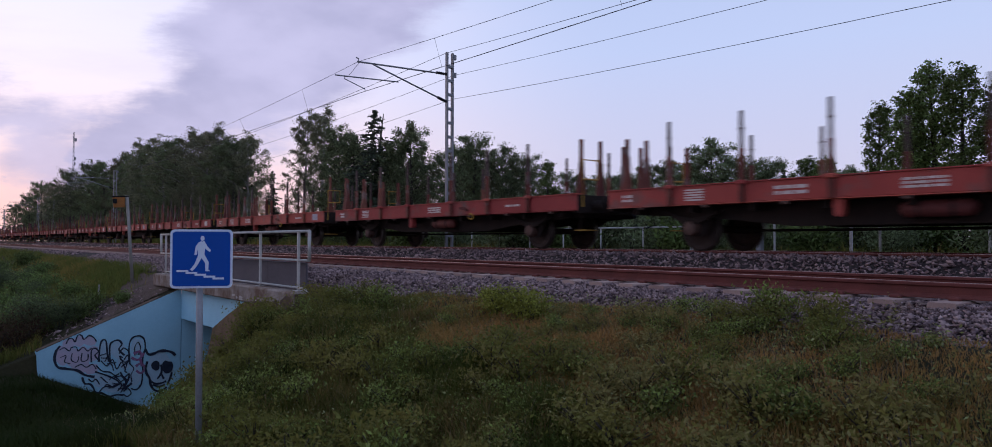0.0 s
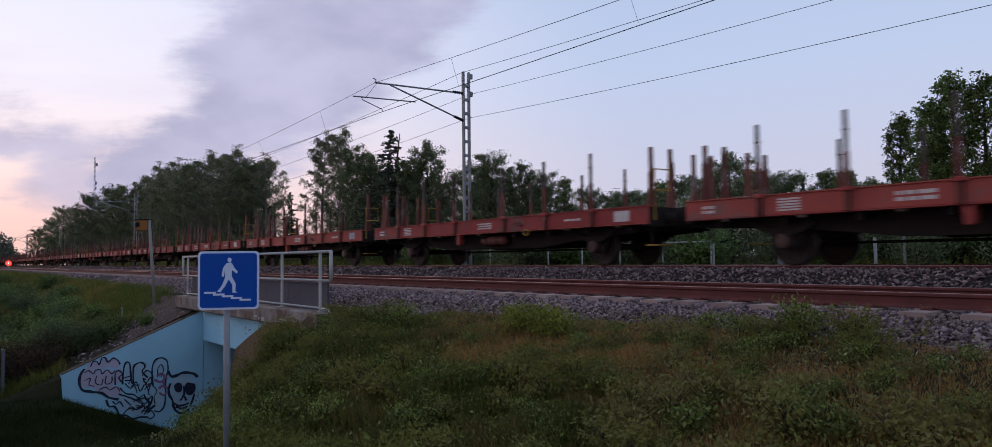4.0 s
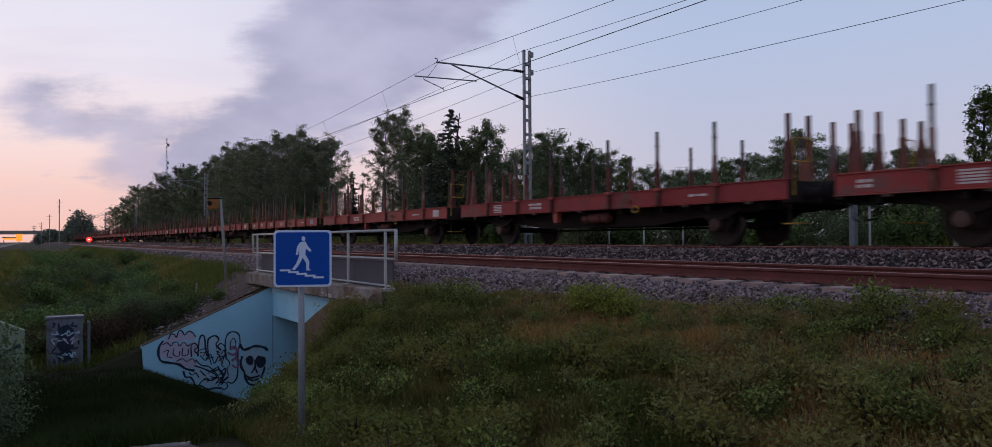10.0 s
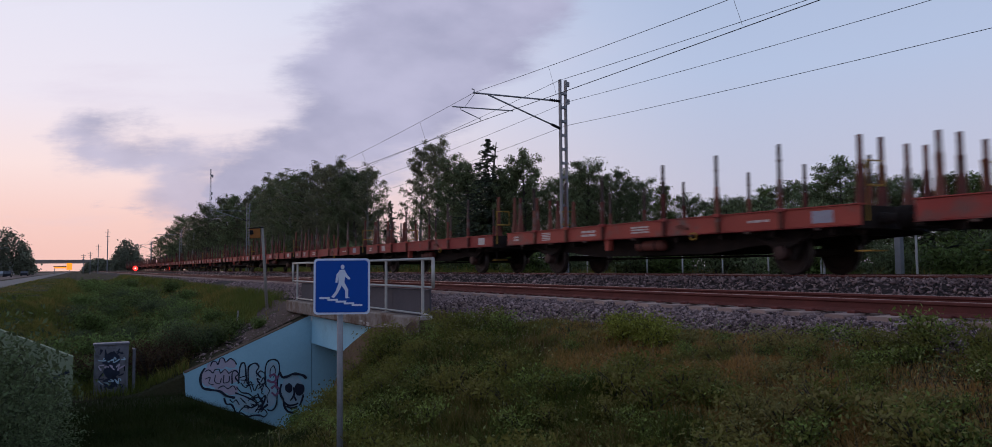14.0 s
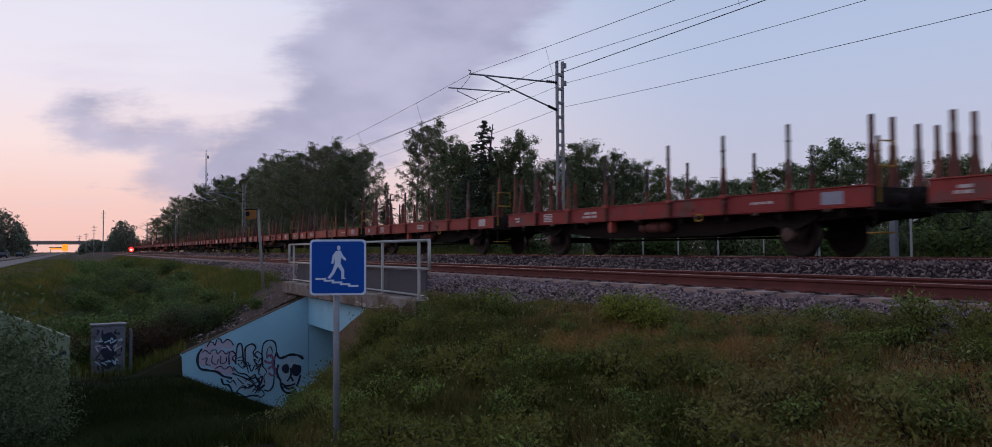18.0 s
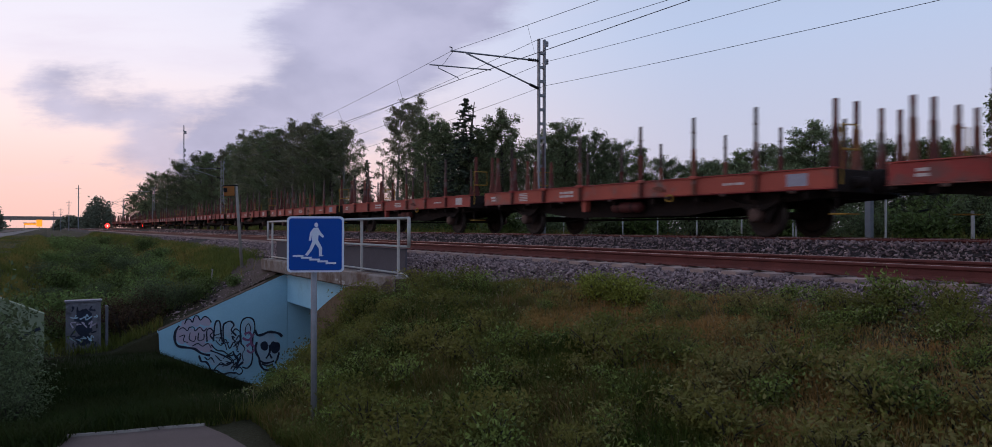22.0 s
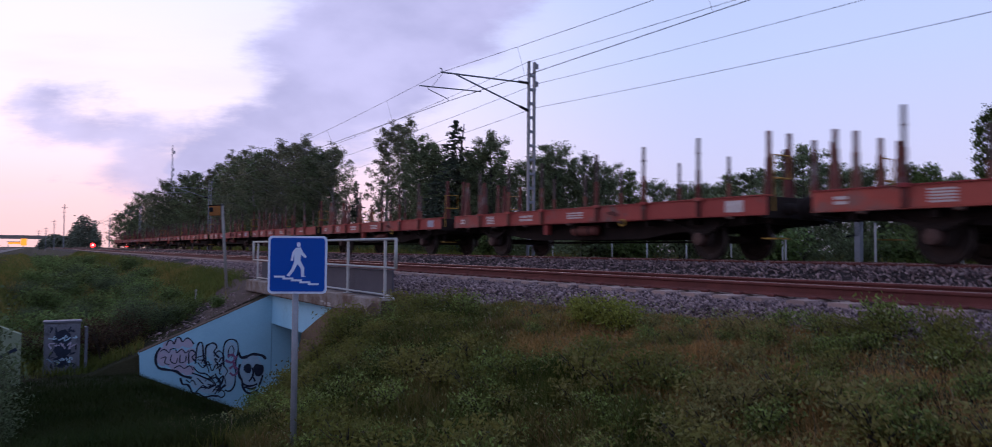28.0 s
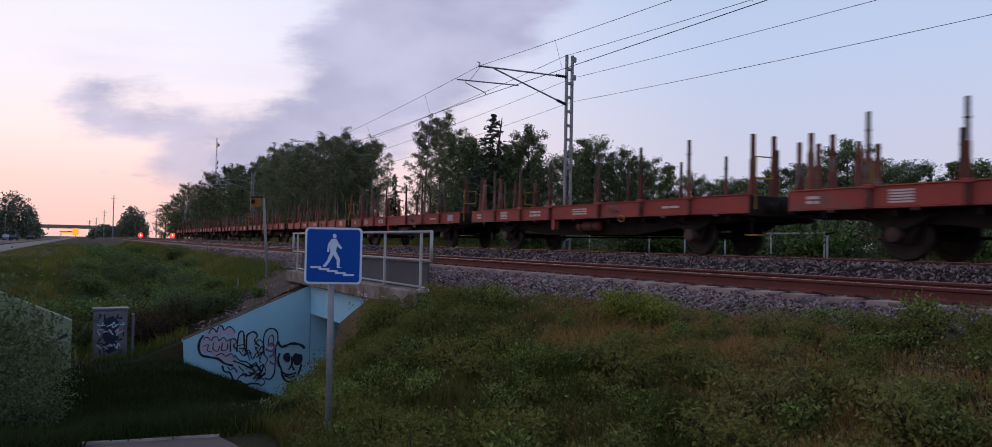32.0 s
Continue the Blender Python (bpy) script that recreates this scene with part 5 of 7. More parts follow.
def pipe_fence():
    f = thing("pipe_fence", "low white pipe fence behind the far track", "fence", at=(19.5, 0, -0.2))
    for y in np.arange(14.4, 30, 1.95):
        part("post", Geo().tube([(0, y, 0), (0, y, 1.12)], 0.028, 8), M["rail_paint"], f, smooth=True)
    part("top_rail", Geo().tube([(0, 14.4, 1.12), (0, 30, 1.12)], 0.028, 8), M["rail_paint"], f, smooth=True)
    for x, y, w, h, nm, lab, mt in ((18.5, 11.35, 0.16, 1.6, "steel_post", "blue-grey steel post behind the track", "galv"), (18.5, 10.9, 0.05, 1.5, "marker_post", "thin pale marker post", "rail_paint"), (18.0, 13.2, 0.05, 1.1, "marker_post", "thin pale marker post", "rail_paint"),
                                   (19.8, 6.2, 0.07, 1.7, "marker_post", "thin pale marker post", "rail_paint"), (20.5, 9.0, 0.06, 1.6, "marker_post", "thin pale marker post", "wood_pole")):
        p = thing(nm, lab, "post", at=(x, y, -0.3))
        part("shaft", Geo().box(-w / 2, w / 2, -w / 2, w / 2, 0, h, 0.01), M[mt], p)
        part("cap", Geo().box(-w / 2 - 0.01, w / 2 + 0.01, -w / 2 - 0.01, w / 2 + 0.01, h, h + 0.02, 0.004), M["galv"], p)
    s = thing("marker_board", "small white trackside board with black marks on twin posts", "trackside sign", at=(18.0, 8.58, -0.3), rz=35)
    for x in (-0.09, 0.09):
        part("post", Geo().tube([(x, 0, 0), (x, 0, 1.15)], 0.018, 8), M["rail_paint"], s)
    b = part("board", Geo().box(-0.13, 0.13, -0.025, -0.005, 0.45, 1.1, 0.006), M["render_white"], s, "white board")
    part("mark", Geo().prism([(-0.09, 0.82), (0.09, 0.82), (0.0, 1.02)], "y", -0.031, -0.027), M["black"], b, "black triangle mark")
    part("mark", Geo().box(-0.08, 0.08, -0.031, -0.027, 0.55, 0.70), M["black"], b, "black block mark")


# ---------------------------------------------------------------- timber train
PITCH = 13.59
RIBS = (-4.58, -2.9, -1.19, 1.19, 2.9, 4.58)


def wheelset_parts():
    r = 0.46
    prof = [(-0.06, 0.10), (-0.035, 0.12), (-0.03, 0.33), (-0.055, 0.37), (-0.06, r - 0.03), (-0.05, r), (0.055, r - 0.008), (0.07, r + 0.028), (0.085, r + 0.02), (0.085, 0.37), (0.03, 0.33), (0.035, 0.12), (0.07, 0.10)]
    return prof


def make_wagon():
    w = thing("stake_wagon", "rust-red two-axle timber wagon with bare steel stakes", "freight wagon", "wagons of the timber train")
    for s in (-1, 1):
        x0, x1 = sorted((s * 1.45, s * 1.33))
        b = part("side_beam", Geo().box(x0, x1, -6.30, 6.30, 0.94, 1.30, 0.008), M["oxide"], w, "long rust-red side beam")
        part("top_flange", Geo().box(*sorted((s * 1.475, s * 1.25)), -6.31, 6.31, 1.301, 1.325, 0.004), M["oxide"], b)
        part("bottom_flange", Geo().box(*sorted((s * 1.47, s * 1.30)), -6.31, 6.31, 0.918, 0.938, 0.004), M["oxide"], b)
        for y in RIBS:
            st = part("stake", Geo().box(*sorted((s * 1.452, s * 1.53)), y - 0.046, y + 0.046, 0.93, 1.95, 0.010), M["oxide_dark"], w, "rust-red steel stake")
            part("stake_tube", Geo().box(*sorted((s * 1.462, s * 1.52)), y - 0.035, y + 0.035, 1.951, 2.65, 0.008), M["stake_steel"], st, "scuffed grey upper stake")
            part("collar", Geo().box(*sorted((s * 1.45, s * 1.532)), y - 0.048, y + 0.048, 2.30, 2.33, 0.004), M["stake_steel"], st)
            part("foot_bracket", Geo().box(*sorted((s * 1.452, s * 1.56)), y - 0.09, y + 0.09, 1.27, 1.345, 0.008), M["oxide"], st)
        for k, y in enumerate((-5.4, -3.7, -2.05, 0.0, 2.05, 3.75, 5.35)):
            part("lashing_eye", Geo().box(*sorted((s * 1.40, s * 1.49)), y - 0.07, y + 0.07, 0.86, 0.915, 0.012), M["cap"], w)
        # wheels' guards, boxes and springs
        for y in (-4.3, 4.3):
            a = part("axle_guard", Geo().prism([(y - 0.55, 0.93), (y + 0.55, 0.93), (y + 0.22, 0.30), (y - 0.22, 0.30)], "x", *sorted((s * 1.00, s * 1.03))), M["under"], w, "grimy axle guard plate")
            part("axle_box", Geo().lathe([(0.0, 0.15), (0.16, 0.15), (0.20, 0.13), (0.215, 0.05)] if s > 0 else [(0.0, 0.15), (-0.16, 0.15), (-0.20, 0.13), (-0.215, 0.05)], "x", 14, (s * 1.03, y, 0.46)), M["cap"], a, "round axle box cover")
            g = Geo()
            for i in range(6):
                ln = 0.72 - 0.1 * i
                n = 8
                top = [(y - ln + 2 * ln * t / n, 0.84 - 0.16 * (1 - ((2 * t / n - 1) * ln / 0.72) ** 2) - 0.022 * i) for t in range(n + 1)]
                bot = [(a_, b_ - 0.02) for a_, b_ in reversed(top)]
                g.prism(top + bot, "x", *sorted((s * 1.06, s * 1.15)))
            part("leaf_spring", g, M["under"], a, "stacked leaf spring")
    for s in (-1, 1):
        e = part("end_beam", Geo().box(-1.44, 1.44, *sorted((s * 6.315, s * 6.17)), 0.86, 1.29, 0.01), M["under"], w, "grimy end beam")
        for x in (-0.87, 0.87):
            bf = part("buffer", Geo().lathe([(0, 0.12), (0.28, 0.12), (0.29, 0.09), (0.50, 0.085)] if s > 0 else [(0, 0.12), (-0.28, 0.12), (-0.29, 0.09), (-0.50, 0.085)], "y", 14, (x, s * 6.2, 1.05)), M["under"], e, "buffer barrel")
        part("buffer_plate", Geo().lathe([(0.50, 0.21), (0.54, 0.225), (0.565, 0.19)] if s > 0 else [(-0.50, 0.21), (-0.54, 0.225), (-0.565, 0.19)], "y", 18, (-0.87, s * 6.2, 1.05)), M["under"], e)
        part("buffer_plate", Geo().lathe([(0.50, 0.21), (0.54, 0.225), (0.565, 0.19)] if s > 0 else [(-0.50, 0.21), (-0.54, 0.225), (-0.565, 0.19)], "y", 18, (0.87, s * 6.2, 1.05)), M["under"], e)
        part("coupling", Geo().tube([(0, s * 6.2, 1.0), (0, s * 6.45, 0.93), (0, s * 6.795, 0.90)], 0.05, 8), M["under"], w, "screw coupling")
        x = -1.30 if s < 0 else 1.30
        part("handrail", Geo().tube([(x, s * 6.34, 1.0), (x, s * 6.34, 2.12), (x * 0.62, s * 6.34, 2.12), (x * 0.62, s * 6.34, 1.66), (x, s * 6.34, 1.66)], 0.024, 6), M["yellow"], w, "yellow end handrail")
        part("step", Geo().box(*sorted((x * 1.02, x * 0.70)), *sorted((s * 6.10, s * 6.42)), 0.44, 0.47, 0.006), M["yellow"], w, "yellow shunter's step")
        part("step_hanger", Geo().tube([(x * 0.95, s * 6.2, 0.95), (x * 0.95, s * 6.2, 0.46)], 0.018, 6), M["under"], w)
        part("brake_hose", Geo().tube([(0.35, s * 6.2, 0.95), (0.38, s * 6.5, 0.80), (0.34, s * 6.55, 0.55), (0.2, s * 6.7, 0.50)], 0.025, 6), M["black"], w)
        for x in (-1.08, -0.42, 0.42, 1.08):
            q = part("end_stake", Geo().prism([(x - 0.13, 1.29), (x + 0.13, 1.29), (x + 0.055, 1.75), (x + 0.05, 2.1), (x - 0.05, 2.1), (x - 0.055, 1.75)], "y", *sorted((s * 6.02, s * 6.12))), M["oxide_dark"], w, "rust-red end stake")
            part("stake_tube", Geo().box(x - 0.04, x + 0.04, *sorted((s * 6.03, s * 6.11)), 2.101, 2.55 + 0.1 * math.sin(x * 9 + s), 0.006), M["oxide_dark"], q)
    n = 31
    for i in range(n):
        y = -6.05 + 12.1 * i / n
        part("deck_plank", DECK_PLANK, M["plank"], w, m=pose(0, y + 0.195, 1.262))
    part("centre_sill", Geo().prism([(-6.05, 0.92), (6.05, 0.92), (6.05, 0.80), (3.4, 0.62), (2.2, 0.48), (-2.2, 0.48), (-3.4, 0.62), (-6.05, 0.80)], "x", -0.95, -0.90).prism([(-6.05, 0.92), (6.05, 0.92), (6.05, 0.80), (3.4, 0.62), (2.2, 0.48), (-2.2, 0.48), (-3.4, 0.62), (-6.05, 0.80)], "x", 0.90, 0.95), M["under"], w, "deep grimy underframe girders")
    for y in np.linspace(-5.6, 5.6, 9):
        part("cross_bearer", Geo().box(-1.32, 1.32, y - 0.05, y + 0.05, 0.78, 0.925), M["under"], w)
    t = part("air_tank", Geo().lathe([(-0.55, 0.06), (-0.5, 0.12), (-0.45, 0.142), (0.45, 0.142), (0.5, 0.12), (0.55, 0.06)], "y", 14, (-1.12, -0.32, 0.72)), M["tank"], w, "brownish-red air tank", smooth=True)
    part("tank_strap", Geo().lathe([(-0.025, 0.148), (0.025, 0.148)], "y", 14, (-1.12, -0.57, 0.72)), M["under"], t)
    part("tank_strap", Geo().lathe([(-0.025, 0.148), (0.025, 0.148)], "y", 14, (-1.12, -0.07, 0.72)), M["under"], t)
    part("brake_lever_box", Geo().prism([(1.02, 0.915), (1.20, 0.915), (1.18, 0.66), (1.15, 0.62), (1.07, 0.62), (1.04, 0.66)], "x", -1.42, -1.26), M["oxide"], w, "red hanging brake bracket")
    pts = [(-1.47, -2.13 + 0.11 * math.cos(a * 0.5236), 0.88 + 0.075 * math.sin(a * 0.5236)) for a in range(13)]
    part("pull_ring", Geo().tube(pts, 0.020, 6), M["yellow"], w, "yellow pull ring")
    part("chock", Geo().prism([(-1.95, 1.04), (-1.62, 1.10), (-1.60, 1.15), (-1.80, 1.17), (-1.97, 1.09)], "x", -1.50, -1.452), M["oxide_dark"], w)
    part("brake_rod", Geo().tube([(0.0, -4.2, 0.42), (0.0, 4.2, 0.42)], 0.03, 6), M["under"], w)
    return w


def marks_for(w, variant):
    """Unreadable stencils on the side beam, as plain bars; each wagon has its own set."""
    rnd = random.Random(900 + variant)
    spots = [(5.75, 0.28, 0.18, "bars2"), (4.0, 0.44, 0.25, "grid"), (1.97 + rnd.uniform(-0.15, 0.15), 0.62, 0.20, "bars2"), (-0.26, 0.66, 0.19, "bars3"), (-3.95 + rnd.uniform(-0.1, 0.1), 0.56, 0.05, "line"), (-5.5, 0.46, 0.24, "plate")]
    for k, (y, wd, h, kind) in enumerate(spots):
        if rnd.random() < 0.22:
            continue
        g = Geo()
        z = 1.12
        if kind == "plate":
            g.box(-1.4545, -1.452, y - wd / 2, y + wd / 2, z - h / 2, z + h / 2)
        else:
            rows = {"bars2": 2, "bars3": 3, "line": 1, "grid": 5}[kind]
            for i in range(rows):
                zz = z + h * (0.5 - (i + 0.5) / rows)
                q = 0.62 if rows > 1 else 1
                x = -wd / 2
                while x < wd / 2 - 0.05:
                    ln = rnd.uniform(0.08, 0.30) if rows < 5 else wd
                    e = min(x + ln, wd / 2)
                    g.box(-1.4545, -1.452, y + x, y + e, zz - h / rows * q / 2, zz + h / rows * q / 2)
                    x = e + 0.04
        part("stencil", g, M["blue_mark"] if kind == "plate" and variant % 2 else M["white_mark"], w, "faded pale stencil marks", kind="stuff")


def glide(t):
    """How far the train has run by t."""
    return 7.32 * t - 0.015 * t * t


WAGONS, WHEELSETS = [], []
DECK_PLANK = Geo().box(-1.30, 1.30, -0.185, 0.185, -0.03, 0.03).mesh("deck_plank", M["plank"])


def train():
    first = make_wagon()
    for k in range(-1, 25):
        w = first if k == -1 else copy_thing(first, pose(0, 0, 0))
        WAGONS.append((w, -1.52 + k * PITCH + PITCH / 2))
    prof = wheelset_parts()
    mirrored = [(-d, r) for d, r in prof]
    wheel_l, wheel_r = (Geo().lathe(p, "x", 20, (s * 0.80, 0, 0)).mesh("wheel", M["wheel"]) for p, s in ((prof, -1), (mirrored, 1)))
    axle = Geo().lathe([(-1.1, 0.06), (-0.9, 0.07), (-0.8, 0.085), (0.8, 0.085), (0.9, 0.07), (1.1, 0.06)], "x", 10).mesh("axle", M["wheel"])
    rim = [Geo().lathe([(s * 0.80 - 0.062, 0.455), (s * 0.80 - 0.045, 0.464), (s * 0.80 + 0.045, 0.464), (s * 0.80 + 0.062, 0.455)], "x", 20, caps=False).mesh("tyre", M["tread"]) for s in (-1, 1)]
    for i, (w, c) in enumerate(WAGONS):
        marks_for(w, i)
        for y in (-4.3, 4.3):
            a = part("axle", axle, M["wheel"], w, "wheelset axle", m=pose(0, y, 0.46))
            part("wheel", wheel_l, M["wheel"], a, "brown steel wheel")
            part("wheel", wheel_r, M["wheel"], a, "brown steel wheel")
            for q in rim:
                part("tyre", q, M["tread"], a, "bright worn tyre")
            WHEELSETS.append((a, y))


# ---------------------------------------------------------------- plants
def leaf_quads(centres, size, rng, flat=0.0, aspect=0.6):
    """Diamond-shaped leaves, turned at random round the given points."""
    n = len(centres)
    a = rng.normal(size=(n, 3))
    a[:, 2] *= 1 - flat
    a /= np.linalg.norm(a, axis=1, keepdims=True)
    b = rng.normal(size=(n, 3))
    b -= a * (a * b).sum(1, keepdims=True)
    b /= np.linalg.norm(b, axis=1, keepdims=True)
    s = (np.asarray(size) * rng.uniform(0.6, 1.3, n))[:, None]
    v = np.stack([centres - a * s, centres + b * s * aspect, centres + a * s, centres - b * s * aspect], 1)
    return v.reshape(-1, 3)


def leaf_mesh(name, verts, material):
    n = len(verts) // 4
    return fast_mesh(name, verts, np.arange(4 * n), [4] * n, material)


def tree(name, label, kind, h, w, seed, leaves=5200, leaf=0.13, x=0, y=0):
    rng = np.random.default_rng(seed)
    rnd = random.Random(seed)
    t = thing(name, label, "tree", "trees behind the railway")
    bark = M["birch_bark"] if kind == "birch" else M["bark"]
    lean = (rnd.uniform(-0.03, 0.03) * h, rnd.uniform(-0.03, 0.03) * h)
    spine = [(lean[0] * k * k, lean[1] * k * k, h * 0.97 * k - 0.3) for k in np.linspace(0, 1, 7)]
    part("trunk", Geo().tube(spine, 0.012 * h + 0.05, 8, r1=0.02), bark, t, "slim tapered trunk", smooth=True)
    if kind == "spruce":
        pts, n_w = [], 34
        limbs = Geo()
        for i in range(n_w):
            k = i / n_w
            z = h * (0.10 + 0.88 * k)
            rad = w * 0.5 * (1 - k) ** 0.78 * rnd.uniform(0.75, 1.15) + 0.06
            for b in range(max(3, int(11 * (1 - k)))):
                a = rnd.uniform(0, 6.283)
                ln = rad * rnd.uniform(0.7, 1.15)
                n = max(5, int(leaves / n_w / 10 * (0.4 + 1.3 * (1 - k))))
                s = rng.uniform(0.05, 1, n)
                q = np.stack([np.cos(a) * ln * s, np.sin(a) * ln * s, z - 0.30 * ln * s ** 1.4 + 0.1 * ln * s ** 4], 1)
                pts.append(q + rng.normal(size=q.shape) * 0.055 * (0.6 + ln))
                limbs.tube([(0, 0, z), (math.cos(a) * ln, math.sin(a) * ln, z - 0.22 * ln)], 0.02, 4, False)
        pts = np.concatenate(pts)
        part("branching", limbs, bark, t, "drooping branches", kind="stuff")
        crown = leaf_quads(pts, leaf * 1.05, rng, 0.3, 0.42)
        part("crown", leaf_mesh("crown", crown, M["needle"]), M["needle"], t, "dark needle-covered boughs")
        return t
    # limbs leave the trunk in a spiral; twigs leave the limbs; leaves sit along the twigs
    bot, rise, n_l, n_t, droop, top_r = {"birch": (0.10, 0.75, 40, 30, 0.9, 0.10), "alder": (0.06, 0.60, 48, 30, 0.1, 0.16), "aspen": (0.05, 0.85, 46, 26, 0.0, 0.08)}[kind]
    limbs, twigs = Geo(), []
    for i in range(n_l):
        k = bot + (0.95 - bot) * ((i + rnd.uniform(0, 0.9)) / n_l) ** 0.9
        q = (k - bot) / (1 - bot)
        prof = {"birch": math.sin(math.pi * min(1, q * 0.80 + 0.17)) ** 0.75, "alder": math.sin(math.pi * min(1, q * 0.74 + 0.22)) ** 0.6, "aspen": (1.02 - q) ** 0.75}[kind]
        a = i * 2.399 + rnd.uniform(-0.5, 0.5)
        ln = w * 0.5 * max(prof, top_r) * rnd.uniform(0.62, 1.12)
        up = ln * rise * rnd.uniform(0.5, 1.25)
        z0 = max(h * k - up * 0.8, h * bot * 0.5)
        z1 = min(z0 + up, h * 0.985)
        kb = z0 / h
        root = np.array((lean[0] * kb * kb, lean[1] * kb * kb, z0))
        tip = np.array((math.cos(a) * ln + lean[0] * k, math.sin(a) * ln + lean[1] * k, z1))
        mid = root * 0.45 + tip * 0.55 + np.array((0, 0, 0.10 * ln))
        limbs.tube([tuple(root), tuple(mid), tuple(tip)], 0.012 + 0.010 * ln, 5, False, 0.006)
        f = np.clip(rng.uniform(0.18, 1.08, n_t), 0, 1)[:, None]
        base = (1 - f) ** 2 * root + 2 * f * (1 - f) * mid + f * f * tip
        d = rng.normal(size=(n_t, 3)) + np.array((math.cos(a), math.sin(a), 0.35)) * 0.5
        d /= np.linalg.norm(d, axis=1, keepdims=True)
        d[:, 2] -= droop * rng.uniform(0.3, 1.1, n_t)
        twigs.append(np.concatenate([base, base + d * (w * rng.uniform(0.06, 0.17, n_t) * (1.15 - 0.55 * f[:, 0]))[:, None]], 1))
    lead = np.stack([np.array((lean[0], lean[1], h * 0.9)) + np.array((0, 0, h * 0.1)) * k for k in np.linspace(0, 1, 12)])
    d = rng.normal(size=(12, 3)) * np.array((1, 1, 0.5)) * w * 0.055
    twigs.append(np.concatenate([lead, lead + d], 1))
    twigs = np.concatenate(twigs)
    per = max(4, leaves // len(twigs))
    f = rng.uniform(0.0, 1.1, (len(twigs), per, 1)) ** 0.7
    pts = twigs[:, None, :3] * (1 - f) + twigs[:, None, 3:] * f
    pts = (pts + rng.normal(size=pts.shape) * np.array((1, 1, 0.9)) * w * (0.021 if kind == "alder" else 0.017)).reshape(-1, 3)
    pts[:, 2] = np.clip(pts[:, 2], h * 0.02, h)
    part("branching", limbs, bark, t, "spreading limbs", kind="stuff")
    lm = M[{"birch": "leaf_birch", "alder": "leaf_dark", "aspen": "leaf_mid"}[kind]]
    part("crown", leaf_mesh("crown", leaf_quads(pts, leaf, rng), lm), lm, t, "uneven leafy crown with gaps")
    return t


def set_copy(proto, m, used):
    """Place the prototype itself first, then copies of it at the scaled pose m."""
    if proto not in used:
        used.add(proto)
        proto.matrix_basis = m
        return proto
    return copy_thing(proto, m @ Matrix.Diagonal((*(1 / q for q in proto.scale), 1)))


def woods():
    protos = {
        "birch": [tree("birch_tree", "tall airy birch with thin hanging foliage", "birch", 12, 5.4, 21, 28000, 0.058), tree("birch_tree", "tall airy birch with thin hanging foliage", "birch", 12, 4.9, 22, 26000, 0.058)],
        "alder": [tree("broadleaf_tree", "dense dark green broadleaf tree", "alder", 10, 5.2, 31, 27000, 0.064), tree("broadleaf_tree", "dense dark green broadleaf tree", "alder", 10, 4.6, 32, 26000, 0.064), tree("broadleaf_tree", "dense dark green broadleaf tree", "alder", 10, 6.0, 33, 29000, 0.064)],
        "aspen": [tree("young_aspen", "young mid-green aspen with a pointed crown", "aspen", 7, 3.6, 41, 15000, 0.047), tree("young_aspen", "young mid-green aspen with a pointed crown", "aspen", 7, 3.2, 42, 15000, 0.047)],
        "spruce": [tree("spruce_tree", "dark pointed spruce with drooping boughs", "spruce", 10, 4.4, 51, 15000, 0.11), tree("spruce_tree", "dark pointed spruce with drooping boughs", "spruce", 10, 4.8, 52, 15000, 0.11)],
    }
    H0 = {"birch": 12, "alder": 10, "aspen": 7, "spruce": 10}
    used = set()
    rnd = random.Random(77)

    def plant(kind, x, y, top, wide=1.0):
        lst = protos[kind]
        p = next((q for q in lst if q not in used), None) or lst[rnd.randrange(len(lst))]
        g = float(ground_z(x, y))
        sz = (top - g) / H0[kind]
        s = sz * wide
        m = pose(x, y, g, 0, 0, rnd.uniform(0, 360)) @ Matrix.Diagonal((s, s, sz, 1))
        set_copy(p, m, used)

    # the long grove on the far side, further down the line
    for kind, x, y, top in TREES_GROVE:
        plant(kind, x, y, top, rnd.uniform(0.95, 1.25))
    for y in np.arange(86, 300, 6.5):
        plant("alder" if rnd.random() < 0.7 else "birch", rnd.uniform(28, min(36, 0.335 * y)), y + rnd.uniform(-2, 2), float(np.interp(y, [70, 90, 115, 150, 215, 276, 300], [10.5, 13.0, 14.0, 14.6, 14.4, 10.5, 9])) * rnd.uniform(0.86, 1.0), 1.2)
    for kind, x, y, top, wide in TREES_MID:
        plant(kind, x, y, top, wide)
    # low young wood behind the fence
    for y in np.arange(4, 27, 2.2):
        plant(rnd.choice(("alder", "aspen", "alder")), rnd.uniform(33, 42), y + rnd.uniform(-1, 1), rnd.uniform(3.2, 4.2), 1.3)


TREES_GROVE = [("alder", 24, 268, 12.0), ("alder", 25, 240, 13.5), ("alder", 25, 216, 15.6), ("birch", 25, 196, 14.5), ("alder", 25, 172, 15.4), ("alder", 26, 154, 15.6), ("alder", 26, 142, 14.4), ("birch", 26, 132, 14.8), ("alder", 26, 123, 14.4),
               ("birch", 26, 115, 15.4), ("alder", 26, 109, 14.2), ("birch", 26, 103.5, 14.6), ("alder", 26, 97, 13.6), ("birch", 26, 91, 14.2), ("birch", 26, 86, 13.0), ("birch", 26, 81.7, 13.5), ("alder", 26.5, 78, 11.6), ("birch", 27, 75, 11.9), ("spruce", 30, 76.0, 8.2)]
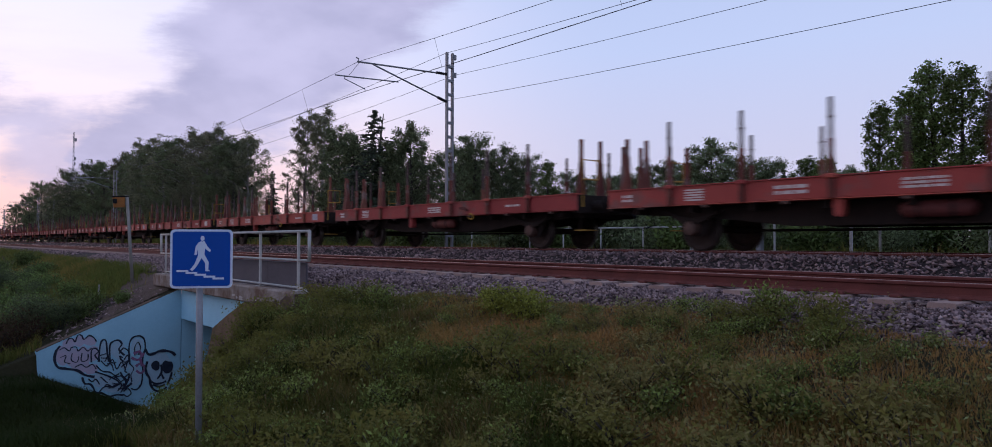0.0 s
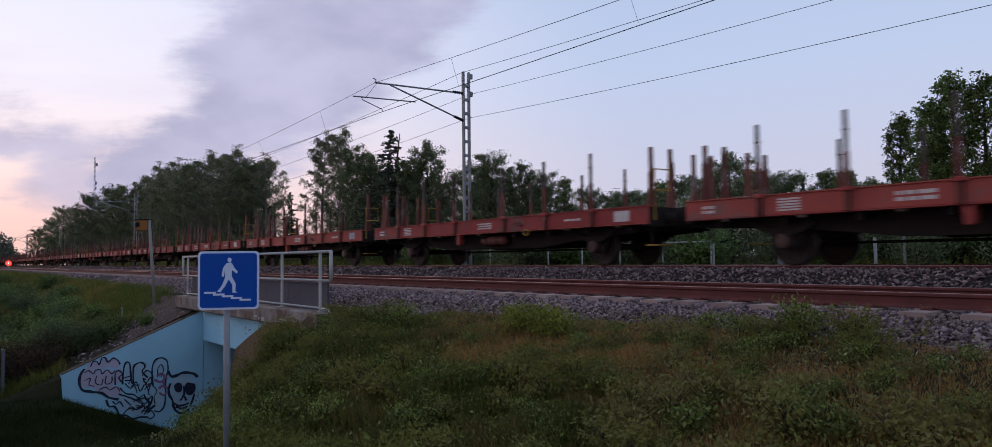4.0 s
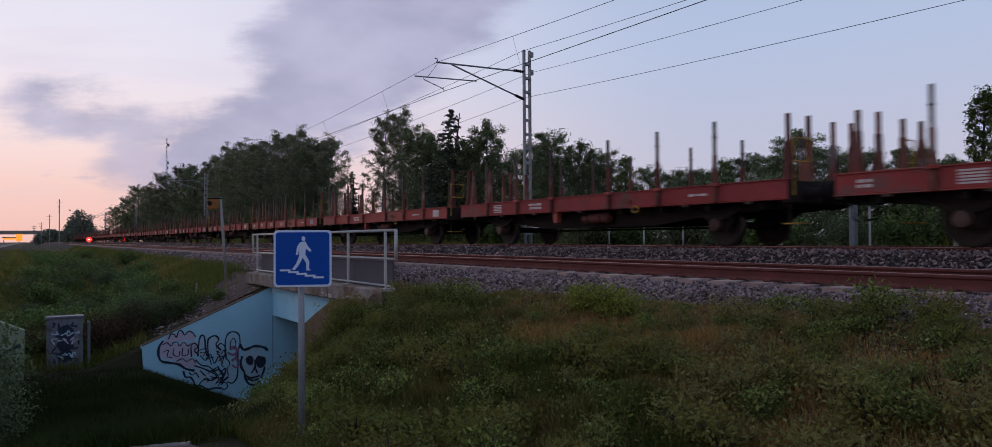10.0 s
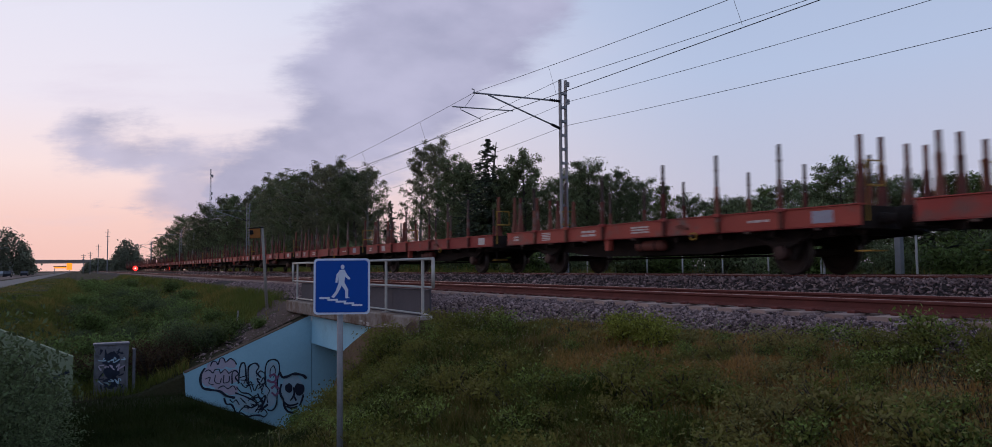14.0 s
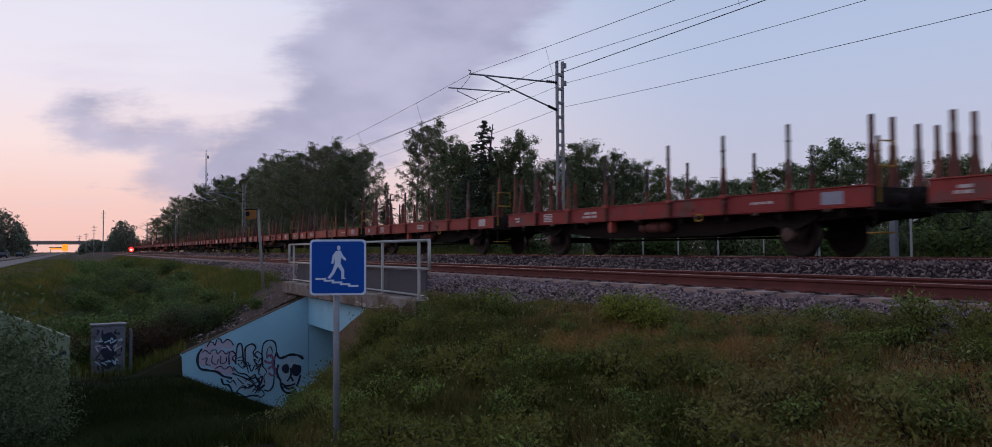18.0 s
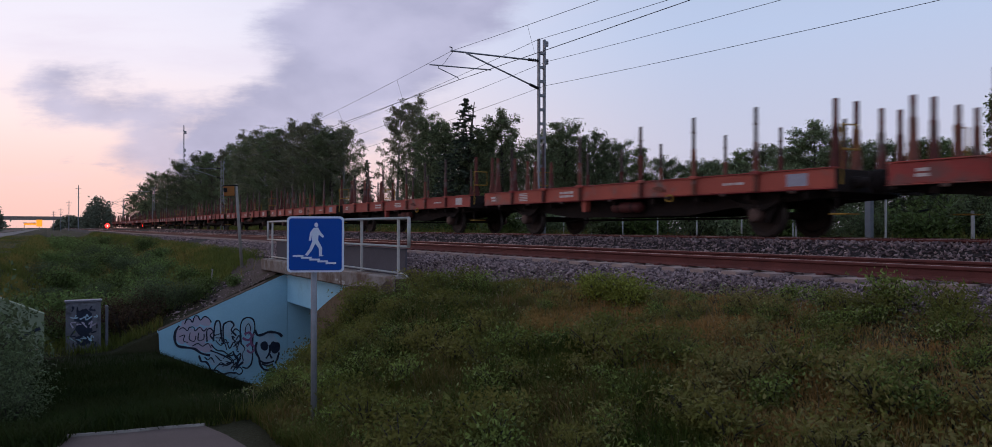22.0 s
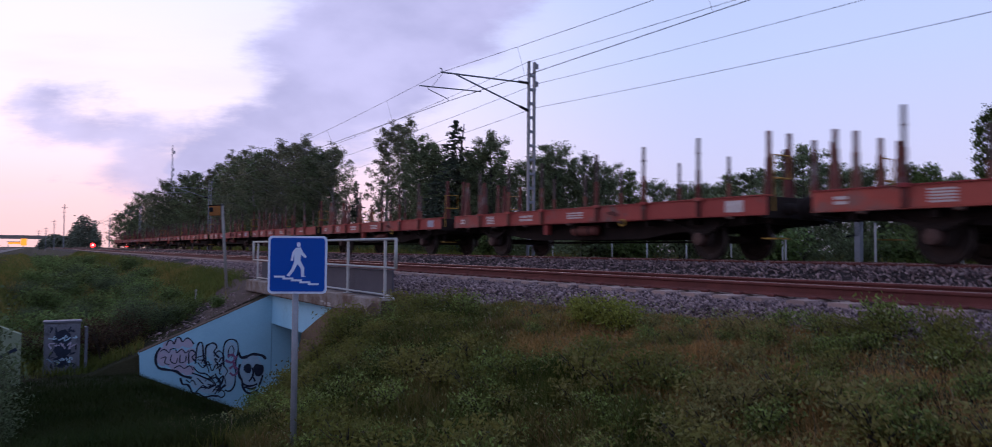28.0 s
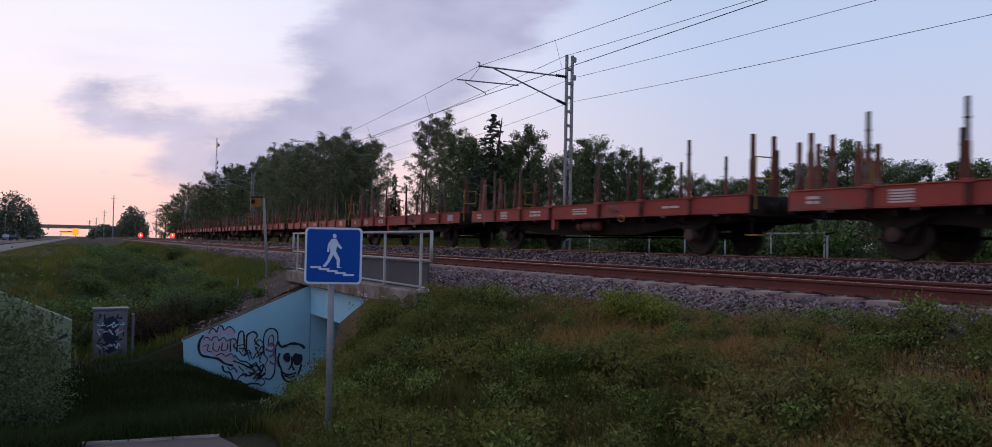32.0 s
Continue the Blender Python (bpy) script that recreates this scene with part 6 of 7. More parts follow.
TREES_MID = [("alder", 28.6, 21.2, 4.2, 1.6), ("alder", 28.2, 17.0, 4.0, 1.5), ("alder", 29.5, 25.6, 4.0, 1.6), ("alder", 30, 27.6, 4.2, 1.5), ("alder", 30.5, 22.3, 4.0, 1.6), ("aspen", 29, 15.6, 4.0, 1.4), ("aspen", 28, 14.2, 3.8, 1.4), ("alder", 31, 57.5, 9.0, 1.2), ("alder", 31, 52.5, 8.0, 1.2), ("alder", 31, 47.8, 7.0, 1.25), ("alder", 32, 44.5, 6.6, 1.25), ("alder", 31, 40.6, 6.4, 1.2), ("alder", 32, 37.6, 5.6, 1.3), ("birch", 28, 63.5, 12.6, 0.95), ("birch", 28, 59.8, 12.4, 1.0), ("alder", 27, 54.5, 9.9, 1.1), ("alder", 26, 49.6, 8.5, 1.15), ("spruce", 25.2, 45.2, 9.95, 1.45), ("alder", 26, 44.0, 7.6, 1.1), ("alder", 26, 41.6, 8.5, 1.05), ("alder", 28, 39.6, 7.0, 1.1),
             ("alder", 27, 36.2, 7.2, 1.1), ("alder", 28, 34.6, 6.4, 1.0), ("alder", 30, 34.9, 6.0, 1.1), ("aspen", 30, 32.7, 5.4, 1.1), ("alder", 32, 32.6, 4.9, 1.2), ("alder", 32, 30.6, 4.4, 1.2), ("alder", 32, 28.8, 4.2, 1.2), ("aspen", 32, 27.0, 4.8, 1.2),
             ("alder", 30, 23.6, 4.6, 1.5), ("alder", 28, 19.5, 5.1, 1.5), ("alder", 28.4, 18.2, 4.2, 1.4), ("spruce", 34, 19.6, 4.3, 1.0), ("aspen", 34, 18.0, 4.2, 1.1), ("alder", 34, 16.4, 4.0, 1.4),
             ("aspen", 25.5, 11.3, 5.2, 1.05), ("aspen", 26.5, 10.6, 4.2, 1.2), ("aspen", 24.3, 9.6, 5.3, 1.15), ("aspen", 24, 8.9, 5.95, 1.12), ("aspen", 24, 8.2, 5.7, 1.12), ("aspen", 24.5, 7.2, 5.1, 1.3), ("aspen", 25, 5.9, 5.7, 1.3), ("alder", 25, 4.2, 6.4, 1.3)]


def bush(name, label, h, w, mat_name, seed, n=1500, leaf=0.05, stems=9):
    rng = np.random.default_rng(seed)
    rnd = random.Random(seed)
    b = thing(name, label, "bush", "bushes by the line")
    g, tips = Geo(), []
    for i in range(stems):
        a, r = rnd.uniform(0, 6.283), rnd.uniform(0.2, 0.5) * w
        tip = (math.cos(a) * r, math.sin(a) * r, h * rnd.uniform(0.6, 1.0))
        mid = (tip[0] * 0.35, tip[1] * 0.35, tip[2] * 0.55)
        g.tube([(tip[0] * 0.05, tip[1] * 0.05, -0.05), mid, tip], 0.012 + 0.006 * h, 5, False, 0.004)
        tips += [mid, tip, tuple((q + s) / 2 for q, s in zip(mid, tip))]
    part("brushwood", g, M["bark"], b, "thin woody stems", kind="stuff")
    tips = np.array(tips)
    c = tips[rng.integers(0, len(tips), n)]
    p = c + rng.normal(size=(n, 3)) * np.array([0.17 * w, 0.17 * w, 0.15 * h])
    p[:, 2] = np.maximum(p[:, 2], 0.03)
    part("foliage", leaf_mesh("foliage", leaf_quads(p, leaf, rng, 0, 0.42), M[mat_name]), M[mat_name], b, "loose small leaves")
    return b


def bushes():
    rnd = random.Random(8)
    wil = [bush("willow_bush", "loose grey-green willow bush on the slope", 1.3, 1.3, "leaf_willow", 61, 4200, 0.035, 18), bush("willow_bush", "loose grey-green willow bush on the slope", 1.1, 1.5, "leaf_willow", 62, 4200, 0.035, 18)]
    dark = [bush("leafy_bush", "dense dark green bush", 1.4, 1.8, "leaf_dark", 63, 4000, 0.05, 14), bush("leafy_bush", "dense green bush on the bank", 1.0, 1.4, "leaf_mid", 64, 1900, 0.068, 12)]
    weed = [bush("weed_clump", "leafy green weeds on the embankment", 0.55, 0.8, "herb", 65, 900, 0.035, 12), bush("weed_clump", "leafy green weeds on the embankment", 0.42, 0.7, "leaf_weed", 66, 800, 0.032, 10)]
    brown = [bush("withered_bush", "withered reddish-brown brush in the ditch", 1.0, 1.3, "leaf_brown", 68, 1500, 0.035, 22)]
    gold = [bush("yellow_shrub", "small yellow-green shrub at the ballast edge", 0.52, 0.75, "leaf_yellow", 67, 1500, 0.032, 12)]
    used = set()

    def put(lst, x, y, s, z=None):
        p = next((q for q in lst if q not in used), None) or lst[rnd.randrange(len(lst))]
        zz = (float(ground_z(x, y)) if z is None else z) - 0.03
        m = pose(x, y, zz, 0, 0, rnd.uniform(0, 360)) @ Matrix.Diagonal((s, s, s * rnd.uniform(0.85, 1.15), 1))
        set_copy(p, m, used)

    for x, y, s in ((-1.25, 14.6, 1.35), (-1.05, 15.8, 1.2), (-1.7, 15.4, 1.7), (-1.5, 17.0, 1.5), (-2.2, 18.5, 1.7), (-0.85, 13.4, 0.95), (-2.4, 16.6, 1.7), (-1.4, 13.2, 1.2), (-0.9, 17.6, 0.9), (-0.45, 12.2, 0.7), (-2.2, 21.2, 1.3), (-3.0, 21.6, 1.5), (-0.9, 19.6, 0.9), (-0.75, 20.6, 0.8), (-1.5, 20.0, 1.1)):
        put(wil, x, y, s)
    for x, y, s in ((4.1, 25.6, 0.75), (4.6, 26.6, 0.7), (3.2, 26.2, 0.8), (2.3, 26.4, 1.1), (1.9, 28.0, 1.2), (2.8, 29.5, 1.1), (0.4, 27.5, 1.0), (-0.9, 26.5, 0.9), (1.0, 31.0, 1.3), (3.4, 32.0, 1.0), (-0.6, 30, 1.0), (4.6, 30.5, 0.8), (2.4, 35, 1.2), (0.5, 37, 1.2), (4.0, 38, 1.0), (1.5, 43, 1.2), (3.6, 46, 1.0), (5.0, 42, 0.7), (-1.0, 24.6, 0.8), (5.2, 24.9, 0.45)):
        put(dark[1:], x, y, s * 0.8)
    for k in range(70):
        y = rnd.uniform(25.2, 48)
        put(dark[1:] if rnd.random() < 0.6 else wil, rnd.uniform(-0.4, min(5.6, 3.2 + 0.09 * (y - 25) + 0.8)), y, rnd.uniform(0.45, 0.85))
    for x, y, s in ((5.35, 18.3, 0.62), (5.15, 18.9, 0.6), (4.9, 18.2, 0.55), (5.5, 17.7, 0.45)):
        put(dark[1:], x, y, s)
    for k in range(16):
        put(weed, rnd.uniform(6.7, 7.35), rnd.uniform(2.6, 5.6), rnd.uniform(0.30, 0.52))
    for k in range(26):
        put(dark[1:], rnd.uniform(0.5, 6.0), rnd.uniform(48, 110), rnd.uniform(0.7, 1.1))
    for x, y, s in ((6.6, 11.9, 0.75), (6.5, 11.2, 0.8), (6.3, 12.4, 0.75), (6.6, 12.9, 0.7), (6.3, 13.3, 0.8), (5.9, 12.2, 0.7), (6.0, 13.0, 0.7), (5.6, 13.8, 0.8), (5.3, 15.0, 0.5), (5.3, 16.8, 0.45), (5.6, 17.6, 0.5), (5.9, 18.4, 0.45), (5.0, 16.2, 0.4), (5.7, 18.6, 0.4), (5.0, 14.2, 0.5), (4.7, 14.9, 0.45), (4.3, 14.3, 0.45), (5.2, 15.3, 0.5), (7.35, 5.5, 0.5), (7.3, 5.0, 0.6), (7.5, 4.6, 0.6), (7.2, 4.3, 0.65), (7.6, 4.1, 0.55), (7.3, 3.7, 0.6), (7.0, 5.9, 0.45), (7.1, 6.7, 0.38), (6.9, 3.4, 0.6), (7.7, 3.6, 0.7), (7.8, 4.2, 0.7), (7.6, 4.7, 0.65), (7.9, 3.8, 0.75), (7.4, 4.3, 0.8), (7.7, 4.4, 0.75), (7.5, 3.9, 0.8), (6.5, 6.3, 0.4), (3.9, 13.1, 0.6), (3.4, 12.4, 0.7), (6.3, 3.0, 0.5), (6.0, 10.6, 0.6)):
        put(weed, x, y, s)
    for x, y, s in ((6.8, 8.3, 0.75), (6.85, 7.9, 0.88), (6.75, 7.5, 0.82), (6.95, 8.6, 0.55)):
        put(gold, x, y, s)
    for x, y, s in ((1.95, 25.0, 1.0), (2.5, 24.9, 1.0), (1.7, 25.8, 1.1), (2.9, 25.6, 0.9), (2.2, 26.0, 1.1), (5.75, 20.3, 0.5), (0.3, 25.6, 1.0)):
        put(brown, x, y, s)
    for k in range(300):
        x, y = rnd.uniform(1.9, 6.9), rnd.uniform(1.2, 16.5)
        if y < 9.3 and x < 2.5:
            x += 0.8
        if not low_edge(x, y):
            x += 1.6
        put(weed, x, y, rnd.uniform(0.35, 0.85) * (1 if x < 5.8 else 0.6))
    for k in range(60):
        put(dark, rnd.uniform(19.8, 24.5), rnd.uniform(2, 75), rnd.uniform(0.8, 1.7))


def blades(name, label, boxes, height, width, material, seed, keep=None, lean=0.55):
    """Grass: bent tapering blades on the ground, joined."""
    rng = np.random.default_rng(seed)
    xs, ys, hs = [], [], []
    for x0, x1, y0, y1, n, k in boxes:
        xs.append(rng.uniform(x0, x1, n)), ys.append(rng.uniform(y0, y1, n)), hs.append(np.full(n, k))
    x, y, k = np.concatenate(xs), np.concatenate(ys), np.concatenate(hs)
    if keep is not None:
        ok = keep(x, y)
        x, y, k = x[ok], y[ok], k[ok]
    n = len(x)
    tuft = 0.45 + 0.55 * (wobble(x, y, 2.6, 5.0) * 0.5 + 0.5) + 0.45 * (wobble(x, y, 7.3, 2.0) * 0.5 + 0.5)
    h = height * k * tuft * rng.uniform(0.45, 1.35, n) * np.where((x < -1.5) & (y > 23), 0.3, 1) * np.where((x > 5.5) & (x < 7.4) & (y < 14), np.clip(1 - 0.38 * (x - 5.5), 0.35, 1), 1) * np.where((x > 5.3) & (y > 13.3) & (y < 23), 0.35, 1) * np.where((x > 2.2) & (x < 4.8) & (y > 9.8) & (y < 20), 0.55, 1)
    z = ground_z(x, y) - 0.015
    a = rng.uniform(0, 6.283, n)
    dx, dy = np.cos(a), np.sin(a)
    b = a + rng.uniform(0.9, 2.2, n)
    bend = h * lean * rng.uniform(0.2, 1.4, n)
    w = width * k * rng.uniform(0.6, 1.4, n)
    base = np.stack([x, y, z], 1)
    side = np.stack([dx, dy, np.zeros(n)], 1) * w[:, None]
    out = np.stack([np.cos(b), np.sin(b), np.zeros(n)], 1)
    mid = base + out * (bend * 0.35)[:, None] + np.array([0, 0, 1.0]) * (h * 0.6)[:, None]
    tip = base + out * bend[:, None] + np.array([0, 0, 1.0]) * (h * 0.95)[:, None]
    v = np.stack([base - side, base + side, mid - side * 0.7, mid + side * 0.7, tip], 1).reshape(-1, 3)
    o = 5 * np.arange(n)[:, None]
    idx = np.concatenate([o + [0, 1, 3, 2], o + [2, 3, 4]], 1).ravel()
    me = fast_mesh(name, v, idx, np.tile([4, 3], n), material)
    return tagged(new(name, me), label, "grass", kind="stuff")


def on_bank(x, y):
    path = (x < 2.05 - 0.16 * np.maximum(6.5 - y, 0)) & (x > -1.55 + 0.19 * y) & (y < 9.3 - 0.25 * (x - 0.5))
    inside = ((x > 6.12) & (y > 14.0) & (y < 26.2)) | ((x > 3.0) & (y > 23) & (y < 25.6)) | ((x > 4.2 + 0.34 * (y - 23.5) + 0.6 * wobble(x, y, 1.9, 8.0)) & (y > 23) & (y < 29.5) & (wobble(x, y, 9.0, 1.0) < 0.45)) | ((x > 3.0) & (y > 23) & (y < 27.5) & (wobble(x, y, 2.1, 6.0) > -0.25))
    return ~path & ~inside


def lush(x, y):
    """Where the lower slope carries long, darker green grass instead of the thin dry sward."""
    return x < 4.85 + 0.30 * (y - 5.0) + 0.55 * wobble(x, y, 0.9, 3.0) + 0.30 * wobble(x, y, 2.7, 6.0)


def low_edge(x, y):
    """Off the brink of the hollow, where only short grass grows."""
    return (y < 9) | (x > 2.5 + 0.29 * (y - 9))


def meadow():
    spots = [(0.4, 7.4, 0.6, 5.0, 66000, 0.8), (1.6, 7.4, 5.0, 9.5, 68000, 0.9), (1.6, 7.35, 9.5, 13.0, 36000, 1.0), (2.0, 6.5, 13, 17.6, 24000, 1.0)]
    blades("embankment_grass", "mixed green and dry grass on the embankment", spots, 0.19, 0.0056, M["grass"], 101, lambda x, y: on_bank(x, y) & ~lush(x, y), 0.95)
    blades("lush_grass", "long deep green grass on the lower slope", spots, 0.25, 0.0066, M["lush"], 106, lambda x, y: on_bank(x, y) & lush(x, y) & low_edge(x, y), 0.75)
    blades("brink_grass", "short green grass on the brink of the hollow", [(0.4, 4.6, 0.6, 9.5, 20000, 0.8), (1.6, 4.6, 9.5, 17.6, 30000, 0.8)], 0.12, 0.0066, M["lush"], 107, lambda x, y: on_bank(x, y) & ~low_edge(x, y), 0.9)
    blades("ditch_grass", "rough green grass on the bank and verge", [(-6, 6.3, 23.6, 36, 40000, 1.15), (-6, 6.5, 36, 60, 34000, 1.3), (-5.9, 6.6, 60, 150, 26000, 1.5), (6.3, 7.4, 26.6, 60, 14000, 1.0), (6.4, 7.4, 60, 150, 9000, 1.5), (-6.0, -1.0, 23.6, 46, 36000, 1.5)], 0.30, 0.009, M["grass_ditch"], 102, on_bank, 0.7)
    blades("pit_grass", "grass in the hollow by the underpass, its shade put into dark colours", [(-4.0, 0.4, 3.0, 9.3, 16000, 1.0), (-3.5, 5.2, 8.9, 17.8, 44000, 1.0), (-3.5, 5.6, 17.6, 21.0, 18000, 1.0), (-3.5, 6.0, 21.0, 23.1, 12000, 0.5)], 0.26, 0.008, M["grass_pit"], 105, on_bank, 0.8)
    blades("dry_stalks", "tall dry straw-coloured stalks among the grass", [(1.8, 7.2, 1.0, 14, 3000, 0.8), (5.8, 7.4, 2.5, 14, 1200, 1.0)], 0.40, 0.0032, M["dry"], 103, on_bank, 0.8)
    blades("back_grass", "rough grass behind the far track", [(17.2, 26, 0, 40, 16000, 1.6), (17.2, 24, 40, 110, 12000, 2.6)], 0.34, 0.008, M["grass_ditch"], 104)
    rng = np.random.default_rng(9)
    # leafy upright herbs in drifts: stems with leaves set round them, the lower ones longer
    n = 17000
    x, y = rng.uniform(1.6, 7.35, n), rng.uniform(1.0, 18.0, n)
    lump = wobble(x, y, 1.5, 9.0) + 0.6 * wobble(x, y, 4.3, 3.0)
    ok = on_bank(x, y) & low_edge(x, y) & (lump + rng.uniform(-0.45, 0.45, n) > np.where(lush(x, y), -0.15, 0.22))
    x, y, lump = x[ok], y[ok], lump[ok]
    n, per = len(x), 9
    h = (0.10 + 0.16 * np.clip(lump + 0.2, 0, 1.2)) * rng.uniform(0.6, 1.5, n) * np.where((x > 6.6) & (y > 5.2), 0.55, 1) * np.where((x > 4.8) & (y > 13.3), 0.6, 1)
    f = np.linspace(0.25, 1.0, per)[None] + rng.uniform(-0.05, 0.05, (n, per))
    sway = rng.normal(size=(n, 2)) * 0.22
    a = rng.uniform(0, 6.283, (n, 1)) + 2.4 * np.arange(per)[None]
    out = np.stack([np.cos(a), np.sin(a), rng.uniform(0.1, 0.9, (n, per))], -1)
    size = (0.030 + 0.11 * h[:, None]) * np.where(lush(x, y), 1.0, 0.66)[:, None] * (1.15 - 0.6 * f) * rng.uniform(0.7, 1.3, (n, per))
    root = np.stack([x[:, None] + sway[:, :1] * h[:, None] * f, y[:, None] + sway[:, 1:] * h[:, None] * f, ground_z(x, y)[:, None] + h[:, None] * f], -1)
    tip = root + out * size[..., None]
    across = np.stack([-np.sin(a), np.cos(a), rng.uniform(-0.3, 0.3, (n, per))], -1) * (size * 0.24)[..., None]
    mid = root * 0.5 + tip * 0.5 + np.array((0, 0, 0.12)) * size[..., None]
    quad = np.stack([root, mid + across, tip, mid - across], 2)
    in_lush = lush(x, y)
    me = leaf_mesh("herb_leaves", quad[~in_lush].reshape(-1, 3), M["herb"])
    tagged(new("lush_herbs", leaf_mesh("lush_herbs", quad[in_lush].reshape(-1, 3), M["herb_lush"])), "leafy deep green herbs on the lower slope", "weeds", kind="stuff")
    # thin scatter of pale leaves: leaf highlights put into their colour
    c = np.stack([7.3 - 5.0 * rng.uniform(0, 1, 420) ** 1.6, rng.uniform(1.5, 13.8, 420)], 1)
    i = rng.integers(0, 420, 7000)
    px, py = c[i, 0] + rng.normal(0, 0.10, 7000), c[i, 1] + rng.normal(0, 0.12, 7000)
    ok = on_bank(px, py) & (px < 7.3)
    px, py = px[ok], py[ok]
    pale = np.stack([px, py, ground_z(px, py) + rng.uniform(0.06, 0.24, len(px))], 1)
    tagged(new("pale_leaves", leaf_mesh("pale_leaves", leaf_quads(pale, 0.020, rng, 0.2, 0.45), M["leaf_pale"])), "pale weed leaves that stand in for leaf highlights on the embankment", "weeds", kind="stuff")
    tagged(new("herb_leaves", me), "small broad weed leaves among the grass", "weeds", kind="stuff")


# ---------------------------------------------------------------- distance
def distance_things():
    # road bridge across the line
    b = thing("road_overpass", "dark concrete road bridge far down the line", "bridge", at=(0, 600, 0))
    part("deck", Geo().box(-60, 26, -4, 4, 5.6, 7.2, 0.1), M["concrete"], b)
    part("parapet", Geo().box(-60, 26, -4.2, -4.0, 7.2, 8.1, 0.05), M["concrete"], b)
    for x in (-52, -30, 8, 22):
        part("pier", Geo().box(x - 0.6, x + 0.6, -3, 3, -1.2, 5.6, 0.1), M["concrete"], b)
    s = thing("lit_canopy", "amber-lit canopy far down the road", "canopy", at=(-8, 430, -1.0))
    part("roof", Geo().box(-2.2, 3.4, -2, 2, 3.45, 3.8, 0.1), M["roof_dark"], s)
    part("light_band", Geo().box(-1.7, 3.4, -2.1, -2.01, 2.6, 3.4), M["amber_lamp"], s, "glowing amber band")
    part("light_box", Geo().box(3.5, 6.0, -2.1, -1.2, 1.9, 5.3, 0.1), M["amber_lamp"], s, "glowing amber box")
    for x in (-1.6, 4.7):
        part("column", Geo().box(x - 0.15, x + 0.15, -0.15, 0.15, 0, 3.45 if x < 0 else 1.9), M["galv"], s)
    # radio mast over the grove
    t = thing("radio_mast", "tall thin lattice radio mast behind the trees", "radio mast", at=(39.8, 270, 0))
    for a in range(3):
        x, y = 0.32 * math.cos(a * 2.094), 0.32 * math.sin(a * 2.094)
        part("leg", Geo().tube([(x, y, 0), (x * 0.6, y * 0.6, 35.5)], 0.06, 6), M["galv"], t)
    for z in np.arange(2, 35, 1.5):
        q = 0.32 * (1 - 0.4 * z / 35.5)
        part("brace", Geo().tube([(q, 0, z), (-q * 0.5, q * 0.866, z + 0.7), (-q * 0.5, -q * 0.866, z), (q, 0, z + 0.7)], 0.05, 4, False), M["galv"], t)
    for z, q in ((32.6, 0.9), (26.5, 0.7), (24.8, 0.6)):
        part("antenna", Geo().box(0.2, q, -0.2, 0.2, z, z + 1.0, 0.05), M["galv"], t)
    # masts and lamps down the line
    for x, y, h, w in ((9.5, 300, 16.4, 0.22), (6.8, 310, 11.2, 0.16), (4.4, 320, 8.6, 0.15), (2.2, 330, 7.8, 0.15), (23.9, 300, 12, 0.16)):
        p = thing("line_mast", "distant dark mast beside the line", "mast", "distant masts", at=(x, y, -1))
        part("shaft", Geo().tube([(0, 0, 0), (0, 0, h)], w, 6, r1=w * 0.7), M["galv"], p)
        for q in range(3):
            part("crossarm", Geo().box(-0.9 + 0.25 * q, 0.9 - 0.25 * q, -0.06, 0.06, h * (0.93 - 0.1 * q), h * (0.93 - 0.1 * q) + 0.12), M["galv"], p)
    for k in range(7):
        y = 90 + 38 * k
        l = thing("street_lamp", "thin grey street lamp with a curved arm", "street lamp", "street lamps along the road", at=(-21.5, y, -1))
        part("pole", Geo().tube([(0, 0, 0), (0, 0, 8), (0.3, 0, 8.6), (1.8, 0, 8.9)], 0.07, 6), M["galv"], l)
        part("lamp_head", Geo().box(1.6, 2.3, -0.12, 0.12, 8.85, 8.97, 0.03), M["galv"], l)
    h = thing("roadside_house", "pale gabled house beside the road", "house", at=(-25.6, 345, -1))
    part("wall", Geo().prism([(-4, 0), (4, 0), (4, 4.2), (0, 6.4), (-4, 4.2)], "y", -5, 5), M["render_white"], h, "pale rendered walls")
    part("roof", Geo().prism([(-4.5, 4.0), (0, 6.5), (4.5, 4.0), (4.5, 4.25), (0, 6.8), (-4.5, 4.25)], "y", -5.4, 5.4), M["roof_dark"], h, "dark sheet roof")
    for x in (-2, 1.5):
        wd = part("window", Geo().box(x, x + 1.1, -5.06, -5.001, 1.4, 2.7, 0.02), M["render_white"], h)
        part("pane", Geo().box(x + 0.08, x + 1.02, -5.08, -5.062, 1.48, 2.62), M["glass_dark"], wd)
    for x, y, mt, lab in ((-16.5, 225, "car_light", "silver parked car by the road"), (-14.6, 214, "car_dark", "dark parked car by the road"), (-18.0, 240, "car_light", "pale parked car by the road"), (-13.0, 250, "car_dark", "dark car on the road")):
        c = thing("parked_car", lab, "car", at=(x, y, -1))
        part("body", Geo().prism([(-2.1, 0.3), (2.1, 0.3), (2.15, 0.8), (1.3, 0.95), (0.7, 1.42), (-1.1, 1.45), (-1.9, 0.98), (-2.15, 0.85)], "x", -0.85, 0.85), M[mt], c)
        part("side_window", Geo().prism([(-1.55, 0.98), (1.05, 0.98), (0.6, 1.36), (-1.05, 1.38)], "x", 0.851, 0.86), M["glass_dark"], c)
        for yy in (-1.3, 1.3):
            for xx in (-0.78, 0.78):
                wh = part("wheel", Geo().lathe([(-0.1, 0.30), (0.1, 0.30)], "x", 14, (xx, yy, 0.30)), M["black"], c)
    # far woods
    rng = np.random.default_rng(33)
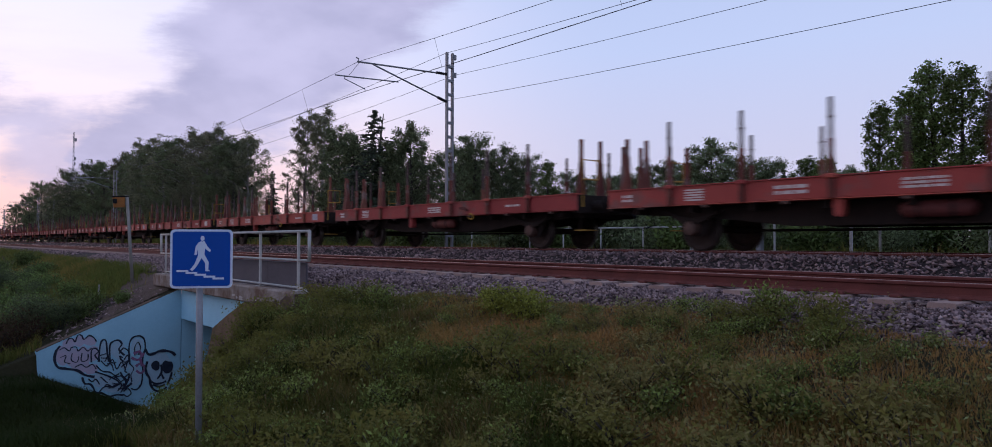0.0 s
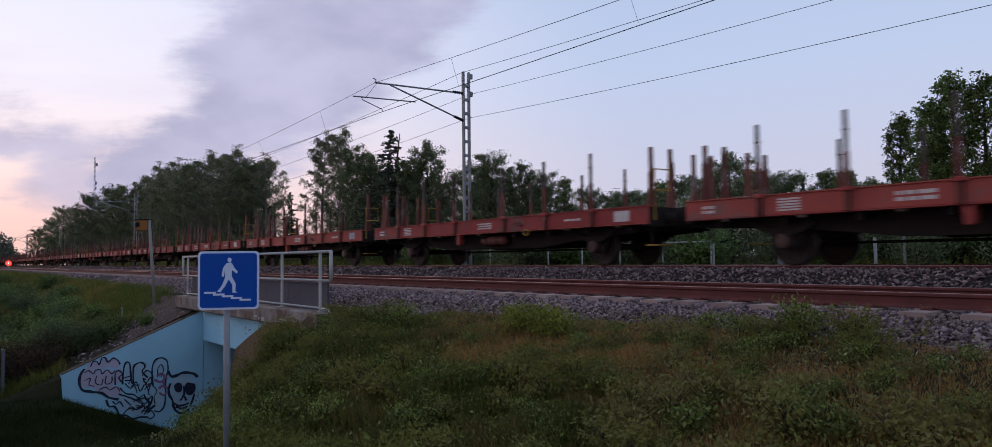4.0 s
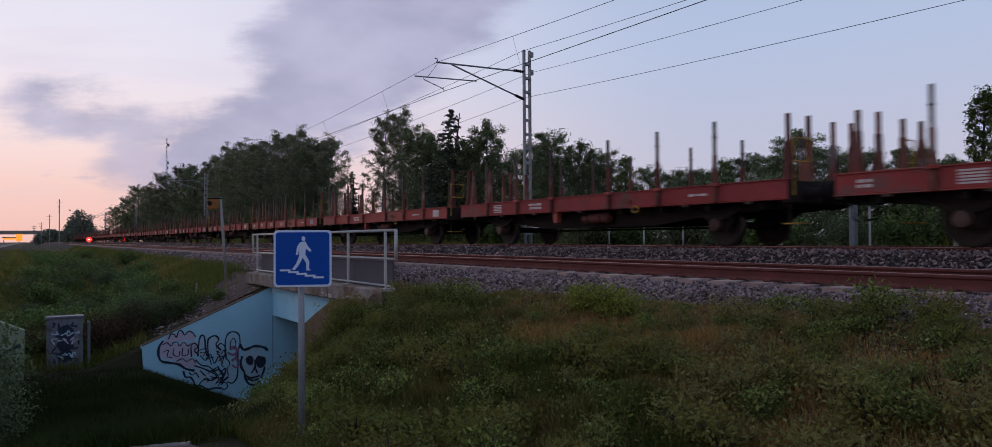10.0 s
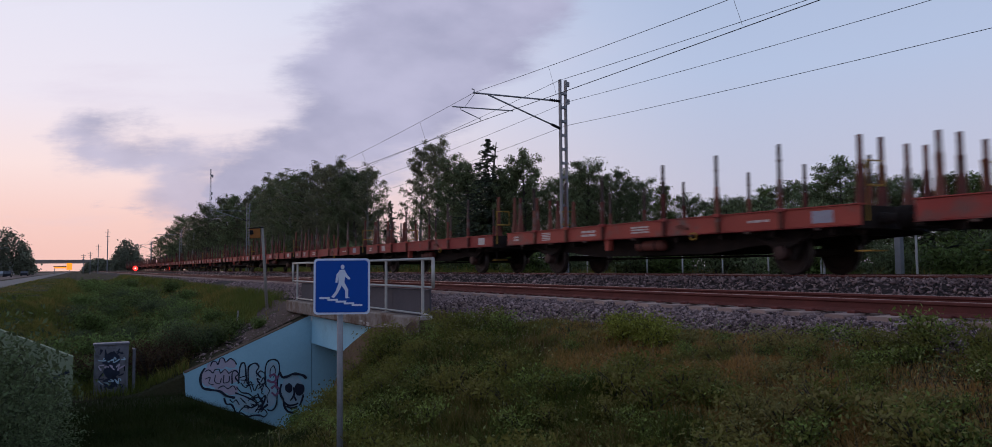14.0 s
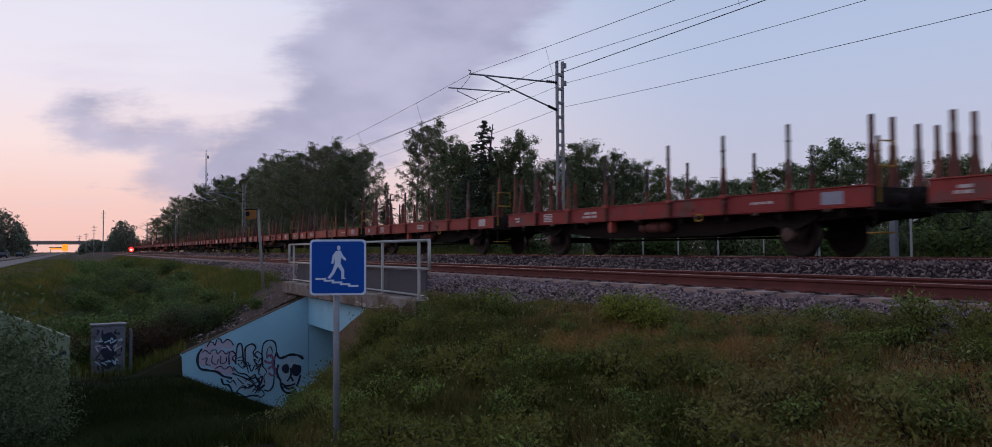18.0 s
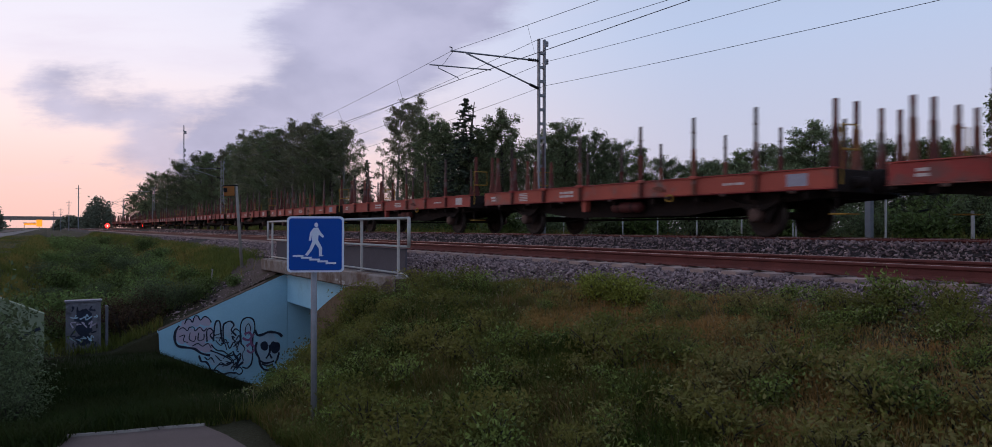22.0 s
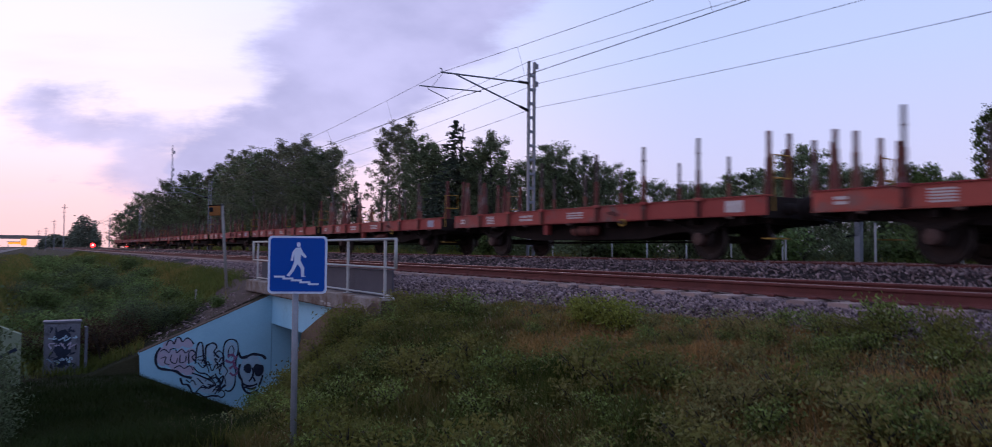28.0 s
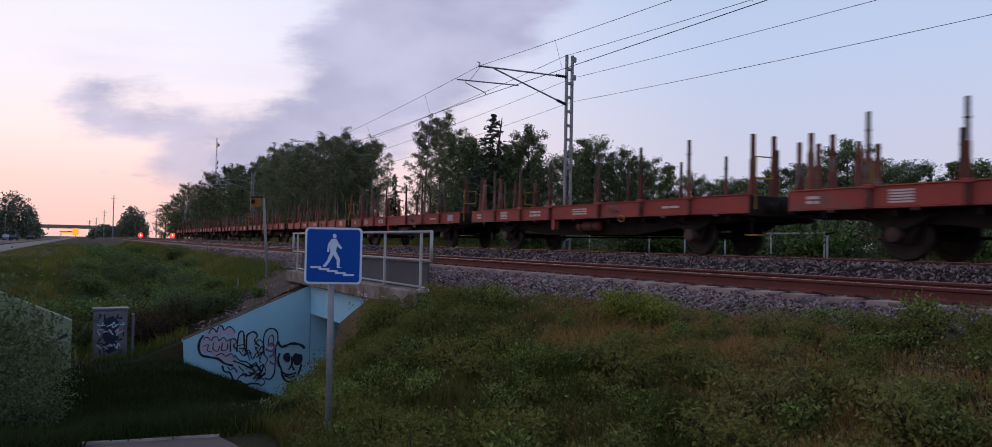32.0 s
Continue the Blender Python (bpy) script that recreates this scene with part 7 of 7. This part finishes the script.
    lumps = []
    for x0, x1, y0, y1, n, hh in ((12, 23, 315, 345, 9000, 13.5), (-27, -14, 290, 312, 9500, 15.5), (-42, -26, 300, 330, 5000, 16.0), (-60, -20, 420, 560, 5200, 8.5), (4, 22, 520, 590, 3600, 9.0), (-160, -60, 380, 600, 6000, 12)):
        c = np.stack([rng.uniform(x0, x1, 60), rng.uniform(y0, y1, 60)], 1)
        top = hh * rng.uniform(0.55, 1.0, 60) * (1 - 0.75 * (np.abs((c[:, 0] - (x0 + x1) / 2) / (x1 - x0) * 2)) ** 2.5)
        i = rng.integers(0, 60, n)
        sp = (x1 - x0) * 0.055
        p = np.stack([c[i, 0] + rng.normal(0, sp, n), c[i, 1] + rng.normal(0, sp, n), -1 + (top[i] + 1) * rng.uniform(0, 1, n) ** 0.8], 1)
        lumps.append(leaf_quads(p, 0.36 if y0 < 350 else 0.75, rng, 0, 0.7))
    me = leaf_mesh("far_woods", np.concatenate(lumps), M["far_green"])
    tagged(new("far_woods", me), "distant clumps of trees at the horizon, haze put into their colour", "woods", kind="stuff")


# ---------------------------------------------------------------- build all
underpass()
bare_bank()
wing_walls()
railing()
underpass_sign()
cabinet()
lineside_post()
signal(11.0, 177.0, 0.83, -0.25)
signal(16.85, 171.0, 0.95, -0.1)
mast = catenary_mast(MAST_Y)
for k_ in (1, 2, 3):
    catenary_mast(MAST_Y + SPAN * k_, mast)
catenary_mast(MAST_Y - SPAN, mast)
wires()
pipe_fence()
train()
distance_things()
woods()
bushes()
meadow()
ballast()
sleepers()


def motions():
    times = [i * 0.8 for i in range(41)]
    for w, c in WAGONS:
        walk(w, [(t, pose(FAR_TRACK, c - glide(t) + RUN_FIX(t), FAR_RISE)) for t in times])
    for i, (a, y) in enumerate(WHEELSETS):
        rows = []
        for k in range(481):
            t = k / 15
            rows.append((t, pose(0, y, 0.46, math.degrees(glide(t) / 0.46), 0, 0)))
        walk(a, rows)


def RUN_FIX(t):
    """Small departures from an even braking."""
    return float(np.interp(t, [0, 2, 6, 8, 10, 13, 16, 19, 21, 23, 24, 27, 29, 31, 32], [-0.33, -0.1, 0.0, 0.03, 0.08, 0.14, -0.02, -0.05, 0.0, -0.14, -0.12, -0.14, -0.18, -0.2, -0.24]))


motions()
